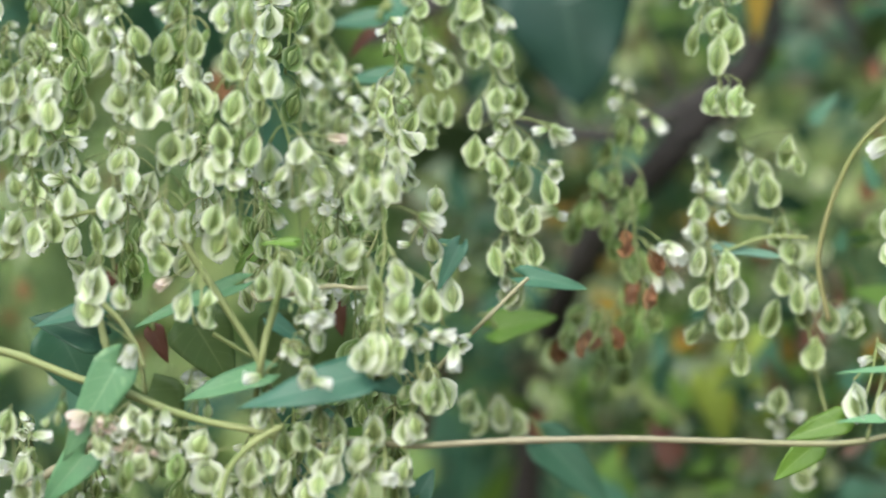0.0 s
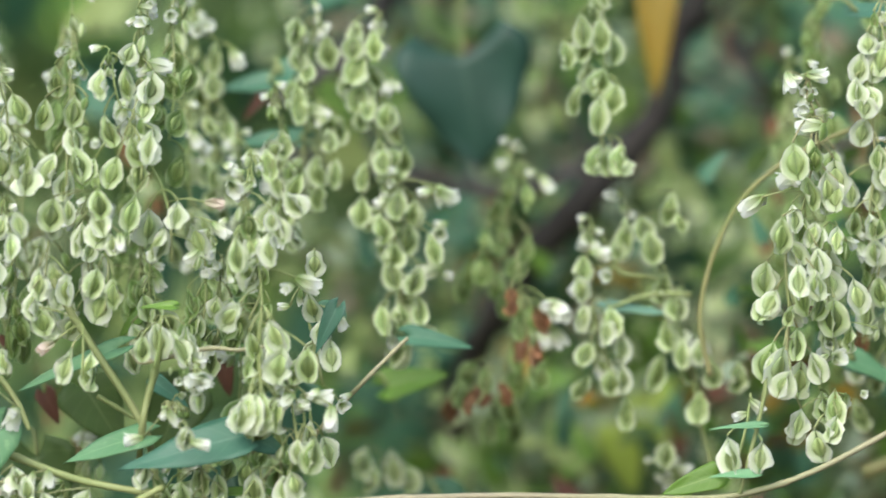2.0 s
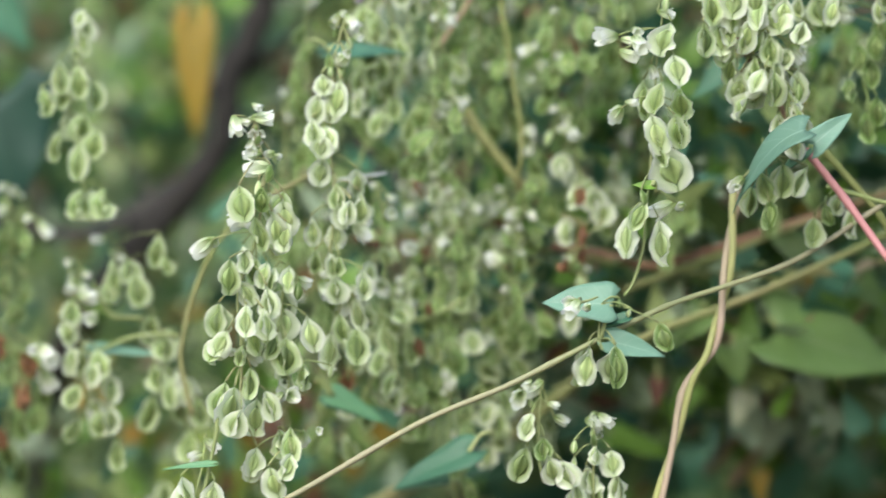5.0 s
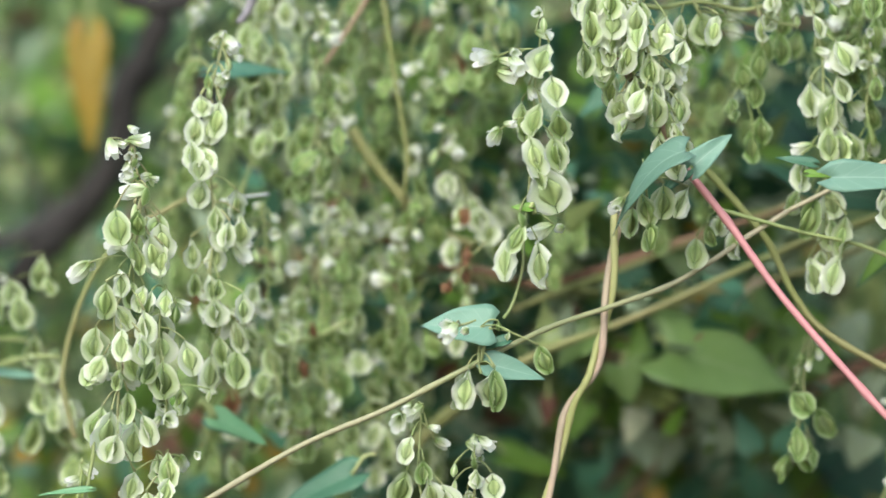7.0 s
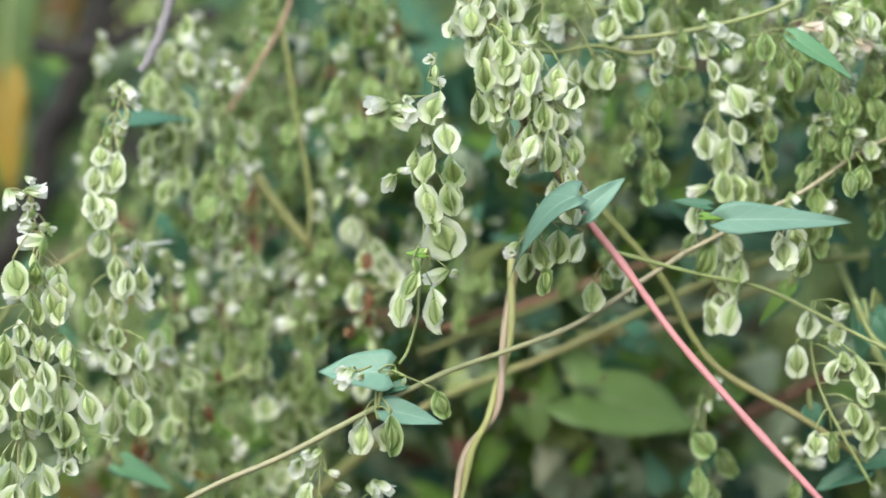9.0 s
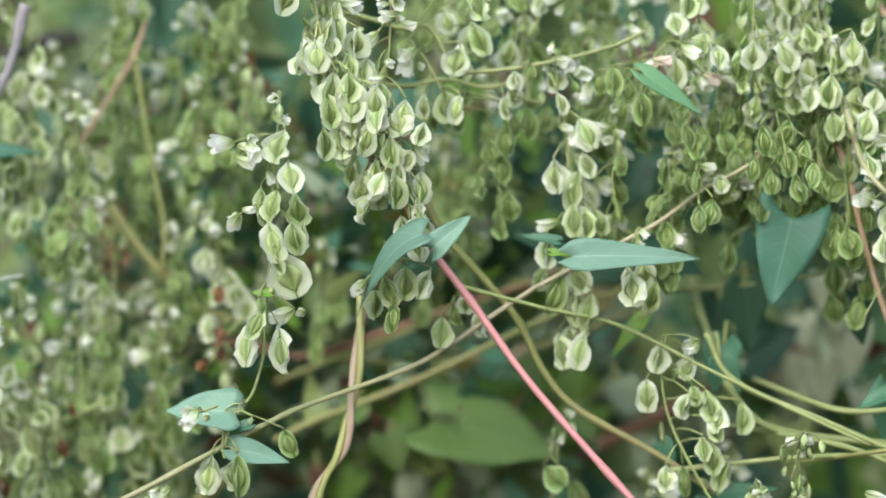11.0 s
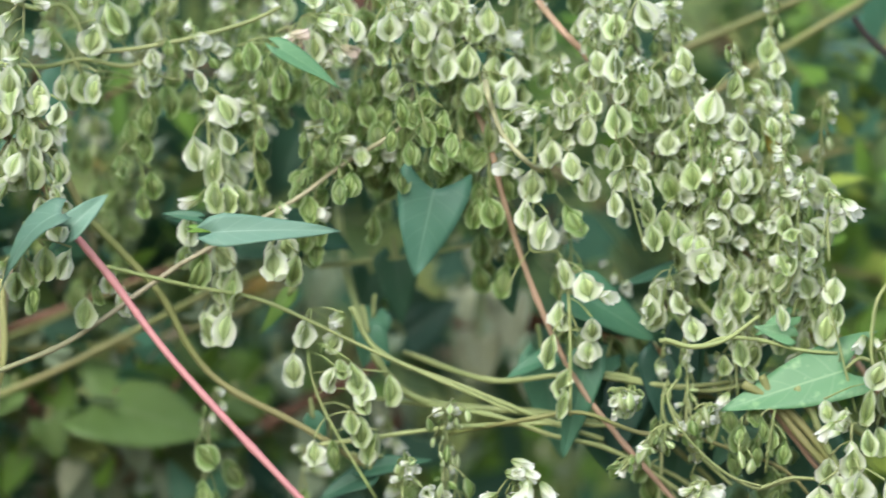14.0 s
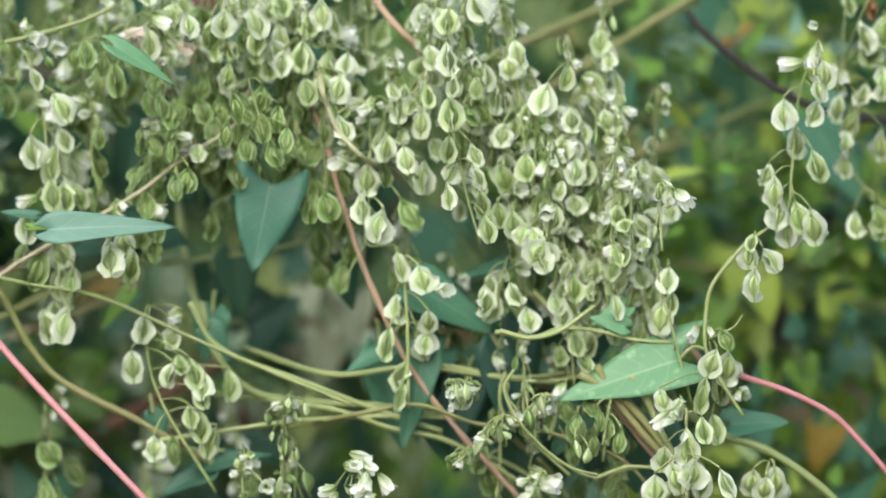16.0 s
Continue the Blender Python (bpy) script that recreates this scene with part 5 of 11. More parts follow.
v = tagged(new("hanging_leaf"), "small green leaf beside a stem", "leaf", "single leaves behind the spikes")
leaf(v, (0.2055, 1.1820, 1.3326), (0.1919, 1.1820, 1.3279), 0.0080, LEAF, face=45, seed=67, stalk=(0.2100, 1.1820, 1.3395))
v = tagged(new("hanging_leaf"), "dark leaf under the long leaf", "leaf", "single leaves behind the spikes")
leaf(v, (0.1122, 1.2200, 1.3705), (0.0980, 1.2200, 1.3793), 0.0098, LEAF_DARK, face=50, seed=68, stalk=(0.1168, 1.2200, 1.3756))
v = tagged(new("hanging_leaf"), "dark leaf behind the long leaf", "leaf", "single leaves behind the spikes")
leaf(v, (0.1336, 1.2020, 1.3714), (0.1526, 1.2020, 1.3665), 0.0180, LEAF_DARK, face=50, seed=69, stalk=(0.1282, 1.2020, 1.3786))
v = tagged(new("hanging_leaf"), "dark leaf deep in the tangle", "leaf", "single leaves behind the spikes")
leaf(v, (0.2400, 1.1820, 1.3405), (0.2487, 1.1820, 1.3226), 0.0161, LEAF_DARK, face=15, seed=70, stalk=(0.2376, 1.1820, 1.3495))
v = tagged(new("hanging_leaf"), "small green leaf on a thin stem", "leaf", "single leaves behind the spikes")
leaf(v, (0.1329, 1.1900, 1.3527), (0.1238, 1.1900, 1.3425), 0.0057, LEAF_LIME, face=30, seed=71, stalk=(0.1359, 1.1900, 1.3605))
v = tagged(new("hanging_leaf"), "small green leaf on a thin stem", "leaf", "single leaves behind the spikes")
leaf(v, (0.1546, 1.1820, 1.3412), (0.1605, 1.1820, 1.3315), 0.0097, LEAF, face=30, seed=72, stalk=(0.1531, 1.1820, 1.3491))
v = tagged(new("hanging_leaf"), "large blue-green leaf behind a spike", "leaf", "single leaves behind the spikes")
leaf(v, (0.3359, 1.2420, 1.3961), (0.3513, 1.2420, 1.3680), 0.0228, LEAF, face=15, seed=73, stalk=(0.3312, 1.2420, 1.4049))
# dark leaves that add shade by colour behind the spikes and the foot
v = tagged(new("hanging_leaf"), "dark leaf behind the dense spikes", "leaf", "single leaves behind the spikes")
leaf(v, (0.2168, 1.1820, 1.3495), (0.2344, 1.1820, 1.3362), 0.0141, LEAF_DARK, face=35, seed=74, stalk=(0.2118, 1.1820, 1.3560))
v = tagged(new("hanging_leaf"), "dark leaf in the shaded foot of the mass", "leaf", "single leaves behind the spikes")
leaf(v, (0.2184, 1.1920, 1.3302), (0.2267, 1.1920, 1.3038), 0.0142, LEAF_DARK, face=15, seed=75, stalk=(0.2160, 1.1920, 1.3386))
v = tagged(new("hanging_leaf"), "dark leaf low in the tangle", "leaf", "single leaves behind the spikes")
leaf(v, (0.2563, 1.2020, 1.3130), (0.2515, 1.2020, 1.2892), 0.0165, LEAF_DARK, face=15, seed=76, stalk=(0.2577, 1.2020, 1.3209))
v = tagged(new("hanging_leaf"), "small pale leaf among green fruit", "leaf", "single leaves behind the spikes")
leaf(v, (0.2702, 1.1820, 1.3219), (0.2554, 1.1820, 1.3260), 0.0065, LEAF_PALE, face=40, seed=77, stalk=(0.2750, 1.1820, 1.3255))
v = tagged(new("hanging_leaf"), "long green leaf hanging below a spike", "leaf", "single leaves behind the spikes")
leaf(v, (0.2129, 1.2220, 1.3330), (0.2135, 1.2220, 1.3042), 0.0134, LEAF, face=12, seed=78, stalk=(0.2127, 1.2220, 1.3417))
v = tagged(new("hanging_leaf"), "dark leaf low behind pale fruit", "leaf", "single leaves behind the spikes")
leaf(v, (0.2830, 1.2220, 1.3047), (0.2816, 1.2220, 1.2803), 0.0179, LEAF_DARK, face=15, seed=79, stalk=(0.2835, 1.2220, 1.3128))
v = tagged(new("hanging_leaf"), "dark leaf deep in the tangle", "leaf", "single leaves behind the spikes")
leaf(v, (0.2422, 1.1820, 1.3396), (0.2409, 1.1820, 1.3182), 0.0119, LEAF_DARK, face=10, seed=80, stalk=(0.2426, 1.1820, 1.3471))
# growth behind the pink stem
v = tagged(new("hanging_leaf"), "large soft green leaf arching behind the pink stem", "leaf", "single leaves behind the spikes")
leaf(v, (0.0729, 1.258, 1.3244), (0.1122, 1.258, 1.3148), 0.0370, LEAF_SAGE, face=45, seed=500, stalk=(0.0683, 1.258, 1.3280), broad=0.6, fold=0.12, curl=0.1)
v = tagged(new("hanging_leaf"), "olive-green leaf hanging below the large one", "leaf", "single leaves behind the spikes")
leaf(v, (0.1038, 1.295, 1.3089), (0.1000, 1.295, 1.2887), 0.0260, LEAF_MID, face=15, seed=501, stalk=(0.1063, 1.295, 1.3136))
v = tagged(new("hanging_leaf"), "pale leaf in the gap of the thicket", "leaf", "single leaves behind the spikes")
leaf(v, (0.0836, 1.284, 1.3127), (0.0868, 1.284, 1.3020), 0.0140, LEAF_GREY, face=40, seed=510, stalk=(0.0828, 1.284, 1.3168), lobe=0.05, broad=0.5)
v = tagged(new("hanging_leaf"), "pale leaf in the gap of the thicket", "leaf", "single leaves behind the spikes")
leaf(v, (0.0651, 1.288, 1.3063), (0.0602, 1.288, 1.2957), 0.0100, LEAF_WHITE, face=46, seed=511, stalk=(0.0663, 1.288, 1.3105), lobe=0.05, broad=0.5)
v = tagged(new("hanging_leaf"), "pale leaf in the gap of the thicket", "leaf", "single leaves behind the spikes")
leaf(v, (0.1283, 1.292, 1.3343), (0.1343, 1.292, 1.3235), 0.0150, LEAF_GREY, face=52, seed=512, stalk=(0.1268, 1.292, 1.3384), lobe=0.05, broad=0.5)
v = tagged(new("hanging_leaf"), "pale leaf in the gap of the thicket", "leaf", "single leaves behind the spikes")
leaf(v, (0.0935, 1.296, 1.3030), (0.0901, 1.296, 1.2923), 0.0120, LEAF_GREY, face=40, seed=513, stalk=(0.0944, 1.296, 1.3072), lobe=0.05, broad=0.5)
v = tagged(new("hanging_leaf"), "pale leaf in the gap of the thicket", "leaf", "single leaves behind the spikes")
leaf(v, (0.0643, 1.300, 1.2990), (0.0690, 1.300, 1.2882), 0.0140, LEAF_GREY, face=46, seed=514, stalk=(0.0632, 1.300, 1.3032), lobe=0.05, broad=0.5)
v = tagged(new("hanging_leaf"), "pale leaf in the gap of the thicket", "leaf", "single leaves behind the spikes")
leaf(v, (0.1155, 1.304, 1.2997), (0.1091, 1.304, 1.2890), 0.0110, LEAF_WHITE, face=52, seed=515, stalk=(0.1171, 1.304, 1.3039), lobe=0.05, broad=0.5)
v = tagged(new("hanging_leaf"), "pale leaf in the gap of the thicket", "leaf", "single leaves behind the spikes")
leaf(v, (0.0329, 1.308, 1.3421), (0.0362, 1.308, 1.3312), 0.0120, LEAF_GREY, face=40, seed=516, stalk=(0.0321, 1.308, 1.3463), lobe=0.05, broad=0.5)
v = tagged(new("hanging_leaf"), "pale leaf in the gap of the thicket", "leaf", "single leaves behind the spikes")
leaf(v, (0.1355, 1.312, 1.2995), (0.1306, 1.312, 1.2887), 0.0160, LEAF_GREY, face=46, seed=517, stalk=(0.1368, 1.312, 1.3037), lobe=0.05, broad=0.5)
v = tagged(new("hanging_leaf"), "yellowing leaf behind the crossing stems", "leaf", "single leaves behind the spikes")
leaf(v, (0.0821, 1.300, 1.3402), (0.0850, 1.300, 1.3294), 0.0100, LEAF_YELLOW, face=20, seed=520, stalk=(0.0816, 1.300, 1.3438))
v = tagged(new("hanging_leaf"), "bleached olive leaf behind the crossing stems", "leaf", "single leaves behind the spikes")
leaf(v, (0.0726, 1.310, 1.3393), (0.0718, 1.310, 1.3272), 0.0110, LEAF_BEIGE, face=20, seed=521, stalk=(0.0732, 1.310, 1.3429))
v = tagged(new("hanging_leaf"), "green leaf behind the crossing stems", "leaf", "single leaves behind the spikes")
leaf(v, (0.0883, 1.270, 1.3414), (0.0988, 1.270, 1.3360), 0.0120, LEAF, face=25, seed=522, stalk=(0.0836, 1.270, 1.3432))
v = vine([(0.0988, 1.330, 1.3198), (0.0913, 1.330, 1.3137), (0.0827, 1.330, 1.3040), (0.0727, 1.330, 1.2918), (0.0616, 1.330, 1.2773)], 0.00140, VINE_BROWN, "brown twig of the shrub below the leaf")
v = vine([(0.0794, 1.350, 1.3250), (0.0761, 1.350, 1.3089), (0.0716, 1.350, 1.3014), (0.0603, 1.350, 1.2879), (0.0540, 1.350, 1.2805)], 0.00160, VINE_BROWN, "dark twig of the shrub below the leaf")
# near-white leaves paint the lit background of the open gap
v = tagged(new("hanging_leaf"), "leaf painted bright in the open gap of the thicket", "leaf", "single leaves behind the spikes")
leaf(v, (0.1935, 1.272, 1.3646), (0.1950, 1.272, 1.3483), 0.0190, LEAF_WHITE, face=50, seed=530, stalk=(0.1924, 1.272, 1.3698), broad=0.7)
v = tagged(new("hanging_leaf"), "leaf painted bright in the open gap of the thicket", "leaf", "single leaves behind the spikes")
leaf(v, (0.1977, 1.278, 1.3495), (0.1993, 1.278, 1.3340), 0.0160, LEAF_WHITE, face=50, seed=531, stalk=(0.1966, 1.278, 1.3547), broad=0.7)
v = tagged(new("hanging_leaf"), "leaf painted bright in the open gap of the thicket", "leaf", "single leaves behind the spikes")
leaf(v, (0.1894, 1.284, 1.3389), (0.1911, 1.284, 1.3251), 0.0150, LEAF_WHITE, face=50, seed=532, stalk=(0.1883, 1.284, 1.3441), broad=0.7)
v = tagged(new("hanging_leaf"), "leaf painted bright in the open gap of the thicket", "leaf", "single leaves behind the spikes")
leaf(v, (0.1804, 1.290, 1.3204), (0.1820, 1.290, 1.3031), 0.0160, LEAF_BEIGE, face=50, seed=533, stalk=(0.1793, 1.290, 1.3257), broad=0.7)
v = tagged(new("hanging_leaf"), "leaf painted bright in the open gap of the thicket", "leaf", "single leaves behind the spikes")
leaf(v, (0.2036, 1.296, 1.3305), (0.2054, 1.296, 1.3182), 0.0110, LEAF_WHITE, face=50, seed=534, stalk=(0.2025, 1.296, 1.3358), broad=0.7)
v = tagged(new("hanging_leaf"), "leaf painted bright in the open gap of the thicket", "leaf", "single leaves behind the spikes")
leaf(v, (0.1850, 1.302, 1.3533), (0.1868, 1.302, 1.3427), 0.0100, LEAF_WHITE, face=50, seed=535, stalk=(0.1838, 1.302, 1.3586), broad=0.7)
v = tagged(new("hanging_leaf"), "yellow-green leaf of the shrub painted sunlit beyond the last spikes", "leaf", "single leaves behind the spikes")
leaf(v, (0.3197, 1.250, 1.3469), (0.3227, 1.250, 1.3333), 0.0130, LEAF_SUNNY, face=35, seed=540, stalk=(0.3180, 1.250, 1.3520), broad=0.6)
v = tagged(new("hanging_leaf"), "yellow-green leaf of the shrub painted sunlit beyond the last spikes", "leaf", "single leaves behind the spikes")
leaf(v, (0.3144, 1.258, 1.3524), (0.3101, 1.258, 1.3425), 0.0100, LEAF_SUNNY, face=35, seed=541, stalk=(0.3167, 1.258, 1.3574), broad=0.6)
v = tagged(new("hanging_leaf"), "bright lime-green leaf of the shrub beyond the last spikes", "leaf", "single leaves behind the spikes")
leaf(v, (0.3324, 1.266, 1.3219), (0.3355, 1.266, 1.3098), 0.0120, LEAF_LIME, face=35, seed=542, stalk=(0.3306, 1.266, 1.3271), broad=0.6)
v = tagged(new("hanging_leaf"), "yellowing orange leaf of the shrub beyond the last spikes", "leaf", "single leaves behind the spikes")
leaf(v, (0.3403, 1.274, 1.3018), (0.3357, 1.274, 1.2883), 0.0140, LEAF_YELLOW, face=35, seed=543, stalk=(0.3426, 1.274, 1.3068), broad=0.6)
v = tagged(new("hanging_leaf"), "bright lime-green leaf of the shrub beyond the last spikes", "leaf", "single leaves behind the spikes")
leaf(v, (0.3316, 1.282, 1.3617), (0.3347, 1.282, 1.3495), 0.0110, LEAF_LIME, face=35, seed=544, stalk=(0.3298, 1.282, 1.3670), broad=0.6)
v = tagged(new("hanging_leaf"), "yellow-green leaf of the shrub painted sunlit beyond the last spikes", "leaf", "single leaves behind the spikes")
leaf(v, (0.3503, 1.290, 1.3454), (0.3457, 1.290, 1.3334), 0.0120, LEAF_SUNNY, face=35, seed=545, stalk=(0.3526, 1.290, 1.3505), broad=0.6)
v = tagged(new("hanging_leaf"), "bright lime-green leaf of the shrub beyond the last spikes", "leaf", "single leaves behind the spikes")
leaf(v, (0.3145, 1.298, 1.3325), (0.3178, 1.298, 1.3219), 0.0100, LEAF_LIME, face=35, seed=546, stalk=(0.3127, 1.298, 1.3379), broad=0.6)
v = tagged(new("hanging_leaf"), "yellow-green leaf of the shrub painted sunlit beyond the last spikes", "leaf", "single leaves behind the spikes")
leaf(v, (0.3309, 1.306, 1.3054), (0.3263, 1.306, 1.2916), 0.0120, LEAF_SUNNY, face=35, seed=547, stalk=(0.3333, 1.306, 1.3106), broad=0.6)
v = tagged(new("hanging_leaf"), "soft sage-green leaf below the crossing stems", "leaf", "single leaves behind the spikes")
leaf(v, (0.0498, 1.256, 1.3293), (0.0392, 1.256, 1.3201), 0.0140, LEAF_SAGE, face=42, seed=560, stalk=(0.0515, 1.256, 1.3333), broad=0.6)
v = tagged(new("hanging_leaf"), "soft sage-green leaf below the crossing stems", "leaf", "single leaves behind the spikes")
leaf(v, (0.0589, 1.262, 1.3199), (0.0623, 1.262, 1.3083), 0.0140, LEAF_SAGE, face=42, seed=561, stalk=(0.0607, 1.262, 1.3240), broad=0.6)
v = tagged(new("hanging_leaf"), "soft sage-green leaf below the crossing stems", "leaf", "single leaves behind the spikes")
leaf(v, (0.1138, 1.268, 1.3241), (0.1219, 1.268, 1.3170), 0.0130, LEAF_SAGE, face=42, seed=562, stalk=(0.1156, 1.268, 1.3282), broad=0.6)
v = tagged(new("hanging_leaf"), "soft sage-green leaf below the crossing stems", "leaf", "single leaves behind the spikes")
leaf(v, (0.0977, 1.274, 1.3396), (0.1082, 1.274, 1.3313), 0.0130, LEAF_SAGE, face=42, seed=563, stalk=(0.0996, 1.274, 1.3437), broad=0.6)
v = tagged(new("hanging_leaf"), "soft sage-green leaf below the crossing stems", "leaf", "single leaves behind the spikes")
leaf(v, (0.0436, 1.280, 1.3461), (0.0341, 1.280, 1.3415), 0.0120, LEAF_SAGE, face=42, seed=564, stalk=(0.0454, 1.280, 1.3502), broad=0.6)

# ---- fruit spikes: the dense mass at the start ----
spike([(-0.2718, 1.1200, 1.3784), (-0.2717, 1.1200, 1.3645), (-0.2720, 1.1200, 1.3496), (-0.2717, 1.1200, 1.3416)], 101,
      [(-0.2762, 1.3705, 1.0), (-0.2785, 1.3617, 1.0), (-0.2703, 1.3623, 1.0), (-0.2708, 1.3551, 1.0), (-0.2754, 1.3472, 1.0), (-0.2695, 1.3482, 1.0), (-0.2721, 1.3431, 1.0), (-0.2667, 1.3642, 0.5), (-0.2681, 1.3731, 0.5, "flower")], mix=0.5)
spike([(-0.2613, 1.1200, 1.3788), (-0.2588, 1.1200, 1.3660), (-0.2524, 1.1200, 1.3553), (-0.2520, 1.1200, 1.3454)], 102,
      [(-0.2634, 1.3696, 1.0), (-0.2565, 1.3702, 1.0), (-0.2624, 1.3577, 1.0), (-0.2553, 1.3520, 1.0), (-0.2494, 1.3539, 1.0), (-0.2582, 1.3466, 1.0), (-0.2528, 1.3468, 1.0), (-0.2644, 1.3459, 1.0), (-0.2577, 1.3620, 0.8, "flower"), (-0.2526, 1.3587, 0.6)], mix=0.5)
spike([(-0.2914, 1.1200, 1.3717), (-0.2886, 1.1200, 1.3638), (-0.2875, 1.1200, 1.3519), (-0.2856, 1.1200, 1.3411)], 103,
      [(-0.2870, 1.3624, 1.0), (-0.2897, 1.3553, 1.0), (-0.2908, 1.3473, 1.0), (-0.2860, 1.3495, 1.0), (-0.2814, 1.3482, 1.0), (-0.2820, 1.3442, 1.0), (-0.2958, 1.3705, 0.7, "flower"), (-0.2951, 1.3660, 0.5)], mix=0.8)
spike([(-0.2648, 1.1200, 1.3419), (-0.2645, 1.1200, 1.3350), (-0.2651, 1.1200, 1.3270)], 104,
      [(-0.2631, 1.3375, 1.0), (-0.2644, 1.3335, 1.0), (-0.2672, 1.3289, 1.0), (-0.2623, 1.3301, 1.0), (-0.2749, 1.3350, 1.0), (-0.2715, 1.3362, 0.8), (-0.2592, 1.3272, 0.7), (-0.2568, 1.3298, 0.6, "flower")], tip=False, mix=0.8)
spike([(-0.2513, 1.1200, 1.3523), (-0.2470, 1.1200, 1.3446), (-0.2442, 1.1200, 1.3358), (-0.2432, 1.1200, 1.3239)], 105,
      [(-0.2531, 1.3364, 1.1), (-0.2500, 1.3326, 1.1, "pale"), (-0.2443, 1.3273, 1.1), (-0.2389, 1.3295, 1.0), (-0.2417, 1.3359, 0.8), (-0.2327, 1.3332, 0.7, "flower"), (-0.2349, 1.3386, 0.6, "pink"), (-0.2358, 1.3262, 0.6, "flower")], tip=False, mix=0.8)
spike([(-0.2229, 1.1170, 1.3523), (-0.2240, 1.1170, 1.3433), (-0.2242, 1.1170, 1.3344), (-0.2203, 1.1170, 1.3247), (-0.2188, 1.1170, 1.3129), (-0.2194, 1.1170, 1.3025), (-0.2184, 1.1170, 1.2907), (-0.2174, 1.1170, 1.2789)], 106,
      [(-0.2258, 1.3255, 1.1), (-0.2169, 1.3273, 1.1), (-0.2196, 1.3208, 1.18), (-0.2231, 1.3335, 0.85, "green"), (-0.2285, 1.3436, 0.9, "flower"), (-0.2221, 1.3439, 0.8, "flower"), (-0.2102, 1.3187, 0.9, "flower"), (-0.2168, 1.3352, 0.6, "pale"), (-0.2241, 1.3082, 1.05), (-0.2155, 1.3032, 1.1), (-0.2218, 1.3014, 0.9), (-0.2127, 1.2969, 1.18), (-0.2196, 1.2961, 1.05), (-0.2064, 1.2976, 0.95), (-0.2211, 1.2827, 1.15), (-0.2177, 1.2848, 1.1), (-0.2142, 1.2830, 1.18), (-0.2094, 1.2886, 0.6, "flower")], auto=8, mix=0.5)
spike([(-0.3105, 1.1300, 1.3607), (-0.3111, 1.1300, 1.3507), (-0.3113, 1.1300, 1.3336)], 107,
      [(-0.3136, 1.3511, 1.0), (-0.3059, 1.3479, 1.0), (-0.3087, 1.3437, 1.0), (-0.3158, 1.3435, 1.0), (-0.3120, 1.3366, 1.0), (-0.3184, 1.3353, 1.0), (-0.3181, 1.3504, 1.0)], auto=4, mix=0.8)
spike([(-0.2890, 1.1250, 1.3392), (-0.2906, 1.1250, 1.3292), (-0.2907, 1.1250, 1.3093)], 108,
      [(-0.2902, 1.3198, 1.1), (-0.2860, 1.3264, 0.8), (-0.2877, 1.3313, 0.8), (-0.2958, 1.3121, 1.0), (-0.2888, 1.3103, 1.0), (-0.2954, 1.3260, 0.8), (-0.2986, 1.3304, 0.5, "flower")], mix=0.8)
spike([(-0.2761, 1.1200, 1.3286), (-0.2767, 1.1200, 1.3186), (-0.2773, 1.1200, 1.3097)], 109,
      [(-0.2781, 1.3166, 1.0), (-0.2706, 1.3149, 1.0), (-0.2793, 1.3106, 1.0), (-0.2729, 1.3227, 0.6)], tip=False, mix=0.8)
spike([(-0.2602, 1.1200, 1.3272), (-0.2599, 1.1200, 1.3193), (-0.2605, 1.1200, 1.3103)], 110,
      [(-0.2627, 1.3167, 1.0), (-0.2577, 1.3144, 1.0), (-0.2605, 1.3113, 1.0), (-0.2474, 1.3183, 0.6, "flower")], tip=False, mix=0.8)
spike([(-0.3133, 1.1300, 1.3335), (-0.3118, 1.1300, 1.3216), (-0.3102, 1.1300, 1.3076)], 111,
      [(-0.3124, 1.3236, 1.0), (-0.3179, 1.3233, 1.0), (-0.3028, 1.3209, 1.0), (-0.3065, 1.3138, 1.0), (-0.3145, 1.3135, 1.0), (-0.3183, 1.3093, 1.0), (-0.3034, 1.3359, 0.6, "flower")], auto=3, mix=0.8)
spike([(-0.2934, 1.1200, 1.3105), (-0.2938, 1.1200, 1.3006), (-0.2939, 1.1200, 1.2907)], 112,
      [(-0.2922, 1.2987, 1.1), (-0.2960, 1.2926, 1.1), (-0.2955, 1.2990, 0.9), (-0.2867, 1.2959, 0.8), (-0.2831, 1.2827, 0.8, "flower")], tip=False, mix=0.8)
spike([(-0.2663, 1.1200, 1.3066), (-0.2660, 1.1200, 1.2997), (-0.2661, 1.1200, 1.2908)], 113,
      [(-0.2682, 1.2947, 1.12), (-0.2638, 1.2944, 1.1), (-0.2777, 1.3062, 0.9), (-0.2739, 1.3004, 0.6, "pink")], tip=False)
spike([(-0.2456, 1.1200, 1.3094), (-0.2458, 1.1200, 1.3025), (-0.2470, 1.1200, 1.2955)], 114,
      [(-0.2477, 1.3024, 1.12), (-0.2432, 1.3006, 1.12), (-0.2393, 1.3018, 1.1), (-0.2501, 1.3003, 0.8)], tip=False, mix=0.8)
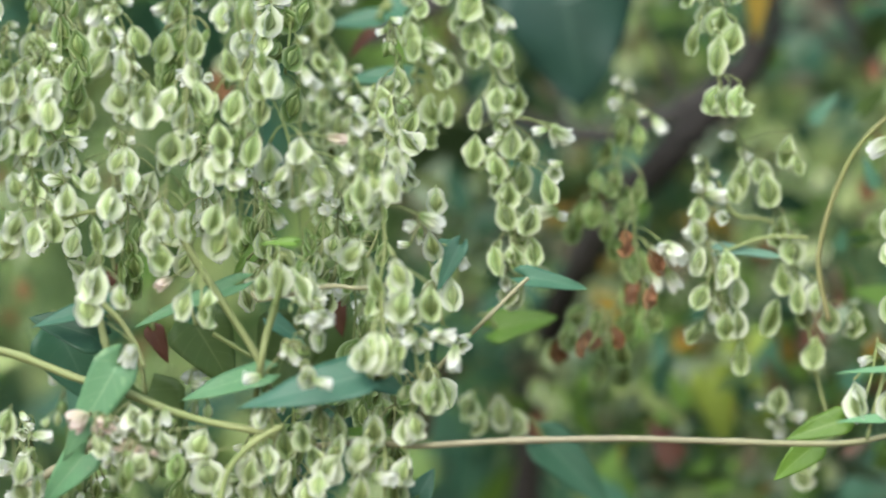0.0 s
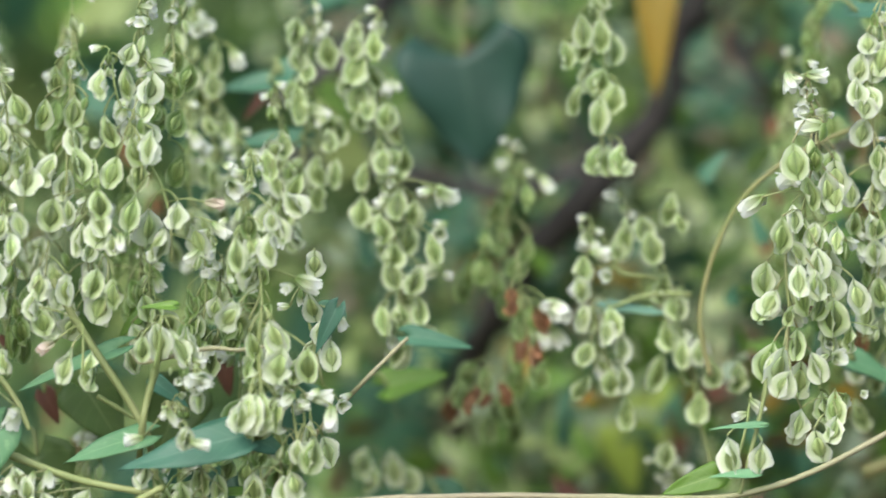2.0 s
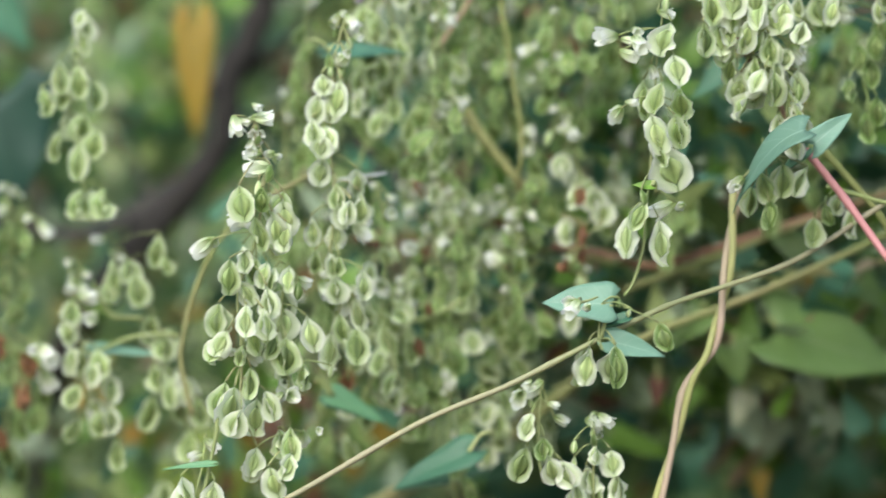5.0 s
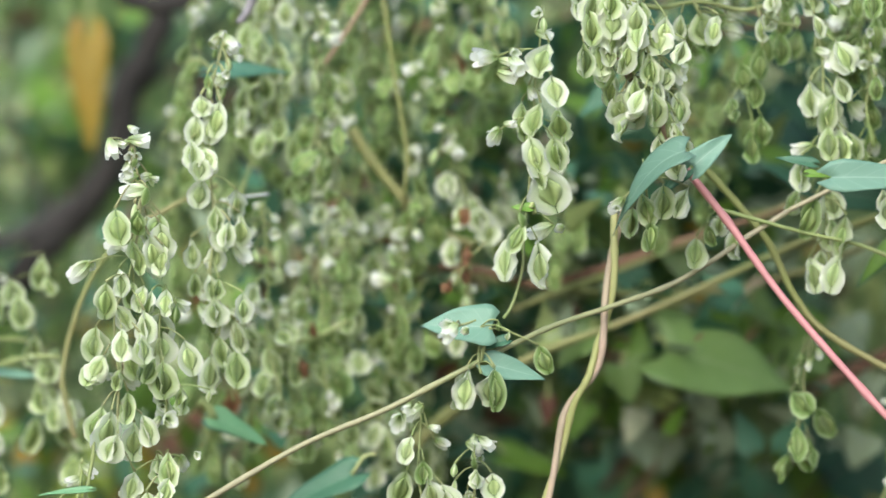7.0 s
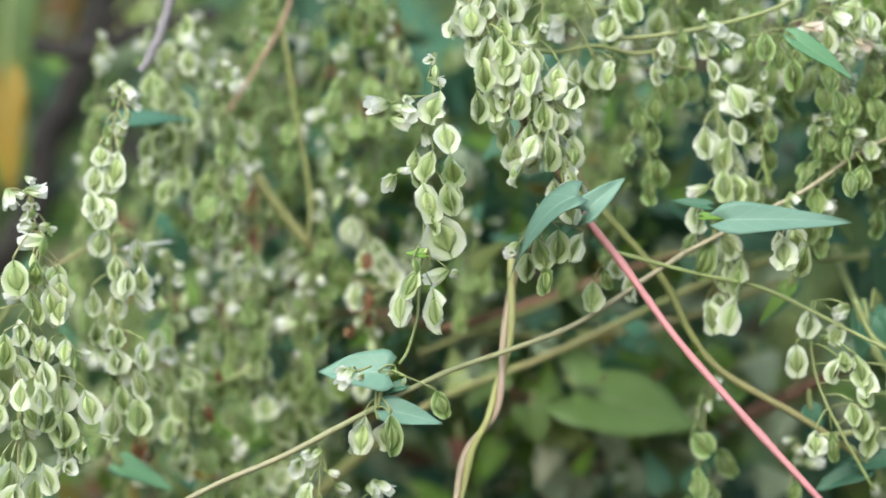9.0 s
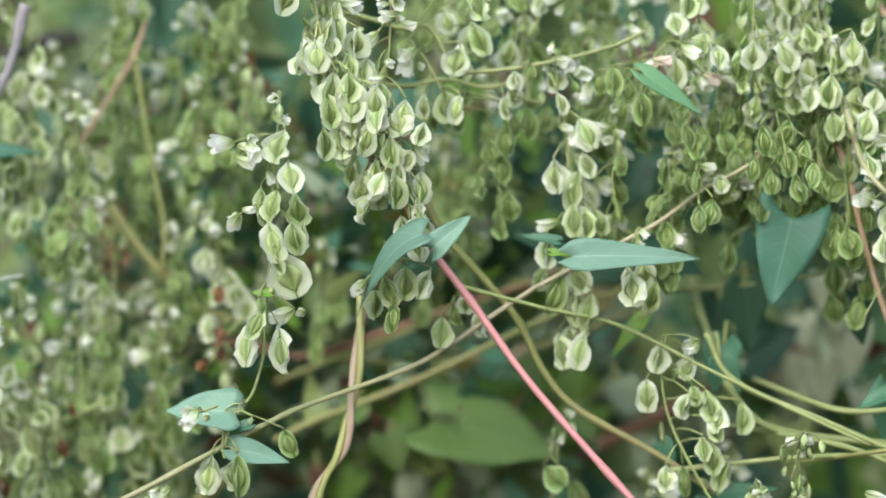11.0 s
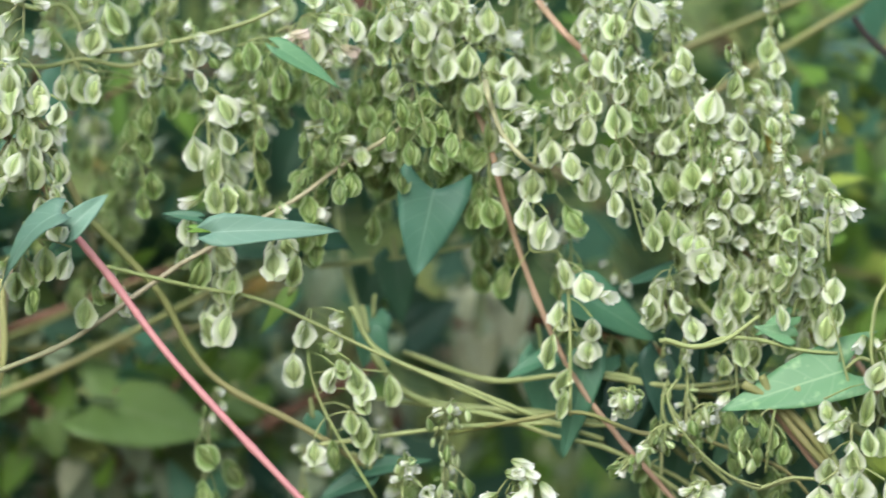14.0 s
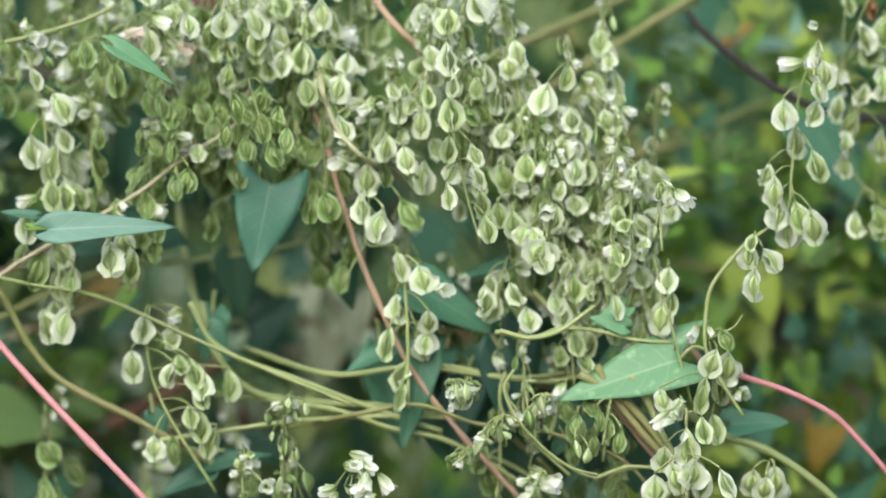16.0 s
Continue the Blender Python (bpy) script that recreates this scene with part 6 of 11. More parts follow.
spike([(-0.2933, 1.1200, 1.2650), (-0.2862, 1.1200, 1.2613), (-0.2800, 1.1200, 1.2556), (-0.2767, 1.1200, 1.2478)], 115,
      [(-0.2937, 1.2640, 0.7, "pink"), (-0.2872, 1.2613, 0.7, "flower"), (-0.2829, 1.2654, 0.7, "pale"), (-0.2810, 1.2566, 0.8, "pink"), (-0.2837, 1.2495, 0.9), (-0.2909, 1.2562, 0.8, "pale"), (-0.2774, 1.2518, 0.9), (-0.2751, 1.2578, 0.9), (-0.2880, 1.2582, 0.7, "flower"), (-0.2793, 1.2626, 0.8, "pale"), (-0.2839, 1.2545, 0.7)], tip=False)
spike([(-0.3148, 1.1250, 1.2660), (-0.3139, 1.1250, 1.2561), (-0.3108, 1.1250, 1.2433)], 116,
      [(-0.3146, 1.2620, 0.9), (-0.3154, 1.2560, 0.9), (-0.3101, 1.2503, 0.9, "pale"), (-0.3129, 1.2442, 1.0), (-0.3085, 1.2583, 0.6, "flower"), (-0.3060, 1.2465, 0.8)], tip=False)
spike([(-0.2481, 1.1240, 1.2687), (-0.2507, 1.1240, 1.2587), (-0.2511, 1.1240, 1.2448)], 117,
      [(-0.2534, 1.2526, 1.0), (-0.2475, 1.2549, 1.0), (-0.2480, 1.2677, 0.9), (-0.2437, 1.2590, 1.0), (-0.2512, 1.2478, 1.0), (-0.2642, 1.2502, 1.1, "pale"), (-0.2582, 1.2485, 0.9)], auto=4, tip=False)
spike([(-0.2342, 1.1240, 1.2693), (-0.2327, 1.1240, 1.2575), (-0.2322, 1.1240, 1.2456)], 118,
      [(-0.2350, 1.2653, 1.0), (-0.2300, 1.2635, 1.0), (-0.2366, 1.2553, 1.0), (-0.2316, 1.2535, 1.0), (-0.2278, 1.2586, 1.0), (-0.2333, 1.2485, 1.0), (-0.2414, 1.2512, 1.0), (-0.2388, 1.2612, 1.0)], auto=4, tip=False)
spike([(-0.2183, 1.1240, 1.2699), (-0.2168, 1.1240, 1.2581), (-0.2164, 1.1240, 1.2462)], 119,
      [(-0.2255, 1.2518, 1.0), (-0.2218, 1.2579, 1.0), (-0.2166, 1.2532, 1.0), (-0.2121, 1.2642, 0.9), (-0.2107, 1.2534, 1.0), (-0.2201, 1.2639, 1.0), (-0.2224, 1.2480, 1.0), (-0.2135, 1.2483, 1.0)], auto=4, tip=False)
spike([(-0.2112, 1.1200, 1.2920), (-0.2093, 1.1200, 1.2822), (-0.2073, 1.1200, 1.2704)], 120,
      [(-0.2060, 1.2878, 0.8, "flower"), (-0.2035, 1.2740, 1.0), (-0.2085, 1.2748, 0.7, "flower"), (-0.2124, 1.2732, 0.6)])
spike([(-0.2391, 1.1200, 1.2978), (-0.2369, 1.1200, 1.2930), (-0.2352, 1.1200, 1.2871)], 121,
      [(-0.2352, 1.2876, 0.8), (-0.2335, 1.2926, 0.7, "flower"), (-0.2380, 1.2939, 0.5)], tip=False)
spike([(-0.2104, 1.1400, 1.3184), (-0.2069, 1.1400, 1.3065), (-0.2033, 1.1400, 1.2925)], 122,
      [(-0.2066, 1.3246, 0.9), (-0.2081, 1.3125, 1.0), (-0.2039, 1.3066, 0.8), (-0.2016, 1.3006, 0.9), (-0.2066, 1.3004, 0.9), (-0.1985, 1.2862, 0.7, "flower"), (-0.2095, 1.2953, 0.9), (-0.2000, 1.3108, 0.6, "flower")])
spike([(-0.2073, 1.1500, 1.2863), (-0.2060, 1.1500, 1.2773)], 123,
      [(-0.2038, 1.2733, 1.1), (-0.2071, 1.2793, 0.8)], tip=False)
# ---- spikes behind the mass, many with shade in their wing colour ----
spike([(-0.3502, 1.1905, 1.3809), (-0.3489, 1.1905, 1.3634), (-0.3483, 1.1905, 1.3459), (-0.3463, 1.1905, 1.3285)], 124, auto=14, mix=0.8)
spike([(-0.3391, 1.1850, 1.3589), (-0.3367, 1.1850, 1.3454), (-0.3367, 1.1850, 1.3317), (-0.3312, 1.1850, 1.3183)], 125, auto=17, mix=0.8)
spike([(-0.3203, 1.2040, 1.3800), (-0.3193, 1.2040, 1.3670), (-0.3189, 1.2040, 1.3540), (-0.3170, 1.2040, 1.3411)], 126, auto=20)
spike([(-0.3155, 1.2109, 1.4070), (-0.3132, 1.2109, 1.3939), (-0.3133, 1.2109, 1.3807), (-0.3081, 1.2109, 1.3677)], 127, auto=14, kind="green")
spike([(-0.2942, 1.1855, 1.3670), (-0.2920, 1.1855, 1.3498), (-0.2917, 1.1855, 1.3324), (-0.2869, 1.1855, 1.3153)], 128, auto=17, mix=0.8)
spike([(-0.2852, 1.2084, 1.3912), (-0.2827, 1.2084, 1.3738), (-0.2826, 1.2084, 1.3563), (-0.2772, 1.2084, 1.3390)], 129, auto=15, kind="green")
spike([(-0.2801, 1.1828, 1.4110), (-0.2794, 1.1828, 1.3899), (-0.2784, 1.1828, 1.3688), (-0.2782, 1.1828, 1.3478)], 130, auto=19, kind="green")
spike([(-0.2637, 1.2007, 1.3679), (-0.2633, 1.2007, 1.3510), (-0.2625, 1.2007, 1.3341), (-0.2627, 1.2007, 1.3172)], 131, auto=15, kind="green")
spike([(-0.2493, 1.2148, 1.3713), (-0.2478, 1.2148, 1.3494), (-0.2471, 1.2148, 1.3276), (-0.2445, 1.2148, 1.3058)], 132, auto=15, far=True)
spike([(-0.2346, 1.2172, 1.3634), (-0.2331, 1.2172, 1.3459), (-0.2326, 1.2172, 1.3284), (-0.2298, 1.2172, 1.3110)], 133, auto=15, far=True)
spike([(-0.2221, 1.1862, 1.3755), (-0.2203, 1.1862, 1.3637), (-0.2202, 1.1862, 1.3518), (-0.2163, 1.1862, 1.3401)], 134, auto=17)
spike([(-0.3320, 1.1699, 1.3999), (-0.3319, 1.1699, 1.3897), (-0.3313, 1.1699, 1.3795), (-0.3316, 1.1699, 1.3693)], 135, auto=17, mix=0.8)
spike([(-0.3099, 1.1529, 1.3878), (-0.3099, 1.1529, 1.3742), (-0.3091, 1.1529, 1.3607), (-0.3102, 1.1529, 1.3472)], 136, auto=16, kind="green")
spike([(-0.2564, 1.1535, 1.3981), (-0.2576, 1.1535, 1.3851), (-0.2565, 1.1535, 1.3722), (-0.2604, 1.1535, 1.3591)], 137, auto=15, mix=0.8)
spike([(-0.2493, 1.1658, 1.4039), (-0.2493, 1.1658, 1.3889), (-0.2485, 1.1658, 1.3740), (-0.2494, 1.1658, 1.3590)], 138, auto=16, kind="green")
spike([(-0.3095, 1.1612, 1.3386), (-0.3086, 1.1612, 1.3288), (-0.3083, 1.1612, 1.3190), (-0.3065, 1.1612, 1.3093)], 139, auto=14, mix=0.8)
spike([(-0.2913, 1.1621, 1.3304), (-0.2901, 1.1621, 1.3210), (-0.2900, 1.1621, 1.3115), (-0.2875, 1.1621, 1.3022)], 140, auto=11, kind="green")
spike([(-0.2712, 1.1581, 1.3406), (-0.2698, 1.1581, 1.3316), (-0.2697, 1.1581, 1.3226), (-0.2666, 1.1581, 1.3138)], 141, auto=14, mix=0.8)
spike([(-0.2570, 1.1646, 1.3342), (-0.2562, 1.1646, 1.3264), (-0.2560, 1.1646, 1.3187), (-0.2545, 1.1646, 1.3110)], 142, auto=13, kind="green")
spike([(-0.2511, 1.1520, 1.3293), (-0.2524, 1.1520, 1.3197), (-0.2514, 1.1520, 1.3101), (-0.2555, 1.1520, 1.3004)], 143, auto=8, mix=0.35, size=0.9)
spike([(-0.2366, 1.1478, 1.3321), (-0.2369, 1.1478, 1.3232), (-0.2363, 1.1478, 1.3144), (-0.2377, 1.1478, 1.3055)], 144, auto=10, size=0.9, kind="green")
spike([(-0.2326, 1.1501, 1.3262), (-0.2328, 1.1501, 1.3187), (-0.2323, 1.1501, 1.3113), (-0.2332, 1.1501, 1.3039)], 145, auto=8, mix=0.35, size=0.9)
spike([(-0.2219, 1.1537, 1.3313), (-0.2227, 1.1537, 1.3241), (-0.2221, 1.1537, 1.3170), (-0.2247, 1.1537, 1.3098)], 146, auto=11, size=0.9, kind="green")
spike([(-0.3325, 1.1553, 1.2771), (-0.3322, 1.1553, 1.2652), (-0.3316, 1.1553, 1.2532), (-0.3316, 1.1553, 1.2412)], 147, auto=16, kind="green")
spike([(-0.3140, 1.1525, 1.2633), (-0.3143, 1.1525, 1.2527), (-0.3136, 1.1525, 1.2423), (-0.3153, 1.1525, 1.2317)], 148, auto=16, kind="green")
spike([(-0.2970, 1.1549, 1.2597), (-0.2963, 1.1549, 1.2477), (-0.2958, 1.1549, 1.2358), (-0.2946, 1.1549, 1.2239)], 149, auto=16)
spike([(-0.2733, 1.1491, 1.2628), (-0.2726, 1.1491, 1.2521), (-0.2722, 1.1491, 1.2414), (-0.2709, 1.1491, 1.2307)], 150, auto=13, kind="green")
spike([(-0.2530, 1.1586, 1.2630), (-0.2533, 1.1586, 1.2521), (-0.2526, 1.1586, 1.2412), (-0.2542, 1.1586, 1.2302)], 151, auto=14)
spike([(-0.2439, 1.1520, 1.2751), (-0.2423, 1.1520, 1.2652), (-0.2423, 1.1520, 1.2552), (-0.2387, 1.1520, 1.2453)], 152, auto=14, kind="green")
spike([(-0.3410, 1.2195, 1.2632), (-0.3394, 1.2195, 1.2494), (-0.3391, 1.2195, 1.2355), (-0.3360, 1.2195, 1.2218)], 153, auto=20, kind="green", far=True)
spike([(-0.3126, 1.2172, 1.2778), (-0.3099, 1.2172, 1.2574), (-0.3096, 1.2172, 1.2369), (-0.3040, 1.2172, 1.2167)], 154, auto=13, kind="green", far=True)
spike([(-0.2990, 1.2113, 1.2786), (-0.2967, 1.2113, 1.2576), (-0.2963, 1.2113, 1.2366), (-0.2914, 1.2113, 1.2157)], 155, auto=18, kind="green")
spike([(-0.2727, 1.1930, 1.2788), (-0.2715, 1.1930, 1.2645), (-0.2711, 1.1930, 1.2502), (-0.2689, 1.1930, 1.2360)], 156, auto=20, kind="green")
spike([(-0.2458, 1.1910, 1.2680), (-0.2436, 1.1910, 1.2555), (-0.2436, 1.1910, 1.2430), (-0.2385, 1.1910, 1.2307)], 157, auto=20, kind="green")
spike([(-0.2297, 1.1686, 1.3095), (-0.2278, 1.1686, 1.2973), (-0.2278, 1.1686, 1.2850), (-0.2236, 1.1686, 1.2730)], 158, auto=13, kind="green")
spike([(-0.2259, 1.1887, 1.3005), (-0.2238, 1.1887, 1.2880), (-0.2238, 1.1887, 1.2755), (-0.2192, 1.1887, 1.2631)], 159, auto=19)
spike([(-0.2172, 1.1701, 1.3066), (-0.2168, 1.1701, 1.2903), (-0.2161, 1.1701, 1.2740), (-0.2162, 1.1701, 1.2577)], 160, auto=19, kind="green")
# ---- second-row spikes ----
spike([(-0.2129, 1.2150, 1.4015), (-0.2147, 1.2150, 1.3872), (-0.2152, 1.2150, 1.3675), (-0.2156, 1.2150, 1.3434)], 161,
      [(-0.2181, 1.3932, 1.0), (-0.2169, 1.3877, 1.0), (-0.2103, 1.3879, 1.1), (-0.2166, 1.3773, 1.1), (-0.2145, 1.3817, 0.8), (-0.2064, 1.3655, 1.1), (-0.2175, 1.3707, 1.0), (-0.2120, 1.3698, 1.0), (-0.2159, 1.3533, 1.0), (-0.2203, 1.3531, 1.0), (-0.2061, 1.3535, 1.0), (-0.2115, 1.3534, 1.0), (-0.2102, 1.3457, 1.0), (-0.2096, 1.3622, 1.0)], auto=14, mix=0.1, far=True)
spike([(-0.1953, 1.2150, 1.3997), (-0.1982, 1.2150, 1.3876), (-0.1944, 1.2150, 1.3658), (-0.1893, 1.2150, 1.3419)], 162,
      [(-0.2015, 1.3886, 1.0), (-0.1961, 1.3898, 1.0), (-0.1986, 1.3821, 1.1), (-0.1990, 1.3744, 1.1), (-0.1912, 1.3692, 1.0), (-0.1900, 1.3659, 1.0), (-0.1942, 1.3593, 1.0), (-0.1865, 1.3573, 1.0), (-0.1973, 1.3526, 1.0), (-0.1907, 1.3506, 1.0), (-0.1873, 1.3463, 1.0), (-0.1828, 1.3420, 1.0), (-0.1904, 1.3801, 0.7, "flower"), (-0.1764, 1.3488, 0.9, "flower"), (-0.2029, 1.3787, 1.0), (-0.2017, 1.3941, 0.8)], auto=14, mix=0.1, far=True)
spike([(-0.2496, 1.2300, 1.4020), (-0.2492, 1.2300, 1.3864), (-0.2430, 1.2300, 1.3655), (-0.2435, 1.2300, 1.3433)], 163,
      [(-0.2537, 1.3896, 1.0), (-0.2483, 1.3953, 0.8, "flower"), (-0.2513, 1.3819, 1.0), (-0.2425, 1.3866, 1.0), (-0.2381, 1.3883, 0.8, "flower"), (-0.2545, 1.3785, 1.0), (-0.2434, 1.3777, 1.0), (-0.2453, 1.3665, 0.8), (-0.2386, 1.3667, 0.8), (-0.2415, 1.3522, 1.0), (-0.2505, 1.3542, 1.0)], auto=16, mix=0.1, far=True)
spike([(-0.1901, 1.2050, 1.3528), (-0.1884, 1.2050, 1.3369), (-0.1856, 1.2050, 1.3210), (-0.1851, 1.2050, 1.3066)], 164,
      [(-0.1871, 1.3444, 1.0), (-0.1841, 1.3349, 1.0), (-0.1927, 1.3367, 1.0), (-0.1786, 1.3319, 1.0), (-0.1881, 1.3294, 1.0), (-0.1760, 1.3470, 0.9, "flower"), (-0.1750, 1.3363, 0.9, "flower"), (-0.1740, 1.3246, 0.9, "flower"), (-0.1900, 1.3240, 1.0), (-0.1856, 1.3210, 1.0), (-0.1803, 1.3223, 1.0), (-0.1863, 1.3119, 1.0), (-0.1916, 1.3106, 1.0), (-0.1811, 1.3142, 1.0)], auto=12, mix=0.1, far=True)
spike([(-0.1562, 1.2450, 1.3654), (-0.1562, 1.2450, 1.3521), (-0.1565, 1.2450, 1.3322), (-0.1526, 1.2450, 1.3153), (-0.1564, 1.2450, 1.2998), (-0.1580, 1.2450, 1.2854)], 165,
      [(-0.1587, 1.3608, 0.8), (-0.1531, 1.3566, 0.9), (-0.1475, 1.3547, 0.7, "flower"), (-0.1562, 1.3510, 1.0), (-0.1603, 1.3453, 1.0), (-0.1517, 1.3490, 1.0), (-0.1633, 1.3353, 1.0), (-0.1578, 1.3366, 1.0), (-0.1673, 1.3263, 1.0), (-0.1705, 1.3229, 1.0), (-0.1500, 1.3336, 1.0), (-0.1595, 1.3233, 1.0), (-0.1629, 1.3276, 1.0), (-0.1520, 1.3280, 1.0), (-0.1535, 1.3109, 1.0), (-0.1475, 1.2979, 1.0), (-0.1542, 1.3020, 1.0), (-0.1503, 1.3143, 0.9, "brown"), (-0.1505, 1.3055, 0.9, "brown"), (-0.1615, 1.2907, 0.9, "brown"), (-0.1713, 1.2870, 0.9, "brown"), (-0.1692, 1.2915, 1.0), (-0.1650, 1.2961, 1.0), (-0.1569, 1.2865, 1.0), (-0.1460, 1.3167, 0.8, "flower"), (-0.1458, 1.3101, 0.8, "flower")], auto=16, kind="green", far=True)
spike([(-0.1313, 1.2100, 1.4193), (-0.1325, 1.2100, 1.4018), (-0.1343, 1.2100, 1.3855), (-0.1311, 1.2100, 1.3692), (-0.1269, 1.2100, 1.3541)], 166,
      [(-0.1305, 1.4106, 0.9, "pale"), (-0.1321, 1.4062, 0.9, "pale"), (-0.1341, 1.4007, 1.1), (-0.1372, 1.3952, 1.1), (-0.1318, 1.3942, 1.1), (-0.1419, 1.3880, 1.0), (-0.1354, 1.3898, 1.1), (-0.1279, 1.3911, 1.0), (-0.1347, 1.3822, 1.1), (-0.1298, 1.3801, 1.1), (-0.1362, 1.3756, 1.15), (-0.1306, 1.3714, 1.15), (-0.1259, 1.3759, 1.1), (-0.1271, 1.3584, 1.15), (-0.1303, 1.3584, 1.1), (-0.1243, 1.3585, 1.15), (-0.1306, 1.4128, 0.7, "pale")], mix=0.4, tip=False, far=True)
spike([(-0.1322, 1.2150, 1.3417), (-0.1333, 1.2150, 1.3277), (-0.1308, 1.2150, 1.3176), (-0.1282, 1.2150, 1.3069), (-0.1239, 1.2150, 1.2932)], 167,
      [(-0.1326, 1.3374, 0.7), (-0.1344, 1.3276, 1.0), (-0.1268, 1.3247, 0.7, "flower"), (-0.1331, 1.3234, 0.9, "flower"), (-0.1363, 1.3211, 1.0), (-0.1307, 1.3154, 1.1), (-0.1263, 1.3124, 1.1), (-0.1317, 1.3132, 1.0), (-0.1313, 1.3025, 1.0), (-0.1279, 1.2994, 1.0), (-0.1225, 1.2964, 1.1), (-0.1256, 1.2952, 1.0)], auto=9, far=True)
spike([(-0.1244, 1.2200, 1.3520), (-0.1209, 1.2200, 1.3456), (-0.1150, 1.2200, 1.3329), (-0.1093, 1.2200, 1.3245), (-0.1056, 1.2200, 1.3122), (-0.1018, 1.2200, 1.2973)], 168,
      [(-0.1216, 1.3370, 1.1), (-0.1162, 1.3350, 1.1), (-0.1237, 1.3347, 1.0), (-0.1185, 1.3392, 1.0), (-0.1090, 1.3461, 1.1), (-0.1078, 1.3418, 0.8), (-0.1103, 1.3234, 1.0), (-0.1077, 1.3100, 1.0), (-0.1105, 1.2991, 1.15), (-0.1053, 1.3047, 1.0), (-0.0999, 1.3049, 1.0), (-0.0976, 1.2996, 1.0), (-0.1080, 1.3175, 1.0), (-0.0889, 1.2978, 1.1)], auto=10, tip=False, far=True)
spike([(-0.1905, 1.2500, 1.2719), (-0.1913, 1.2500, 1.2631)], 169,
      [(-0.1960, 1.2695, 1.15), (-0.1893, 1.2687, 1.15), (-0.1847, 1.2650, 1.1), (-0.1924, 1.2641, 1.0)], tip=False, far=True)
spike([(-0.1085, 1.2400, 1.2775), (-0.1082, 1.2400, 1.2688)], 170,
      [(-0.1084, 1.2753, 0.9), (-0.0990, 1.2582, 1.1), (-0.1021, 1.2537, 1.0)], auto=3, tip=False, far=True)
v = vine([(-0.1289, 1.2220, 1.3373), (-0.1237, 1.2220, 1.3278), (-0.1124, 1.2220, 1.3251), (-0.1037, 1.2220, 1.3062), (-0.0998, 1.2220, 1.2871), (-0.0943, 1.2220, 1.2681)], 0.00066, VINE_GREEN, "thin green stem of the second row")
# ---- upright spikes of the middle ----
spike([(-0.0760, 1.1400, 1.3781), (-0.0752, 1.1400, 1.3699), (-0.0730, 1.1400, 1.3658), (-0.0739, 1.1400, 1.3555), (-0.0763, 1.1400, 1.3431), (-0.0802, 1.1400, 1.3312), (-0.0790, 1.1400, 1.3158), (-0.0797, 1.1400, 1.2983)], 171,
      [(-0.0815, 1.3785, 0.7, "flower"), (-0.0763, 1.3781, 0.7, "flower"), (-0.0715, 1.3678, 0.5, "young"), (-0.0709, 1.3642, 0.9, "flower"), (-0.0796, 1.3554, 1.1), (-0.0682, 1.3519, 1.1), (-0.0734, 1.3565, 0.8, "green"), (-0.0758, 1.3472, 1.12), (-0.0712, 1.3462, 1.1), (-0.0671, 1.3463, 1.0), (-0.0871, 1.3445, 0.9, "flower"), (-0.0818, 1.3353, 1.15), (-0.0752, 1.3374, 0.8), (-0.0853, 1.3239, 1.1), (-0.0775, 1.3230, 1.1), (-0.0729, 1.3220, 1.1), (-0.0836, 1.3147, 1.1), (-0.0829, 1.3019, 1.2), (-0.0803, 1.3004, 1.25), (-0.0751, 1.2974, 1.2), (-0.0779, 1.3143, 0.7), (-0.0749, 1.2851, 1.0)], auto=20, mix=0.6, red=True)
spike([(-0.0527, 1.1650, 1.4098), (-0.0545, 1.1650, 1.4026), (-0.0561, 1.1650, 1.3952), (-0.0567, 1.1650, 1.3826), (-0.0562, 1.1650, 1.3689), (-0.0552, 1.1650, 1.3578), (-0.0563, 1.1650, 1.3421), (-0.0522, 1.1650, 1.3336)], 172,
      [(-0.0524, 1.4089, 0.7, "flower"), (-0.0521, 1.3973, 0.7, "flower"), (-0.0570, 1.3965, 0.55, "green"), (-0.0535, 1.3863, 1.1), (-0.0599, 1.3837, 0.9, "pale"), (-0.0588, 1.3900, 0.7), (-0.0615, 1.3763, 1.0), (-0.0594, 1.3721, 0.9, "pale"), (-0.0567, 1.3931, 0.5, "young"), (-0.0547, 1.3594, 0.8), (-0.0484, 1.3562, 1.0, "pale"), (-0.0505, 1.3546, 0.8), (-0.0606, 1.3405, 0.8), (-0.0547, 1.3484, 0.9, "pale"), (-0.0595, 1.3347, 0.7, "flower"), (-0.0501, 1.3315, 0.9, "flower"), (-0.0569, 1.3284, 0.9, "green"), (-0.0538, 1.3221, 1.0), (-0.0564, 1.3163, 1.15), (-0.0491, 1.3178, 1.15), (-0.0469, 1.3346, 0.9, "pale"), (-0.0537, 1.3394, 0.7)], auto=18, mix=0.6, red=True)
spike([(-0.0675, 1.1450, 1.3398), (-0.0686, 1.1450, 1.3263), (-0.0666, 1.1450, 1.3098)], 173,
      [(-0.0702, 1.3346, 0.9), (-0.0665, 1.3356, 0.8), (-0.0681, 1.3279, 1.12), (-0.0723, 1.3222, 0.9), (-0.0619, 1.3206, 1.05), (-0.0671, 1.3145, 1.1), (-0.0547, 1.3097, 0.5), (-0.0666, 1.3026, 0.8, "flower")], auto=8, mix=0.4, tip=False)
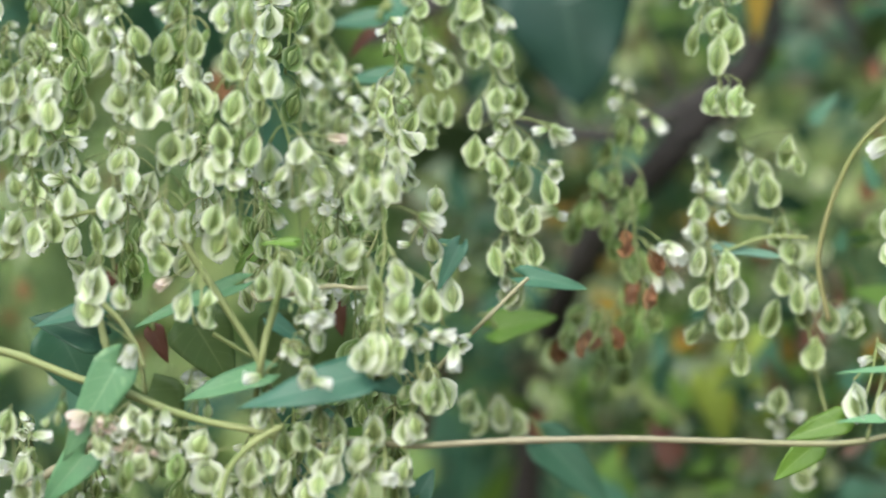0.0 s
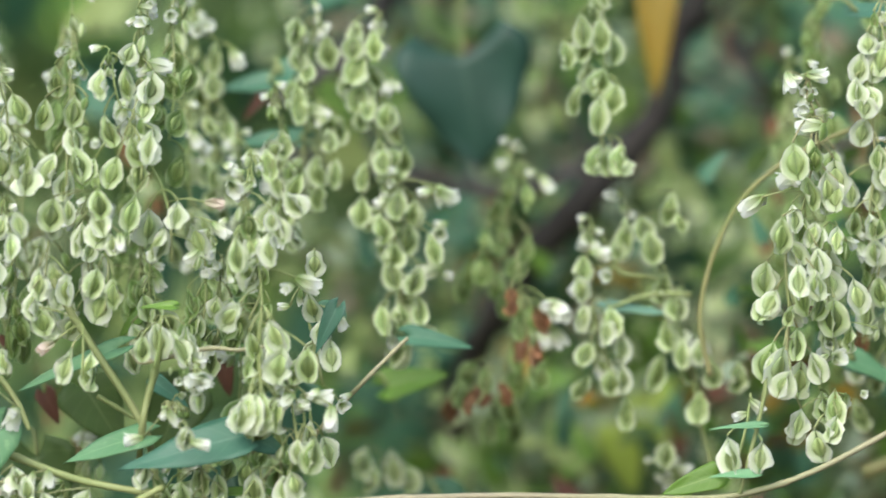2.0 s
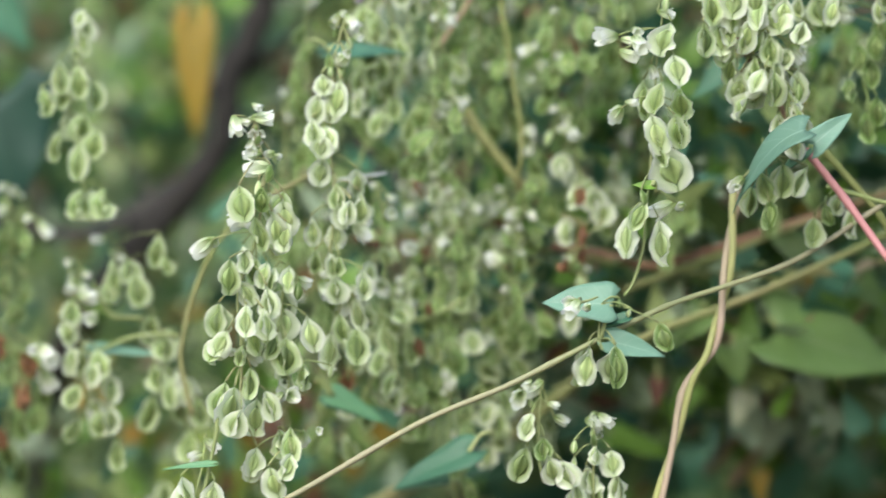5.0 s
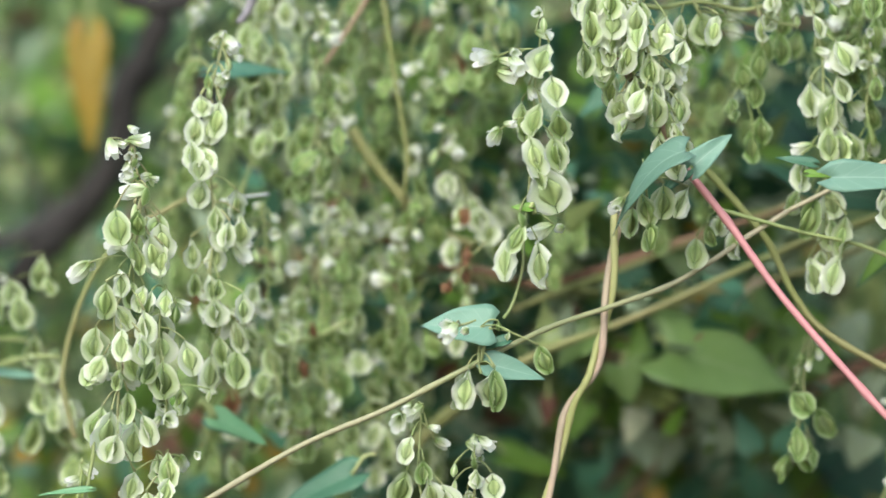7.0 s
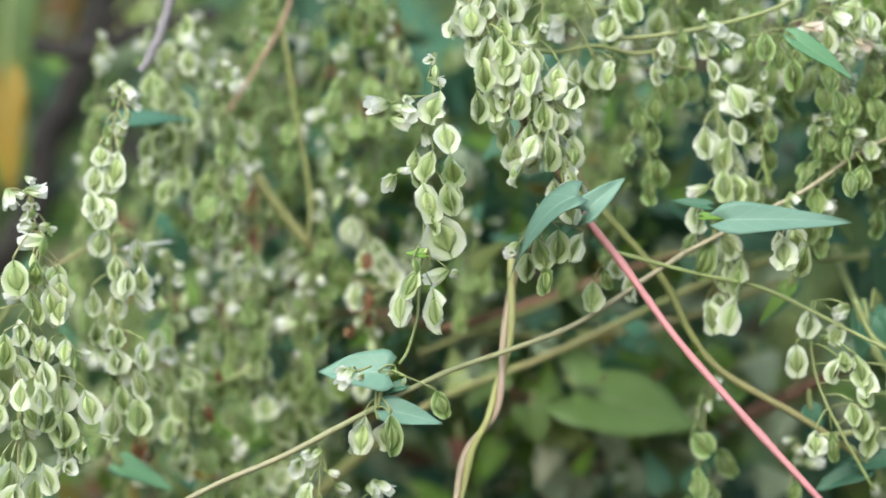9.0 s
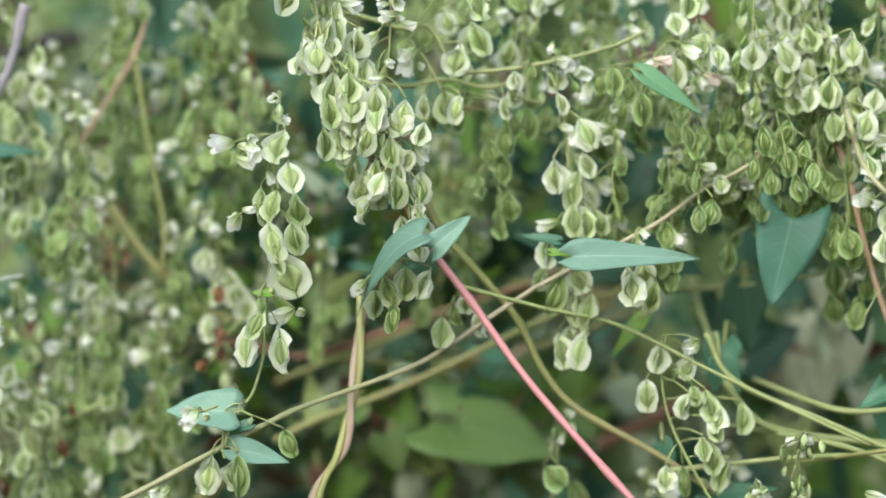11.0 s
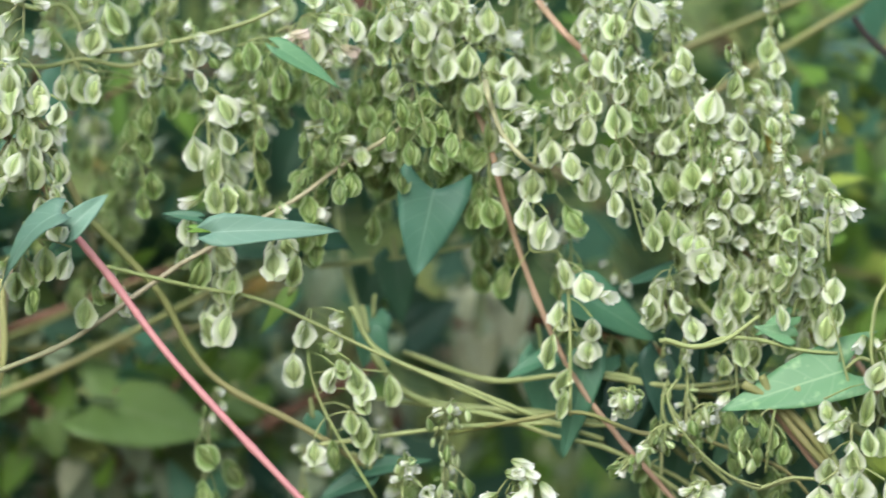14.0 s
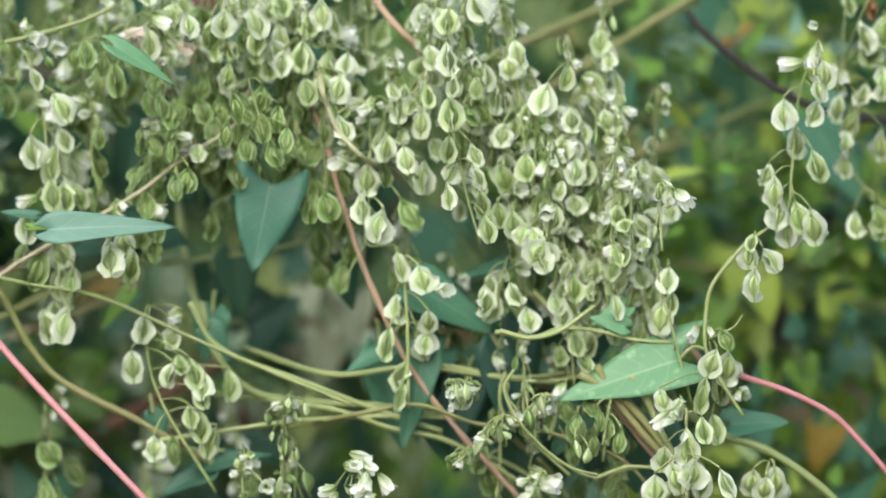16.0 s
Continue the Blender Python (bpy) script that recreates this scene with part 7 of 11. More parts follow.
spike([(-0.0670, 1.1450, 1.2934), (-0.0674, 1.1450, 1.2841), (-0.0683, 1.1450, 1.2738)], 174,
      [(-0.0659, 1.2908, 1.0), (-0.0695, 1.2902, 1.0), (-0.0751, 1.2850, 1.0), (-0.0629, 1.2924, 0.8, "flower"), (-0.0714, 1.2799, 1.0), (-0.0653, 1.2841, 0.9)], tip=False)
spike([(-0.0884, 1.1400, 1.2931), (-0.0898, 1.1400, 1.2838), (-0.0917, 1.1400, 1.2756)], 175,
      [(-0.0889, 1.2910, 0.6, "flower"), (-0.0893, 1.2874, 0.5, "flower"), (-0.0948, 1.2766, 1.15), (-0.0856, 1.2757, 1.1)], tip=False)
spike([(0.0024, 1.1500, 1.3072), (0.0020, 1.1500, 1.2985), (0.0016, 1.1500, 1.2892), (0.0032, 1.1500, 1.2809)], 176,
      [(-0.0032, 1.3036, 0.9, "flower"), (0.0029, 1.3067, 0.7, "flower"), (-0.0000, 1.2953, 0.9), (-0.0015, 1.2850, 1.1), (0.0042, 1.2830, 1.1), (0.0079, 1.2820, 1.0), (0.0061, 1.2975, 0.6, "flower"), (0.0031, 1.2897, 0.7, "green")])
spike([(0.0172, 1.1550, 1.2987), (0.0168, 1.1550, 1.2893), (0.0169, 1.1550, 1.2759)], 177,
      [(0.0182, 1.2982, 0.6, "flower"), (0.0146, 1.2966, 0.6, "flower"), (0.0167, 1.2914, 0.5), (0.0116, 1.2893, 0.6), (0.0173, 1.2878, 0.7, "pale"), (0.0116, 1.2851, 0.55), (0.0215, 1.2858, 0.8), (0.0148, 1.2805, 0.95), (0.0231, 1.2791, 1.0, "pale"), (0.0169, 1.2769, 1.0), (0.0117, 1.2768, 0.9)])
spike([(0.0356, 1.1320, 1.4151), (0.0344, 1.1320, 1.4036), (0.0331, 1.1320, 1.3929), (0.0330, 1.1320, 1.3838), (0.0322, 1.1320, 1.3731), (0.0314, 1.1320, 1.3624), (0.0304, 1.1320, 1.3533), (0.0298, 1.1320, 1.3441), (0.0272, 1.1320, 1.3350), (0.0248, 1.1320, 1.3313)], 178,
      [(0.0370, 1.3991, 1.04, "pale"), (0.0375, 1.3904, 1.04, "pale"), (0.0297, 1.3839, 1.10, "ripe"), (0.0392, 1.3822, 1.04, "ripe"), (0.0317, 1.3732, 1.27, "pale"), (0.0380, 1.3748, 0.94, "ripe"), (0.0412, 1.3760, 0.87, "pale"), (0.0351, 1.3647, 1.30, "pale"), (0.0261, 1.3468, 1.20, "pale"), (0.0339, 1.3455, 1.24, "pale"), (0.0307, 1.3521, 0.94, "ripe"), (0.0382, 1.3550, 0.77, "flower"), (0.0226, 1.3998, 0.77, "flower"), (0.0269, 1.3993, 0.74, "flower"), (0.0232, 1.3961, 0.60, "flower"), (0.0238, 1.3802, 0.74, "flower"), (0.0316, 1.3928, 0.43, "flower"), (0.0345, 1.4120, 0.50, "flower"), (0.0355, 1.4082, 0.57, "young"), (0.0334, 1.4067, 0.50, "flower"), (0.0347, 1.3837, 0.94, "ripe"), (0.0333, 1.3685, 0.84, "ripe"), (0.0291, 1.3563, 0.60, "young")], tip=False, size=1.1)
spike([(0.0188, 1.1400, 1.3294), (0.0183, 1.1400, 1.3243), (0.0179, 1.1400, 1.3187)], 179,
      [(0.0149, 1.3120, 1.25), (0.0225, 1.3121, 1.25), (0.0342, 1.3194, 1.0, "green"), (0.0265, 1.3260, 0.4, "young"), (0.0234, 1.3290, 0.4, "young")], tip=False)
# ---- hazy spikes behind the middle ----
spike([(0.0008, 1.2427, 1.4469), (-0.0006, 1.2427, 1.4349), (-0.0001, 1.2427, 1.4230), (-0.0041, 1.2427, 1.4111)], 180, auto=8, kind="green", far=True)
spike([(0.0150, 1.2443, 1.4272), (0.0143, 1.2443, 1.4132), (0.0146, 1.2443, 1.3992), (0.0127, 1.2443, 1.3851)], 181, auto=10, kind="green", far=True)
spike([(-0.0665, 1.2352, 1.4303), (-0.0677, 1.2352, 1.4129), (-0.0671, 1.2352, 1.3956), (-0.0703, 1.2352, 1.3782)], 182, auto=16, far=True, kind="green")
spike([(-0.0539, 1.2456, 1.4315), (-0.0520, 1.2456, 1.4144), (-0.0525, 1.2456, 1.3974), (-0.0475, 1.2456, 1.3803)], 185, auto=17, far=True, kind="green")
spike([(-0.0479, 1.2162, 1.4471), (-0.0466, 1.2162, 1.4278), (-0.0469, 1.2162, 1.4086), (-0.0436, 1.2162, 1.3894)], 186, auto=15, far=True)
spike([(-0.0428, 1.2195, 1.4598), (-0.0424, 1.2195, 1.4369), (-0.0424, 1.2195, 1.4140), (-0.0416, 1.2195, 1.3912)], 187, auto=20, far=True)
spike([(-0.0392, 1.2563, 1.4363), (-0.0377, 1.2563, 1.4151), (-0.0380, 1.2563, 1.3939), (-0.0341, 1.2563, 1.3727)], 188, auto=18, far=True)
spike([(-0.0308, 1.2338, 1.4234), (-0.0304, 1.2338, 1.4085), (-0.0304, 1.2338, 1.3936), (-0.0294, 1.2338, 1.3787)], 189, auto=14, far=True)
spike([(-0.0276, 1.2027, 1.4186), (-0.0291, 1.2027, 1.4042), (-0.0285, 1.2027, 1.3898), (-0.0326, 1.2027, 1.3754)], 190, auto=17, kind="green", far=True)
spike([(-0.0208, 1.2511, 1.4387), (-0.0223, 1.2511, 1.4243), (-0.0217, 1.2511, 1.4099), (-0.0258, 1.2511, 1.3956)], 191, auto=17, kind="green", far=True)
spike([(-0.0151, 1.2479, 1.4296), (-0.0140, 1.2479, 1.4152), (-0.0143, 1.2479, 1.4008), (-0.0113, 1.2479, 1.3864)], 192, auto=18, kind="green", far=True)
spike([(-0.0115, 1.2449, 1.4597), (-0.0131, 1.2449, 1.4367), (-0.0124, 1.2449, 1.4138), (-0.0171, 1.2449, 1.3908)], 193, auto=16, kind="green", far=True)
spike([(-0.0753, 1.2599, 1.3951), (-0.0754, 1.2599, 1.3747), (-0.0752, 1.2599, 1.3543), (-0.0755, 1.2599, 1.3339)], 194, auto=19, far=True, kind="green")
spike([(-0.0629, 1.2506, 1.3659), (-0.0631, 1.2506, 1.3426), (-0.0629, 1.2506, 1.3194), (-0.0637, 1.2506, 1.2961)], 196, auto=18, far=True, kind="green")
spike([(-0.0448, 1.2088, 1.3642), (-0.0430, 1.2088, 1.3458), (-0.0435, 1.2088, 1.3275), (-0.0388, 1.2088, 1.3092)], 199, auto=20, far=True)
spike([(-0.0384, 1.2403, 1.3697), (-0.0379, 1.2403, 1.3476), (-0.0379, 1.2403, 1.3256), (-0.0368, 1.2403, 1.3036)], 200, auto=18, far=True)
spike([(-0.0296, 1.2184, 1.3561), (-0.0283, 1.2184, 1.3399), (-0.0286, 1.2184, 1.3237), (-0.0254, 1.2184, 1.3076)], 201, auto=15, kind="green", far=True)
spike([(-0.0268, 1.2290, 1.3898), (-0.0271, 1.2290, 1.3679), (-0.0268, 1.2290, 1.3459), (-0.0276, 1.2290, 1.3240)], 202, auto=19, far=True)
spike([(-0.0207, 1.2348, 1.3921), (-0.0200, 1.2348, 1.3697), (-0.0201, 1.2348, 1.3473), (-0.0184, 1.2348, 1.3249)], 203, auto=14, far=True)
spike([(-0.0139, 1.2569, 1.3973), (-0.0123, 1.2569, 1.3756), (-0.0127, 1.2569, 1.3539), (-0.0085, 1.2569, 1.3323)], 204, auto=14, far=True)
spike([(-0.0084, 1.2389, 1.3643), (-0.0100, 1.2389, 1.3430), (-0.0093, 1.2389, 1.3218), (-0.0138, 1.2389, 1.3005)], 205, auto=15, far=True)
spike([(-0.0508, 1.2255, 1.3329), (-0.0499, 1.2255, 1.3209), (-0.0501, 1.2255, 1.3088), (-0.0479, 1.2255, 1.2968)], 206, auto=9, far=True)
spike([(-0.0390, 1.2210, 1.3368), (-0.0377, 1.2210, 1.3253), (-0.0381, 1.2210, 1.3139), (-0.0349, 1.2210, 1.3024)], 207, auto=9, kind="green", far=True)
spike([(-0.0249, 1.2122, 1.3112), (-0.0240, 1.2122, 1.2978), (-0.0242, 1.2122, 1.2845), (-0.0217, 1.2122, 1.2712)], 208, auto=11, kind="green", far=True)
spike([(-0.0159, 1.2328, 1.3276), (-0.0153, 1.2328, 1.3161), (-0.0154, 1.2328, 1.3047), (-0.0138, 1.2328, 1.2932)], 209, auto=12, far=True)
spike([(-0.0023, 1.2630, 1.3288), (-0.0026, 1.2630, 1.3171), (-0.0024, 1.2630, 1.3053), (-0.0031, 1.2630, 1.2936)], 210, auto=12, far=True)
spike([(0.1102, 1.2200, 1.4114), (0.1134, 1.2200, 1.4048), (0.1155, 1.2200, 1.3894)], 211,
      [(0.1107, 1.4087, 0.8, "flower"), (0.1140, 1.4032, 0.7), (0.1150, 1.3971, 0.8), (0.1117, 1.3927, 1.1), (0.1166, 1.3883, 1.1)], auto=2, tip=False, far=True)
spike([(0.1284, 1.2320, 1.4290), (0.1306, 1.2320, 1.4223)], 212,
      [(0.1261, 1.4256, 1.1), (0.1316, 1.4233, 1.15), (0.1272, 1.4223, 1.0)], tip=False, far=True)
spike([(0.0078, 1.2180, 1.3874), (0.0104, 1.2180, 1.3792), (0.0123, 1.2180, 1.3710), (0.0136, 1.2180, 1.3595)], 450, auto=11, kind="pale", far=True)
spike([(0.0420, 1.2400, 1.3769), (0.0426, 1.2400, 1.3686), (0.0439, 1.2400, 1.3603), (0.0435, 1.2400, 1.3520)], 451, auto=9, kind="green", far=True)
spike([(0.0246, 1.2600, 1.3764), (0.0242, 1.2600, 1.3680), (0.0252, 1.2600, 1.3612)], 452, auto=7, far=True)
spike([(0.0130, 1.2200, 1.3465), (0.0135, 1.2200, 1.3400), (0.0125, 1.2200, 1.3335)], 453, auto=7, kind="pale", far=True)
# withered fruits and a thread of silk
spike([(0.0122, 1.2000, 1.3661), (0.0102, 1.2000, 1.3596)], 213,
      [(0.0134, 1.3618, 0.6, "brown")], kind="brown", tip=False, far=True)
spike([(0.0200, 1.2000, 1.3550), (0.0146, 1.2000, 1.3496), (0.0102, 1.2000, 1.3421)], 214,
      [(0.0146, 1.3502, 0.7, "brown"), (0.0124, 1.3453, 0.6, "brown"), (0.0091, 1.3416, 0.5, "brown")], kind="brown", tip=False, far=True)
spike([(-0.0544, 1.2150, 1.3154), (-0.0534, 1.2150, 1.3089)], 215,
      [(-0.0539, 1.3089, 0.9, "brown"), (-0.0336, 1.3186, 0.6, "brown"), (-0.0302, 1.3295, 0.5, "brown")], kind="brown", tip=False, far=True)
spike([(0.0108, 1.2400, 1.4374), (0.0119, 1.2400, 1.4217), (0.0095, 1.2400, 1.4049)], 216,
      [(0.0097, 1.4307, 0.7, "brown"), (0.0187, 1.4323, 1.0, "brown"), (0.0152, 1.4149, 0.9, "brown"), (0.0101, 1.4077, 0.9, "brown"), (0.0052, 1.4352, 1.25), (0.0175, 1.4233, 1.2), (0.0198, 1.4373, 1.0)], kind="green", tip=False, far=True)
v = vine([(-0.0561, 1.1950, 1.3658), (-0.0518, 1.1950, 1.3666), (-0.0421, 1.1950, 1.3678)], 0.00028, SILK, "white thread of spider silk")
# ---- clusters over the pink stem ----
spike([(0.0447, 1.1450, 1.4479), (0.0449, 1.1450, 1.4365), (0.0476, 1.1450, 1.4240), (0.0508, 1.1450, 1.4104), (0.0572, 1.1450, 1.3998)], 217,
      [(0.0388, 1.4403, 1.15, "pale"), (0.0436, 1.4464, 0.7, "flower"), (0.0469, 1.4427, 0.8, "flower"), (0.0489, 1.4322, 1.1, "pale"), (0.0409, 1.4257, 1.1), (0.0445, 1.4241, 1.1), (0.0496, 1.4197, 1.2), (0.0453, 1.4162, 0.9, "pale"), (0.0532, 1.4217, 0.9), (0.0550, 1.4108, 1.15, "pale"), (0.0477, 1.4094, 1.12), (0.0501, 1.4021, 1.15), (0.0538, 1.4061, 0.9, "pale"), (0.0607, 1.4121, 1.0, "pale"), (0.0536, 1.4165, 0.9)], auto=10, mix=0.5, red=True)
spike([(0.0650, 1.1500, 1.4414), (0.0639, 1.1500, 1.4237), (0.0603, 1.1500, 1.4061), (0.0600, 1.1500, 1.3978), (0.0649, 1.1500, 1.3872)], 218,
      [(0.0581, 1.4208, 0.95), (0.0626, 1.4212, 0.8, "flower"), (0.0627, 1.4186, 0.6, "flower"), (0.0624, 1.4081, 1.1), (0.0660, 1.4059, 1.0, "pale"), (0.0687, 1.4090, 0.9, "pale"), (0.0739, 1.4031, 0.8, "pale"), (0.0707, 1.3996, 0.7, "flower"), (0.0566, 1.3875, 1.1), (0.0603, 1.3905, 1.1, "pale"), (0.0641, 1.3956, 1.0, "pale"), (0.0687, 1.3939, 1.15, "pale"), (0.0722, 1.3891, 1.0, "pale"), (0.0655, 1.3883, 1.0), (0.0578, 1.3932, 0.6, "flower"), (0.0660, 1.4393, 0.6, "flower"), (0.0664, 1.4351, 0.6, "flower"), (0.0673, 1.3976, 1.0)], auto=12, mix=0.4, red=True)
spike([(0.0624, 1.1450, 1.3749), (0.0634, 1.1450, 1.3666), (0.0643, 1.1450, 1.3563)], 219,
      [(0.0618, 1.3604, 1.15), (0.0680, 1.3624, 1.12), (0.0749, 1.3619, 1.1), (0.0645, 1.3527, 1.05, "green"), (0.0597, 1.3568, 1.0), (0.0571, 1.3625, 0.7, "flower")], tip=False)
spike([(0.0809, 1.1600, 1.3597), (0.0798, 1.1600, 1.3534), (0.0777, 1.1600, 1.3482)], 220,
      [(0.0775, 1.3491, 1.05), (0.0803, 1.3540, 0.7, "green"), (0.0876, 1.3523, 1.0), (0.0845, 1.3576, 0.7)], tip=False)
spike([(0.0687, 1.1650, 1.4308), (0.0738, 1.1650, 1.4254), (0.0787, 1.1650, 1.4157)], 221,
      [(0.0685, 1.4266, 0.9, "flower"), (0.0712, 1.4270, 0.7, "flower"), (0.0788, 1.4347, 0.8), (0.0861, 1.4308, 1.1), (0.0837, 1.4240, 1.15, "pale"), (0.0786, 1.4115, 1.1), (0.0833, 1.4103, 1.0), (0.0734, 1.4122, 0.8), (0.0874, 1.4397, 1.1), (0.0902, 1.4459, 1.1, "pale"), (0.0839, 1.4451, 0.8)], tip=False)
spike([(0.0974, 1.1800, 1.4129), (0.0920, 1.1800, 1.3980), (0.0940, 1.1800, 1.3863), (0.0928, 1.1800, 1.3767)], 222,
      [(0.0962, 1.4023, 1.1, "green"), (0.0968, 1.4081, 0.9, "green"), (0.1016, 1.4070, 1.1, "green"), (0.0904, 1.3986, 1.1, "green"), (0.0876, 1.3890, 0.9, "green"), (0.0941, 1.3948, 1.0, "green"), (0.0961, 1.3842, 1.0, "green"), (0.0929, 1.3799, 1.0, "green"), (0.0782, 1.4120, 1.1), (0.0830, 1.4104, 0.9, "green"), (0.0750, 1.4094, 0.8, "green"), (0.0836, 1.4157, 0.8, "green")], kind="green", tip=False)
spike([(0.0910, 1.1700, 1.4228), (0.0983, 1.1700, 1.4153), (0.1057, 1.1700, 1.4131)], 223,
      [(0.0858, 1.4302, 1.0), (0.0836, 1.4234, 1.1), (0.1004, 1.4158, 0.9, "pale"), (0.0951, 1.4116, 0.7), (0.0983, 1.4190, 0.6, "pale"), (0.1057, 1.4136, 0.6), (0.1026, 1.4206, 0.7, "green")], tip=False)
spike([(0.1089, 1.1680, 1.4282), (0.1104, 1.1680, 1.4150), (0.1124, 1.1680, 1.4045), (0.1128, 1.1680, 1.3908), (0.1121, 1.1680, 1.3771)], 224,
      [(0.1078, 1.4182, 1.1, "pale"), (0.1102, 1.4233, 0.8, "flower"), (0.1146, 1.4205, 0.8, "flower"), (0.1143, 1.4155, 0.6), (0.1098, 1.4121, 0.75), (0.1155, 1.4029, 1.1, "pale"), (0.1173, 1.4060, 0.9, "flower"), (0.1088, 1.3918, 1.15), (0.1165, 1.3949, 0.9), (0.1159, 1.3886, 1.2), (0.1169, 1.3786, 1.1), (0.1190, 1.3796, 0.9), (0.1095, 1.3787, 0.7, "flower"), (0.1065, 1.3716, 1.1, "pale"), (0.1137, 1.3802, 1.0), (0.1103, 1.4055, 0.5, "flower")])
spike([(0.1137, 1.1700, 1.3735), (0.1136, 1.1700, 1.3608), (0.1145, 1.1700, 1.3461)], 225,
      [(0.1106, 1.3598, 1.23, "green"), (0.1188, 1.3545, 1.25), (0.1092, 1.3435, 1.2), (0.1171, 1.3445, 1.15), (0.1136, 1.3640, 1.15), (0.1124, 1.3477, 0.8), (0.1146, 1.3555, 1.15), (0.1063, 1.3640, 0.9)], tip=False)
spike([(0.1311, 1.1570, 1.3760), (0.1310, 1.1570, 1.3646), (0.1324, 1.1570, 1.3562)], 226,
      [(0.1294, 1.3604, 1.1), (0.1361, 1.3578, 1.1), (0.1325, 1.3651, 0.8, "pale"), (0.1284, 1.3641, 0.7)])
spike([(0.1390, 1.1670, 1.3482), (0.1378, 1.1670, 1.3335), (0.1422, 1.1670, 1.3185), (0.1546, 1.1670, 1.2956)], 227,
      [(0.1377, 1.3414, 1.15, "pale"), (0.1478, 1.3451, 0.9, "flower"), (0.1334, 1.3316, 1.1), (0.1448, 1.3278, 1.0, "pale"), (0.1491, 1.3286, 1.1), (0.1535, 1.3242, 1.1), (0.1599, 1.3249, 1.1), (0.1421, 1.3364, 0.6), (0.1464, 1.3388, 0.8), (0.1484, 1.3160, 1.0), (0.1513, 1.3138, 1.1), (0.1559, 1.3092, 1.1), (0.1384, 1.3082, 1.0), (0.1432, 1.3079, 1.0, "green"), (0.1460, 1.3309, 0.8), (0.1508, 1.3212, 0.9)], tip=False, mix=0.35, size=0.9)
spike([(0.1761, 1.1600, 1.3202), (0.1741, 1.1600, 1.3114), (0.1735, 1.1600, 1.2925)], 228,
      [(0.1695, 1.3143, 0.6, "young"), (0.1760, 1.3186, 0.5, "young"), (0.1801, 1.3163, 0.6, "young"), (0.1713, 1.3094, 0.5, "young"), (0.1748, 1.3061, 0.8, "young"), (0.1773, 1.3038, 0.7, "young"), (0.1740, 1.3009, 0.7), (0.1790, 1.2964, 0.9), (0.1727, 1.2957, 0.8)], kind="young", mix=0.35, size=0.9)
spike([(0.1627, 1.1600, 1.3057), (0.1619, 1.1600, 1.2995), (0.1619, 1.1600, 1.2911)], 229,
      [(0.1627, 1.3057, 0.6, "young"), (0.1610, 1.3027, 0.5, "young"), (0.1634, 1.2994, 0.6, "young"), (0.1685, 1.2954, 0.8, "flower")], kind="young", mix=0.35, size=0.9)
spike([(0.1927, 1.1500, 1.3021), (0.1934, 1.1500, 1.2968), (0.1930, 1.1500, 1.2896)], 230,
      [(0.1917, 1.3032, 0.8, "flower"), (0.1900, 1.2996, 0.8, "flower"), (0.1992, 1.2970, 0.8, "flower"), (0.1956, 1.2978, 0.8, "flower"), (0.1870, 1.2941, 0.8, "flower"), (0.1912, 1.2938, 0.8, "flower"), (0.1942, 1.3010, 0.7, "flower"), (0.1970, 1.2946, 0.8, "flower")], kind="young", tip=False, mix=0.35, size=0.9)
# ---- fruit mass above the heart-shaped leaf ----
spike([(0.2026, 1.1620, 1.4011), (0.2024, 1.1620, 1.3873), (0.2013, 1.1620, 1.3747), (0.1999, 1.1620, 1.3621), (0.2082, 1.1620, 1.3601), (0.2099, 1.1620, 1.3442), (0.2089, 1.1620, 1.3158)], 231,
      [(0.1937, 1.3931, 1.1, "pale"), (0.1955, 1.3872, 0.9, "flower"), (0.1962, 1.3829, 0.9, "flower"), (0.2014, 1.3790, 1.2, "pale"), (0.1988, 1.3707, 1.15, "pale"), (0.2048, 1.3661, 1.18, "pale"), (0.2020, 1.3990, 0.9, "flower"), (0.2040, 1.3994, 0.7, "flower"), (0.1929, 1.3509, 0.01), (0.2079, 1.3548, 1.0, "pale"), (0.2133, 1.3503, 1.1, "pale"), (0.2175, 1.3470, 0.9, "flower"), (0.2073, 1.3427, 1.15), (0.2155, 1.3386, 0.9, "pale"), (0.2051, 1.3340, 1.15), (0.2120, 1.3336, 1.15), (0.2158, 1.3333, 0.9, "pale"), (0.2093, 1.3242, 1.15), (0.2083, 1.3185, 1.1)], mix=0.4, size=0.90)
spike([(0.2073, 1.1620, 1.3914), (0.2112, 1.1620, 1.3848), (0.2151, 1.1620, 1.3792)], 232,
      [(0.2164, 1.3940, 0.01), (0.2172, 1.3796, 1.1), (0.2113, 1.3975, 1.0, "pale"), (0.2168, 1.4008, 0.9), (0.2169, 1.3940, 1.0), (0.2111, 1.3837, 1.0), (0.2072, 1.3881, 0.9), (0.2197, 1.3864, 0.9)], tip=False, mix=0.35, size=0.9)
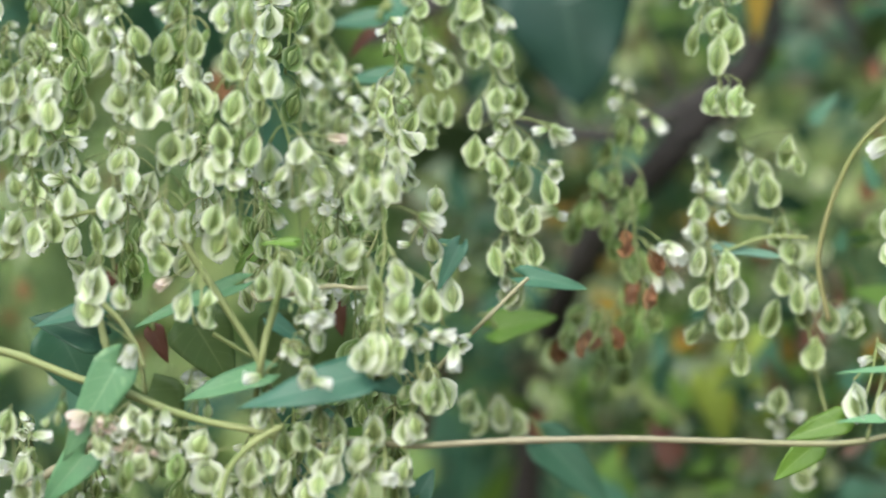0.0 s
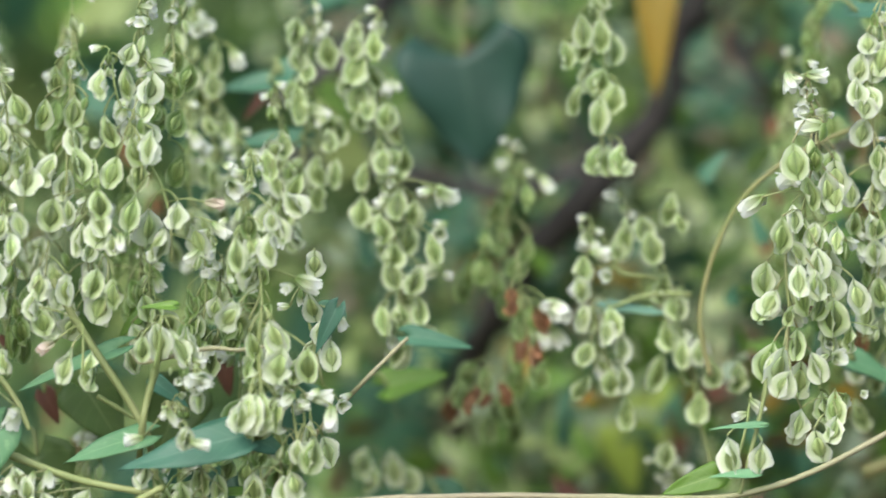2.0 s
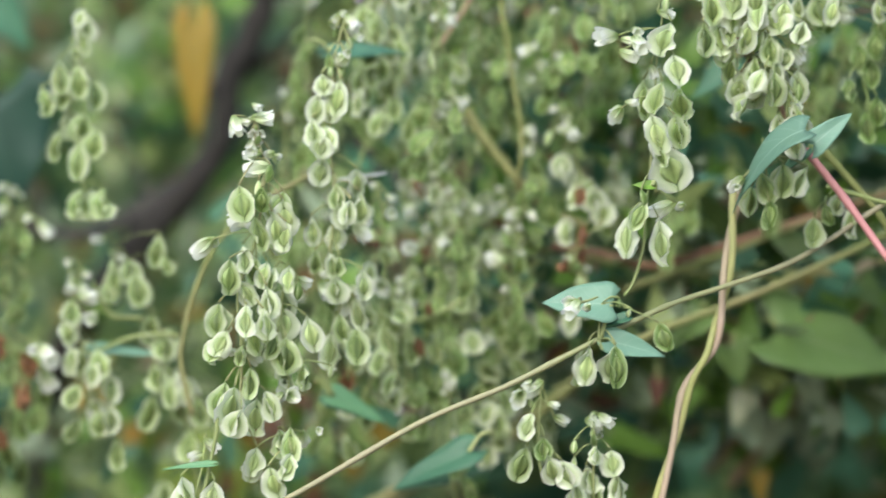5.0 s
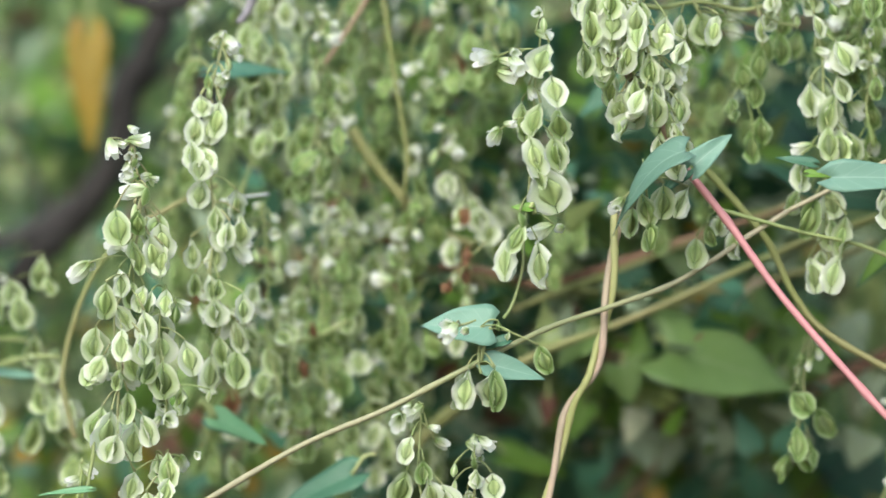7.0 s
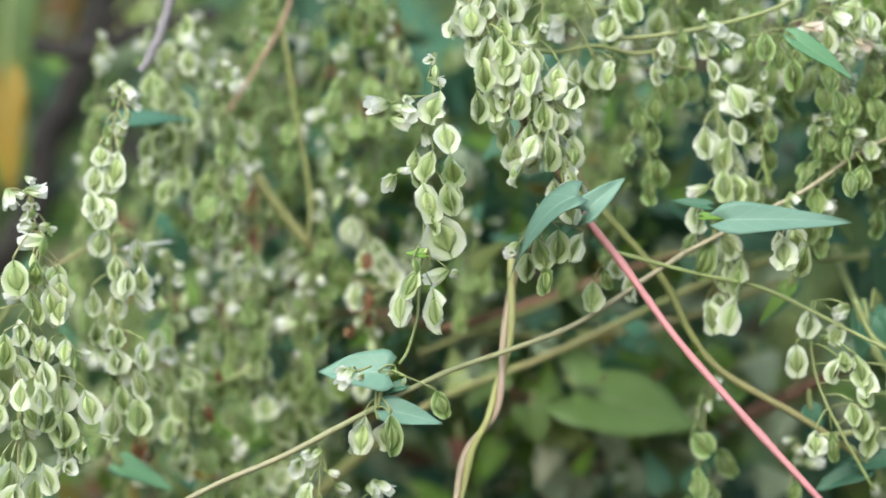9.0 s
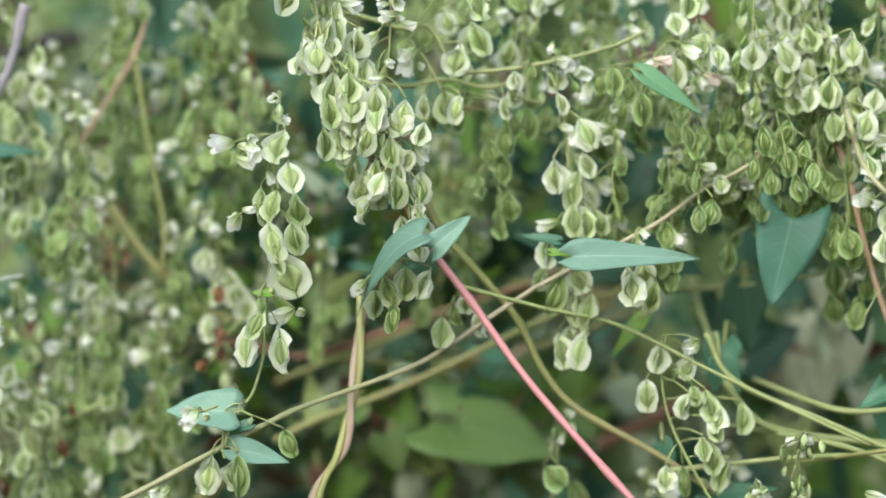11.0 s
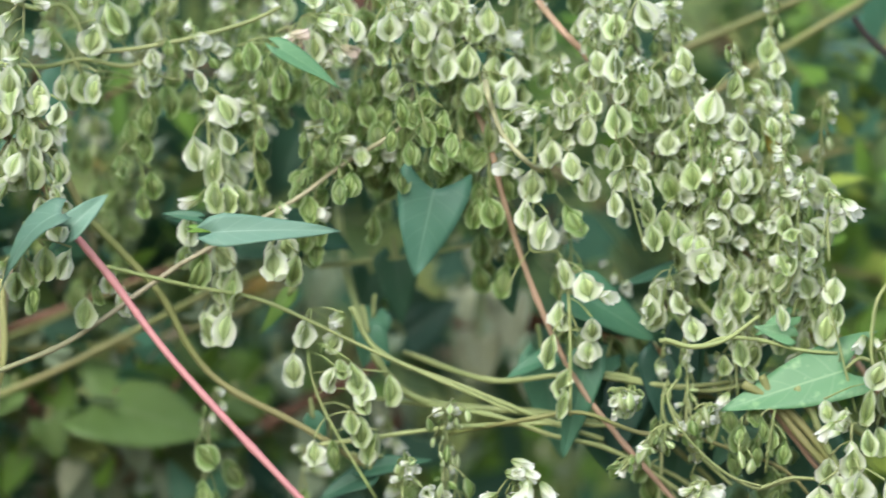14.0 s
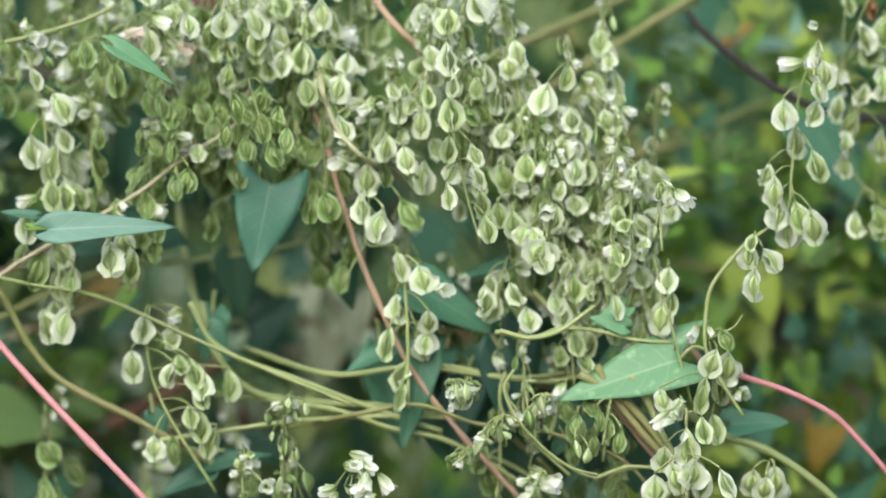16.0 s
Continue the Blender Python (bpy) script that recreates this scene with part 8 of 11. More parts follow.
spike([(0.1398, 1.1620, 1.4287), (0.1362, 1.1620, 1.4204), (0.1314, 1.1620, 1.4091)], 233,
      [(0.1444, 1.4263, 0.8, "flower"), (0.1395, 1.4234, 0.8, "flower"), (0.1363, 1.4225, 0.7, "pink"), (0.1325, 1.4206, 0.9), (0.1251, 1.4178, 1.0, "green"), (0.1330, 1.4106, 1.1, "green"), (0.1214, 1.4180, 0.8, "green"), (0.1296, 1.4155, 0.9, "green"), (0.1382, 1.4172, 0.9, "green"), (0.1469, 1.4246, 1.0), (0.1537, 1.4232, 1.0, "pale"), (0.1503, 1.4186, 0.7, "pink")], kind="green", tip=False, mix=0.35, size=0.9)
spike([(0.1714, 1.1620, 1.4292), (0.1731, 1.1620, 1.4217), (0.1746, 1.1620, 1.4100)], 234,
      [(0.1642, 1.4242, 1.0), (0.1710, 1.4234, 1.1, "pale"), (0.1740, 1.4195, 1.1), (0.1707, 1.4165, 0.9), (0.1765, 1.4146, 1.15), (0.1734, 1.4280, 0.9, "pale"), (0.1688, 1.4198, 0.9, "green"), (0.1604, 1.4202, 1.0, "green"), (0.1671, 1.4283, 1.0)], mix=0.4, size=0.90)
spike([(0.1861, 1.1620, 1.4284), (0.1875, 1.1620, 1.4146), (0.1906, 1.1620, 1.3954)], 235,
      [(0.1854, 1.4147, 1.1), (0.1926, 1.4112, 1.1), (0.1853, 1.4041, 1.1), (0.1895, 1.3933, 1.0), (0.1907, 1.4260, 1.1, "pale"), (0.1938, 1.4227, 0.9, "pale"), (0.1800, 1.4128, 0.9, "pale"), (0.1954, 1.4047, 1.0), (0.1930, 1.3994, 1.0, "green"), (0.1901, 1.4049, 1.1), (0.1838, 1.4242, 1.0), (0.1978, 1.4109, 1.0, "pale")], mix=0.3, size=0.90)
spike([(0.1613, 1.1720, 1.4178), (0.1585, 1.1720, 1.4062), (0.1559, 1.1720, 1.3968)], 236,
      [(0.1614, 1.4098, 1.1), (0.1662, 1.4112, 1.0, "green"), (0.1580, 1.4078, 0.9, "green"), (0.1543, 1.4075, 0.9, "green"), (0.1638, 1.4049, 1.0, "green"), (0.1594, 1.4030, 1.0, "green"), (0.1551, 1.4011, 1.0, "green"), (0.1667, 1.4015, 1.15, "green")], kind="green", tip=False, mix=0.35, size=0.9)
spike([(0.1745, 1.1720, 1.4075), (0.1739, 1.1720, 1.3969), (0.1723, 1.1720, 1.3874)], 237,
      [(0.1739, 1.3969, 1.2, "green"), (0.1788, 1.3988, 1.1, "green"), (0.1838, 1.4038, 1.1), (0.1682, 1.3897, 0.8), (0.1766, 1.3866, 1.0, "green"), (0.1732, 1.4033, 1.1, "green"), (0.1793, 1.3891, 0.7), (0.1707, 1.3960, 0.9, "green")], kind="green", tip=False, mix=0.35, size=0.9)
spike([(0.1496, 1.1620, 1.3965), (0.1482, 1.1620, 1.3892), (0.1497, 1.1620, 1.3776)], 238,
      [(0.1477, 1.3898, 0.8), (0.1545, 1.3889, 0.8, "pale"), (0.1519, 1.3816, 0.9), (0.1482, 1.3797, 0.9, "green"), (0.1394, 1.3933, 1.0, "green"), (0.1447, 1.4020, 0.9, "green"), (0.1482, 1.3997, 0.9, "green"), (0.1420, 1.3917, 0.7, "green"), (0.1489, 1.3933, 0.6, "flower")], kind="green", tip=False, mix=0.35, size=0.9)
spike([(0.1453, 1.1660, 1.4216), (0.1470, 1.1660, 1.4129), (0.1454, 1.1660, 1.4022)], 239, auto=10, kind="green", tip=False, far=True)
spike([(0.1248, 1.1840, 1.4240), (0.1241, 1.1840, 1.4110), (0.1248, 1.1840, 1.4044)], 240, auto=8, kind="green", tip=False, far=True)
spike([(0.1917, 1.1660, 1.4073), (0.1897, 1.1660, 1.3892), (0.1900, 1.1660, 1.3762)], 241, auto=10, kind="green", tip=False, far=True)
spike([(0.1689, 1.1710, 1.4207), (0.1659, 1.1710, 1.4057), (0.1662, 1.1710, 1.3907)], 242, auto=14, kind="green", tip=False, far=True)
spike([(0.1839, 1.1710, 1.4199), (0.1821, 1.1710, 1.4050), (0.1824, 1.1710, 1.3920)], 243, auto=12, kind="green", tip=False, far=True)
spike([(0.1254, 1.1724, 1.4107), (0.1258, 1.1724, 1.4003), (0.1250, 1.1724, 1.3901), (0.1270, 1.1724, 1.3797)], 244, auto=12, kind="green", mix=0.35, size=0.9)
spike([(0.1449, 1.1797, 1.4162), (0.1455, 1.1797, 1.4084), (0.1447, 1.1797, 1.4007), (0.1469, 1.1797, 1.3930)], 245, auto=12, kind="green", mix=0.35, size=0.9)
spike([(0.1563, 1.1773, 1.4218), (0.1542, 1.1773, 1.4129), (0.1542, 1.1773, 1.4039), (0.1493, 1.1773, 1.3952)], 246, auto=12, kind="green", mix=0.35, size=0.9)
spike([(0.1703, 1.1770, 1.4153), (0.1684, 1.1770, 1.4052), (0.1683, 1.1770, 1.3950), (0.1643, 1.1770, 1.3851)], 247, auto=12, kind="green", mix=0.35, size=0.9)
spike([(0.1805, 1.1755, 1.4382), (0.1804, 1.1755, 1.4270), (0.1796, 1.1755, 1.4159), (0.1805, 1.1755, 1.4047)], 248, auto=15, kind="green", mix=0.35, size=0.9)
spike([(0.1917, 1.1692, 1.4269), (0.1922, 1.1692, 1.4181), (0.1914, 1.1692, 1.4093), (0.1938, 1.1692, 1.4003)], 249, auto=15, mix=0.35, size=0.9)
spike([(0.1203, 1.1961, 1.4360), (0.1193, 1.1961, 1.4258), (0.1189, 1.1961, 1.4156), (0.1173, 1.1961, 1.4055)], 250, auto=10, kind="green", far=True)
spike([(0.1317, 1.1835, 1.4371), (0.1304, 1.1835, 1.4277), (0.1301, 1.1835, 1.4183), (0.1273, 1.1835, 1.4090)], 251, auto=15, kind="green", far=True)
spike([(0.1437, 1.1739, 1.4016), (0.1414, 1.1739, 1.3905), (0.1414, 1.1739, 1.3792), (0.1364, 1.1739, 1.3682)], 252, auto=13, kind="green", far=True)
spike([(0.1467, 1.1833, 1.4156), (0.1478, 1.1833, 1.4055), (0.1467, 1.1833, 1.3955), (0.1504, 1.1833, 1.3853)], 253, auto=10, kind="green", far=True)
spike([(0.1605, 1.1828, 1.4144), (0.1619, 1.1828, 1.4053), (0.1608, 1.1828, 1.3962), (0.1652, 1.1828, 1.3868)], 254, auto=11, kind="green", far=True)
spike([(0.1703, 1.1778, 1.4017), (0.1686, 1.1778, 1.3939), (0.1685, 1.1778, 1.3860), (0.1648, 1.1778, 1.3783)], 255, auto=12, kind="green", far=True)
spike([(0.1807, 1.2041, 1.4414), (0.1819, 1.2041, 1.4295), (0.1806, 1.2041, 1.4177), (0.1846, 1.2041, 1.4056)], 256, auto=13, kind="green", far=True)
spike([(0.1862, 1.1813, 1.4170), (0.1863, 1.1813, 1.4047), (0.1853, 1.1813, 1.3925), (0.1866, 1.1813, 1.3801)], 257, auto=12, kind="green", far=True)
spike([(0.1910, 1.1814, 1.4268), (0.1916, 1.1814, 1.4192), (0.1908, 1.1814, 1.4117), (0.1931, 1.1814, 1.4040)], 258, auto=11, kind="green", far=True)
spike([(0.1492, 1.1660, 1.4617), (0.1474, 1.1660, 1.4467), (0.1471, 1.1660, 1.4317), (0.1436, 1.1660, 1.4169)], 259, auto=16)
spike([(0.1642, 1.1625, 1.4472), (0.1643, 1.1625, 1.4359), (0.1636, 1.1625, 1.4245), (0.1646, 1.1625, 1.4131)], 260, auto=11)
spike([(0.1706, 1.1729, 1.4693), (0.1706, 1.1729, 1.4595), (0.1700, 1.1729, 1.4498), (0.1707, 1.1729, 1.4399)], 261, auto=14, far=True)
spike([(0.1796, 1.1716, 1.4712), (0.1785, 1.1716, 1.4595), (0.1781, 1.1716, 1.4477), (0.1761, 1.1716, 1.4360)], 262, auto=15)
spike([(0.1843, 1.1670, 1.4490), (0.1823, 1.1670, 1.4393), (0.1824, 1.1670, 1.4295), (0.1776, 1.1670, 1.4199)], 263, auto=12, far=True)
spike([(0.2010, 1.1755, 1.4543), (0.2002, 1.1755, 1.4393), (0.1995, 1.1755, 1.4244), (0.1987, 1.1755, 1.4095)], 264, auto=10)
spike([(0.2057, 1.1862, 1.4516), (0.2049, 1.1862, 1.4393), (0.2044, 1.1862, 1.4268), (0.2036, 1.1862, 1.4144)], 265, auto=10, far=True)
spike([(0.2189, 1.1776, 1.4621), (0.2183, 1.1776, 1.4525), (0.2179, 1.1776, 1.4429), (0.2170, 1.1776, 1.4333)], 266, auto=15, kind="green")
spike([(0.2229, 1.1595, 1.4562), (0.2236, 1.1595, 1.4450), (0.2227, 1.1595, 1.4339), (0.2256, 1.1595, 1.4227)], 267, auto=13)
spike([(0.0726, 1.2382, 1.4771), (0.0711, 1.2382, 1.4638), (0.0708, 1.2382, 1.4505), (0.0677, 1.2382, 1.4374)], 268, auto=10, kind="green", far=True)
spike([(0.0914, 1.1955, 1.4614), (0.0914, 1.1955, 1.4528), (0.0909, 1.1955, 1.4442), (0.0913, 1.1955, 1.4356)], 269, auto=12, kind="green")
spike([(0.0994, 1.2005, 1.4764), (0.0976, 1.2005, 1.4654), (0.0976, 1.2005, 1.4543), (0.0938, 1.2005, 1.4434)], 270, auto=14, kind="green", far=True)
spike([(0.1090, 1.1880, 1.4701), (0.1074, 1.1880, 1.4580), (0.1072, 1.1880, 1.4458), (0.1040, 1.1880, 1.4337)], 271, auto=8)
spike([(0.1188, 1.2330, 1.4581), (0.1179, 1.2330, 1.4479), (0.1175, 1.2330, 1.4378), (0.1159, 1.2330, 1.4277)], 272, auto=9, kind="green", far=True)
spike([(0.1295, 1.2168, 1.4769), (0.1301, 1.2168, 1.4650), (0.1292, 1.2168, 1.4531), (0.1318, 1.2168, 1.4410)], 273, auto=10, far=True)
spike([(0.1471, 1.2094, 1.4595), (0.1464, 1.2094, 1.4457), (0.1457, 1.2094, 1.4318), (0.1450, 1.2094, 1.4180)], 274, auto=12, far=True)
spike([(0.1958, 1.1859, 1.3885), (0.1936, 1.1859, 1.3784), (0.1936, 1.1859, 1.3680), (0.1886, 1.1859, 1.3580)], 275, auto=11, kind="green", far=True)
spike([(0.2080, 1.1666, 1.4011), (0.2063, 1.1666, 1.3923), (0.2063, 1.1666, 1.3833), (0.2026, 1.1666, 1.3745)], 276, auto=8, kind="green", far=True)
spike([(0.2111, 1.1840, 1.3715), (0.2125, 1.1840, 1.3618), (0.2114, 1.1840, 1.3522), (0.2159, 1.1840, 1.3423)], 277, auto=11, kind="green", far=True)
spike([(0.2245, 1.1848, 1.3569), (0.2234, 1.1848, 1.3481), (0.2233, 1.1848, 1.3395), (0.2208, 1.1848, 1.3308)], 278, auto=12, kind="green", far=True)
spike([(0.0822, 1.2425, 1.4669), (0.0816, 1.2425, 1.4574), (0.0817, 1.2425, 1.4478), (0.0805, 1.2425, 1.4383)], 279, auto=10, far=True)
spike([(0.1003, 1.1927, 1.4514), (0.1011, 1.1927, 1.4387), (0.1007, 1.1927, 1.4260), (0.1030, 1.1927, 1.4133)], 280, auto=12, kind="green", far=True)
spike([(0.1152, 1.2047, 1.4632), (0.1162, 1.2047, 1.4531), (0.1157, 1.2047, 1.4431), (0.1186, 1.2047, 1.4331)], 281, auto=11, kind="green", far=True)
spike([(0.1199, 1.2360, 1.4731), (0.1206, 1.2360, 1.4609), (0.1202, 1.2360, 1.4487), (0.1223, 1.2360, 1.4365)], 282, auto=11, kind="green", far=True)
spike([(0.1294, 1.2196, 1.4729), (0.1276, 1.2196, 1.4597), (0.1280, 1.2196, 1.4464), (0.1237, 1.2196, 1.4332)], 283, auto=8, kind="green", far=True)
spike([(0.1428, 1.2141, 1.4550), (0.1442, 1.2141, 1.4415), (0.1435, 1.2141, 1.4281), (0.1472, 1.2141, 1.4146)], 284, auto=11, kind="green", far=True)
spike([(0.1610, 1.1827, 1.4519), (0.1592, 1.1827, 1.4413), (0.1596, 1.1827, 1.4307), (0.1551, 1.1827, 1.4202)], 285, auto=11, kind="green", far=True)
spike([(0.0755, 1.2425, 1.4384), (0.0742, 1.2425, 1.4249), (0.0745, 1.2425, 1.4114), (0.0713, 1.2425, 1.3980)], 286, auto=7, kind="green", far=True)
spike([(0.1298, 1.2693, 1.4429), (0.1288, 1.2693, 1.4332), (0.1290, 1.2693, 1.4234), (0.1266, 1.2693, 1.4137)], 287, auto=8, kind="green", far=True)
spike([(0.1589, 1.2272, 1.4269), (0.1581, 1.2272, 1.4131), (0.1582, 1.2272, 1.3994), (0.1562, 1.2272, 1.3857)], 288, auto=8, kind="green", far=True)
# dark-coloured leaves paint shade into the gaps behind the fruit
v = tagged(new("hanging_leaf"), "leaf coloured shade-dark behind the hanging fruit", "leaf", "single leaves behind the spikes")
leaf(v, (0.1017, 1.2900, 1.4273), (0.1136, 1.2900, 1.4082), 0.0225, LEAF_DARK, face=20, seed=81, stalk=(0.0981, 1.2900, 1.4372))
v = tagged(new("hanging_leaf"), "leaf coloured shade-dark behind the hanging fruit", "leaf", "single leaves behind the spikes")
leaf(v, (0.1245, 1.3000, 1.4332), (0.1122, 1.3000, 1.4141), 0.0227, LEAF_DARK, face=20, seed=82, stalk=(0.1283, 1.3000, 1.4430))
v = tagged(new("hanging_leaf"), "leaf coloured shade-dark behind the hanging fruit", "leaf", "single leaves behind the spikes")
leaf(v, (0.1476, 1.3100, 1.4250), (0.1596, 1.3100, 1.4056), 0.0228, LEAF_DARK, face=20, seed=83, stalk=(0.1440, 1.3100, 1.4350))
v = tagged(new("hanging_leaf"), "leaf coloured shade-dark behind the hanging fruit", "leaf", "single leaves behind the spikes")
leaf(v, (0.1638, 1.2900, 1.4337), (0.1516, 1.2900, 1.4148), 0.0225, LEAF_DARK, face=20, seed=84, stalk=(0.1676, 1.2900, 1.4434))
v = tagged(new("hanging_leaf"), "leaf coloured shade-dark behind the hanging fruit", "leaf", "single leaves behind the spikes")
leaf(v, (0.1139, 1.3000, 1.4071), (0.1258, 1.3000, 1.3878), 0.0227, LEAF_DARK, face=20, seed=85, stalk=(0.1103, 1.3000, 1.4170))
v = tagged(new("hanging_leaf"), "leaf coloured shade-dark behind the hanging fruit", "leaf", "single leaves behind the spikes")
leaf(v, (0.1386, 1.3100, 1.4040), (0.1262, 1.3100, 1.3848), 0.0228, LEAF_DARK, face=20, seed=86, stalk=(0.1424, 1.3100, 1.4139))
v = tagged(new("hanging_leaf"), "leaf coloured shade-dark behind the hanging fruit", "leaf", "single leaves behind the spikes")
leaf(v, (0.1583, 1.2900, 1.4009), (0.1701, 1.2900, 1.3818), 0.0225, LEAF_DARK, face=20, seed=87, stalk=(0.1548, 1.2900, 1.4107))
# ---- the mass beyond ----
spike([(0.2405, 1.1600, 1.4264), (0.2419, 1.1600, 1.4146), (0.2443, 1.1600, 1.4008), (0.2445, 1.1600, 1.3849), (0.2388, 1.1600, 1.3598)], 289,
      [(0.2405, 1.4269, 0.6, "flower"), (0.2372, 1.4244, 0.5, "flower"), (0.2340, 1.4235, 0.9), (0.2365, 1.4155, 0.7, "young"), (0.2433, 1.4114, 1.0, "pale"), (0.2413, 1.4073, 0.9), (0.2351, 1.4055, 1.0, "pale"), (0.2379, 1.3995, 1.1, "pale"), (0.2437, 1.3981, 1.15), (0.2471, 1.3943, 1.1), (0.2491, 1.3873, 0.9, "green"), (0.2394, 1.3889, 1.0), (0.2401, 1.3820, 1.0), (0.2445, 1.3801, 1.0), (0.2372, 1.3768, 1.1), (0.2438, 1.3913, 0.9), (0.2401, 1.3640, 1.1), (0.2361, 1.3674, 0.9), (0.2485, 1.3995, 0.6)], mix=0.35, size=0.9)
spike([(0.2252, 1.1470, 1.4146), (0.2241, 1.1470, 1.3958), (0.2272, 1.1470, 1.3747), (0.2305, 1.1470, 1.3599)], 290,
      [(0.2241, 1.3958, 1.1), (0.2239, 1.4104, 1.1, "pale"), (0.2235, 1.3853, 1.0), (0.2291, 1.3830, 1.0), (0.2288, 1.3773, 0.9), (0.2311, 1.3704, 1.1), (0.2256, 1.4031, 0.8), (0.2256, 1.4208, 1.0), (0.2315, 1.4241, 1.1), (0.2317, 1.3630, 1.0), (0.2253, 1.3790, 0.9), (0.2218, 1.3729, 0.9), (0.2334, 1.3650, 0.9)], tip=False, mix=0.35, size=0.9)
spike([(0.2579, 1.1600, 1.4149), (0.2594, 1.1600, 1.4053), (0.2593, 1.1600, 1.3947), (0.2628, 1.1600, 1.3818), (0.2657, 1.1600, 1.3668)], 291,
      [(0.2556, 1.4118, 0.7, "young"), (0.2602, 1.4089, 0.8, "young"), (0.2583, 1.4037, 1.0), (0.2522, 1.3988, 1.1, "pale"), (0.2581, 1.3921, 1.0, "pale"), (0.2561, 1.3848, 1.1, "pale"), (0.2622, 1.3887, 0.9, "pale"), (0.2584, 1.3780, 1.0), (0.2626, 1.3774, 1.0), (0.2536, 1.3770, 0.9), (0.2677, 1.3921, 0.9), (0.2565, 1.3731, 1.0), (0.2637, 1.3696, 1.0, "green"), (0.2578, 1.4138, 0.5, "young"), (0.2527, 1.3802, 0.8)], mix=0.3, size=0.90)
spike([(0.2637, 1.1600, 1.3966), (0.2680, 1.1600, 1.3889), (0.2702, 1.1600, 1.3803), (0.2710, 1.1600, 1.3665)], 292,
      [(0.2740, 1.3738, 1.1, "pale"), (0.2695, 1.3783, 0.8, "flower"), (0.2763, 1.3663, 1.0), (0.2692, 1.3635, 1.1), (0.2662, 1.3753, 0.7), (0.2671, 1.3826, 0.6, "young"), (0.2719, 1.3633, 1.0, "pale"), (0.2749, 1.3790, 0.5, "flower"), (0.2759, 1.3599, 0.6, "flower"), (0.2695, 1.3687, 0.8)], tip=False, mix=0.35, size=0.9)
spike([(0.2804, 1.1400, 1.3725), (0.2795, 1.1400, 1.3652), (0.2794, 1.1400, 1.3549)], 293,
      [(0.2841, 1.3695, 0.9, "flower"), (0.2824, 1.3708, 0.6, "flower"), (0.2787, 1.3694, 0.5, "young"), (0.2793, 1.3621, 0.6, "young"), (0.2781, 1.3591, 0.6, "young")], mix=0.35, size=0.9)
spike([(0.2634, 1.1600, 1.3633), (0.2648, 1.1600, 1.3505), (0.2660, 1.1600, 1.3357)], 294,
      [(0.2497, 1.3561, 1.0), (0.2605, 1.3507, 0.9), (0.2652, 1.3489, 1.0), (0.2699, 1.3476, 1.1, "pale"), (0.2618, 1.3454, 0.7, "pale"), (0.2536, 1.3411, 1.0), (0.2733, 1.3511, 1.0), (0.2744, 1.3436, 1.0), (0.2705, 1.3407, 1.0), (0.2671, 1.3546, 1.0), (0.2576, 1.3551, 0.9), (0.2566, 1.3467, 0.8)], auto=4, tip=False, mix=0.35, size=0.9)
spike([(0.2824, 1.1550, 1.3526), (0.2809, 1.1550, 1.3453), (0.2791, 1.1550, 1.3317)], 295,
      [(0.2820, 1.3463, 1.0, "pale"), (0.2799, 1.3369, 1.15, "pale"), (0.2786, 1.3422, 1.0), (0.2827, 1.3399, 0.9), (0.2771, 1.3339, 0.8)], tip=False, mix=0.35, size=0.9)
spike([(0.2566, 1.1600, 1.3383), (0.2551, 1.1600, 1.3299), (0.2550, 1.1600, 1.3194)], 296,
      [(0.2559, 1.3346, 1.1, "pale"), (0.2518, 1.3280, 0.7), (0.2552, 1.3310, 1.0), (0.2524, 1.3190, 0.7, "flower"), (0.2584, 1.3319, 0.8, "pale"), (0.2559, 1.3246, 0.9)], tip=False, mix=0.35, size=0.9)
spike([(0.2629, 1.1600, 1.3179), (0.2634, 1.1600, 1.3084), (0.2617, 1.1600, 1.2980)], 297,
      [(0.2549, 1.3078, 1.0, "green"), (0.2643, 1.3062, 1.15, "green"), (0.2599, 1.3033, 1.0, "green"), (0.2624, 1.3106, 0.9, "green"), (0.2578, 1.3129, 0.9, "green")], auto=4, kind="green", tip=False, mix=0.35, size=0.9)
spike([(0.2386, 1.1600, 1.3562), (0.2361, 1.1600, 1.3489), (0.2346, 1.1600, 1.3406)], 298,
      [(0.2316, 1.3439, 1.1), (0.2356, 1.3410, 1.1), (0.2410, 1.3516, 0.8, "flower"), (0.2380, 1.3446, 1.0, "pale"), (0.2423, 1.3380, 1.0), (0.2334, 1.3480, 0.9)], tip=False, mix=0.35, size=0.9)
spike([(0.2915, 1.1450, 1.3298), (0.2922, 1.1450, 1.3236), (0.2927, 1.1450, 1.3131)], 299,
      [(0.2896, 1.3148, 1.25), (0.2963, 1.3212, 1.3, "pale"), (0.2927, 1.3225, 1.15, "pale"), (0.2938, 1.3292, 0.8, "green"), (0.2881, 1.3330, 0.7, "flower"), (0.2949, 1.3161, 1.1), (0.3000, 1.3132, 0.8, "flower"), (0.2912, 1.3054, 1.0), (0.2765, 1.3140, 0.8)], tip=False, mix=0.35, size=0.9)
spike([(0.3051, 1.1400, 1.3571), (0.3043, 1.1400, 1.3519), (0.3039, 1.1400, 1.3457)], 300,
      [(0.3043, 1.3436, 1.25, "pale"), (0.3027, 1.3520, 0.9, "pale"), (0.3070, 1.3502, 0.9, "pale"), (0.3045, 1.3550, 0.7)], tip=False, mix=0.35, size=0.9)
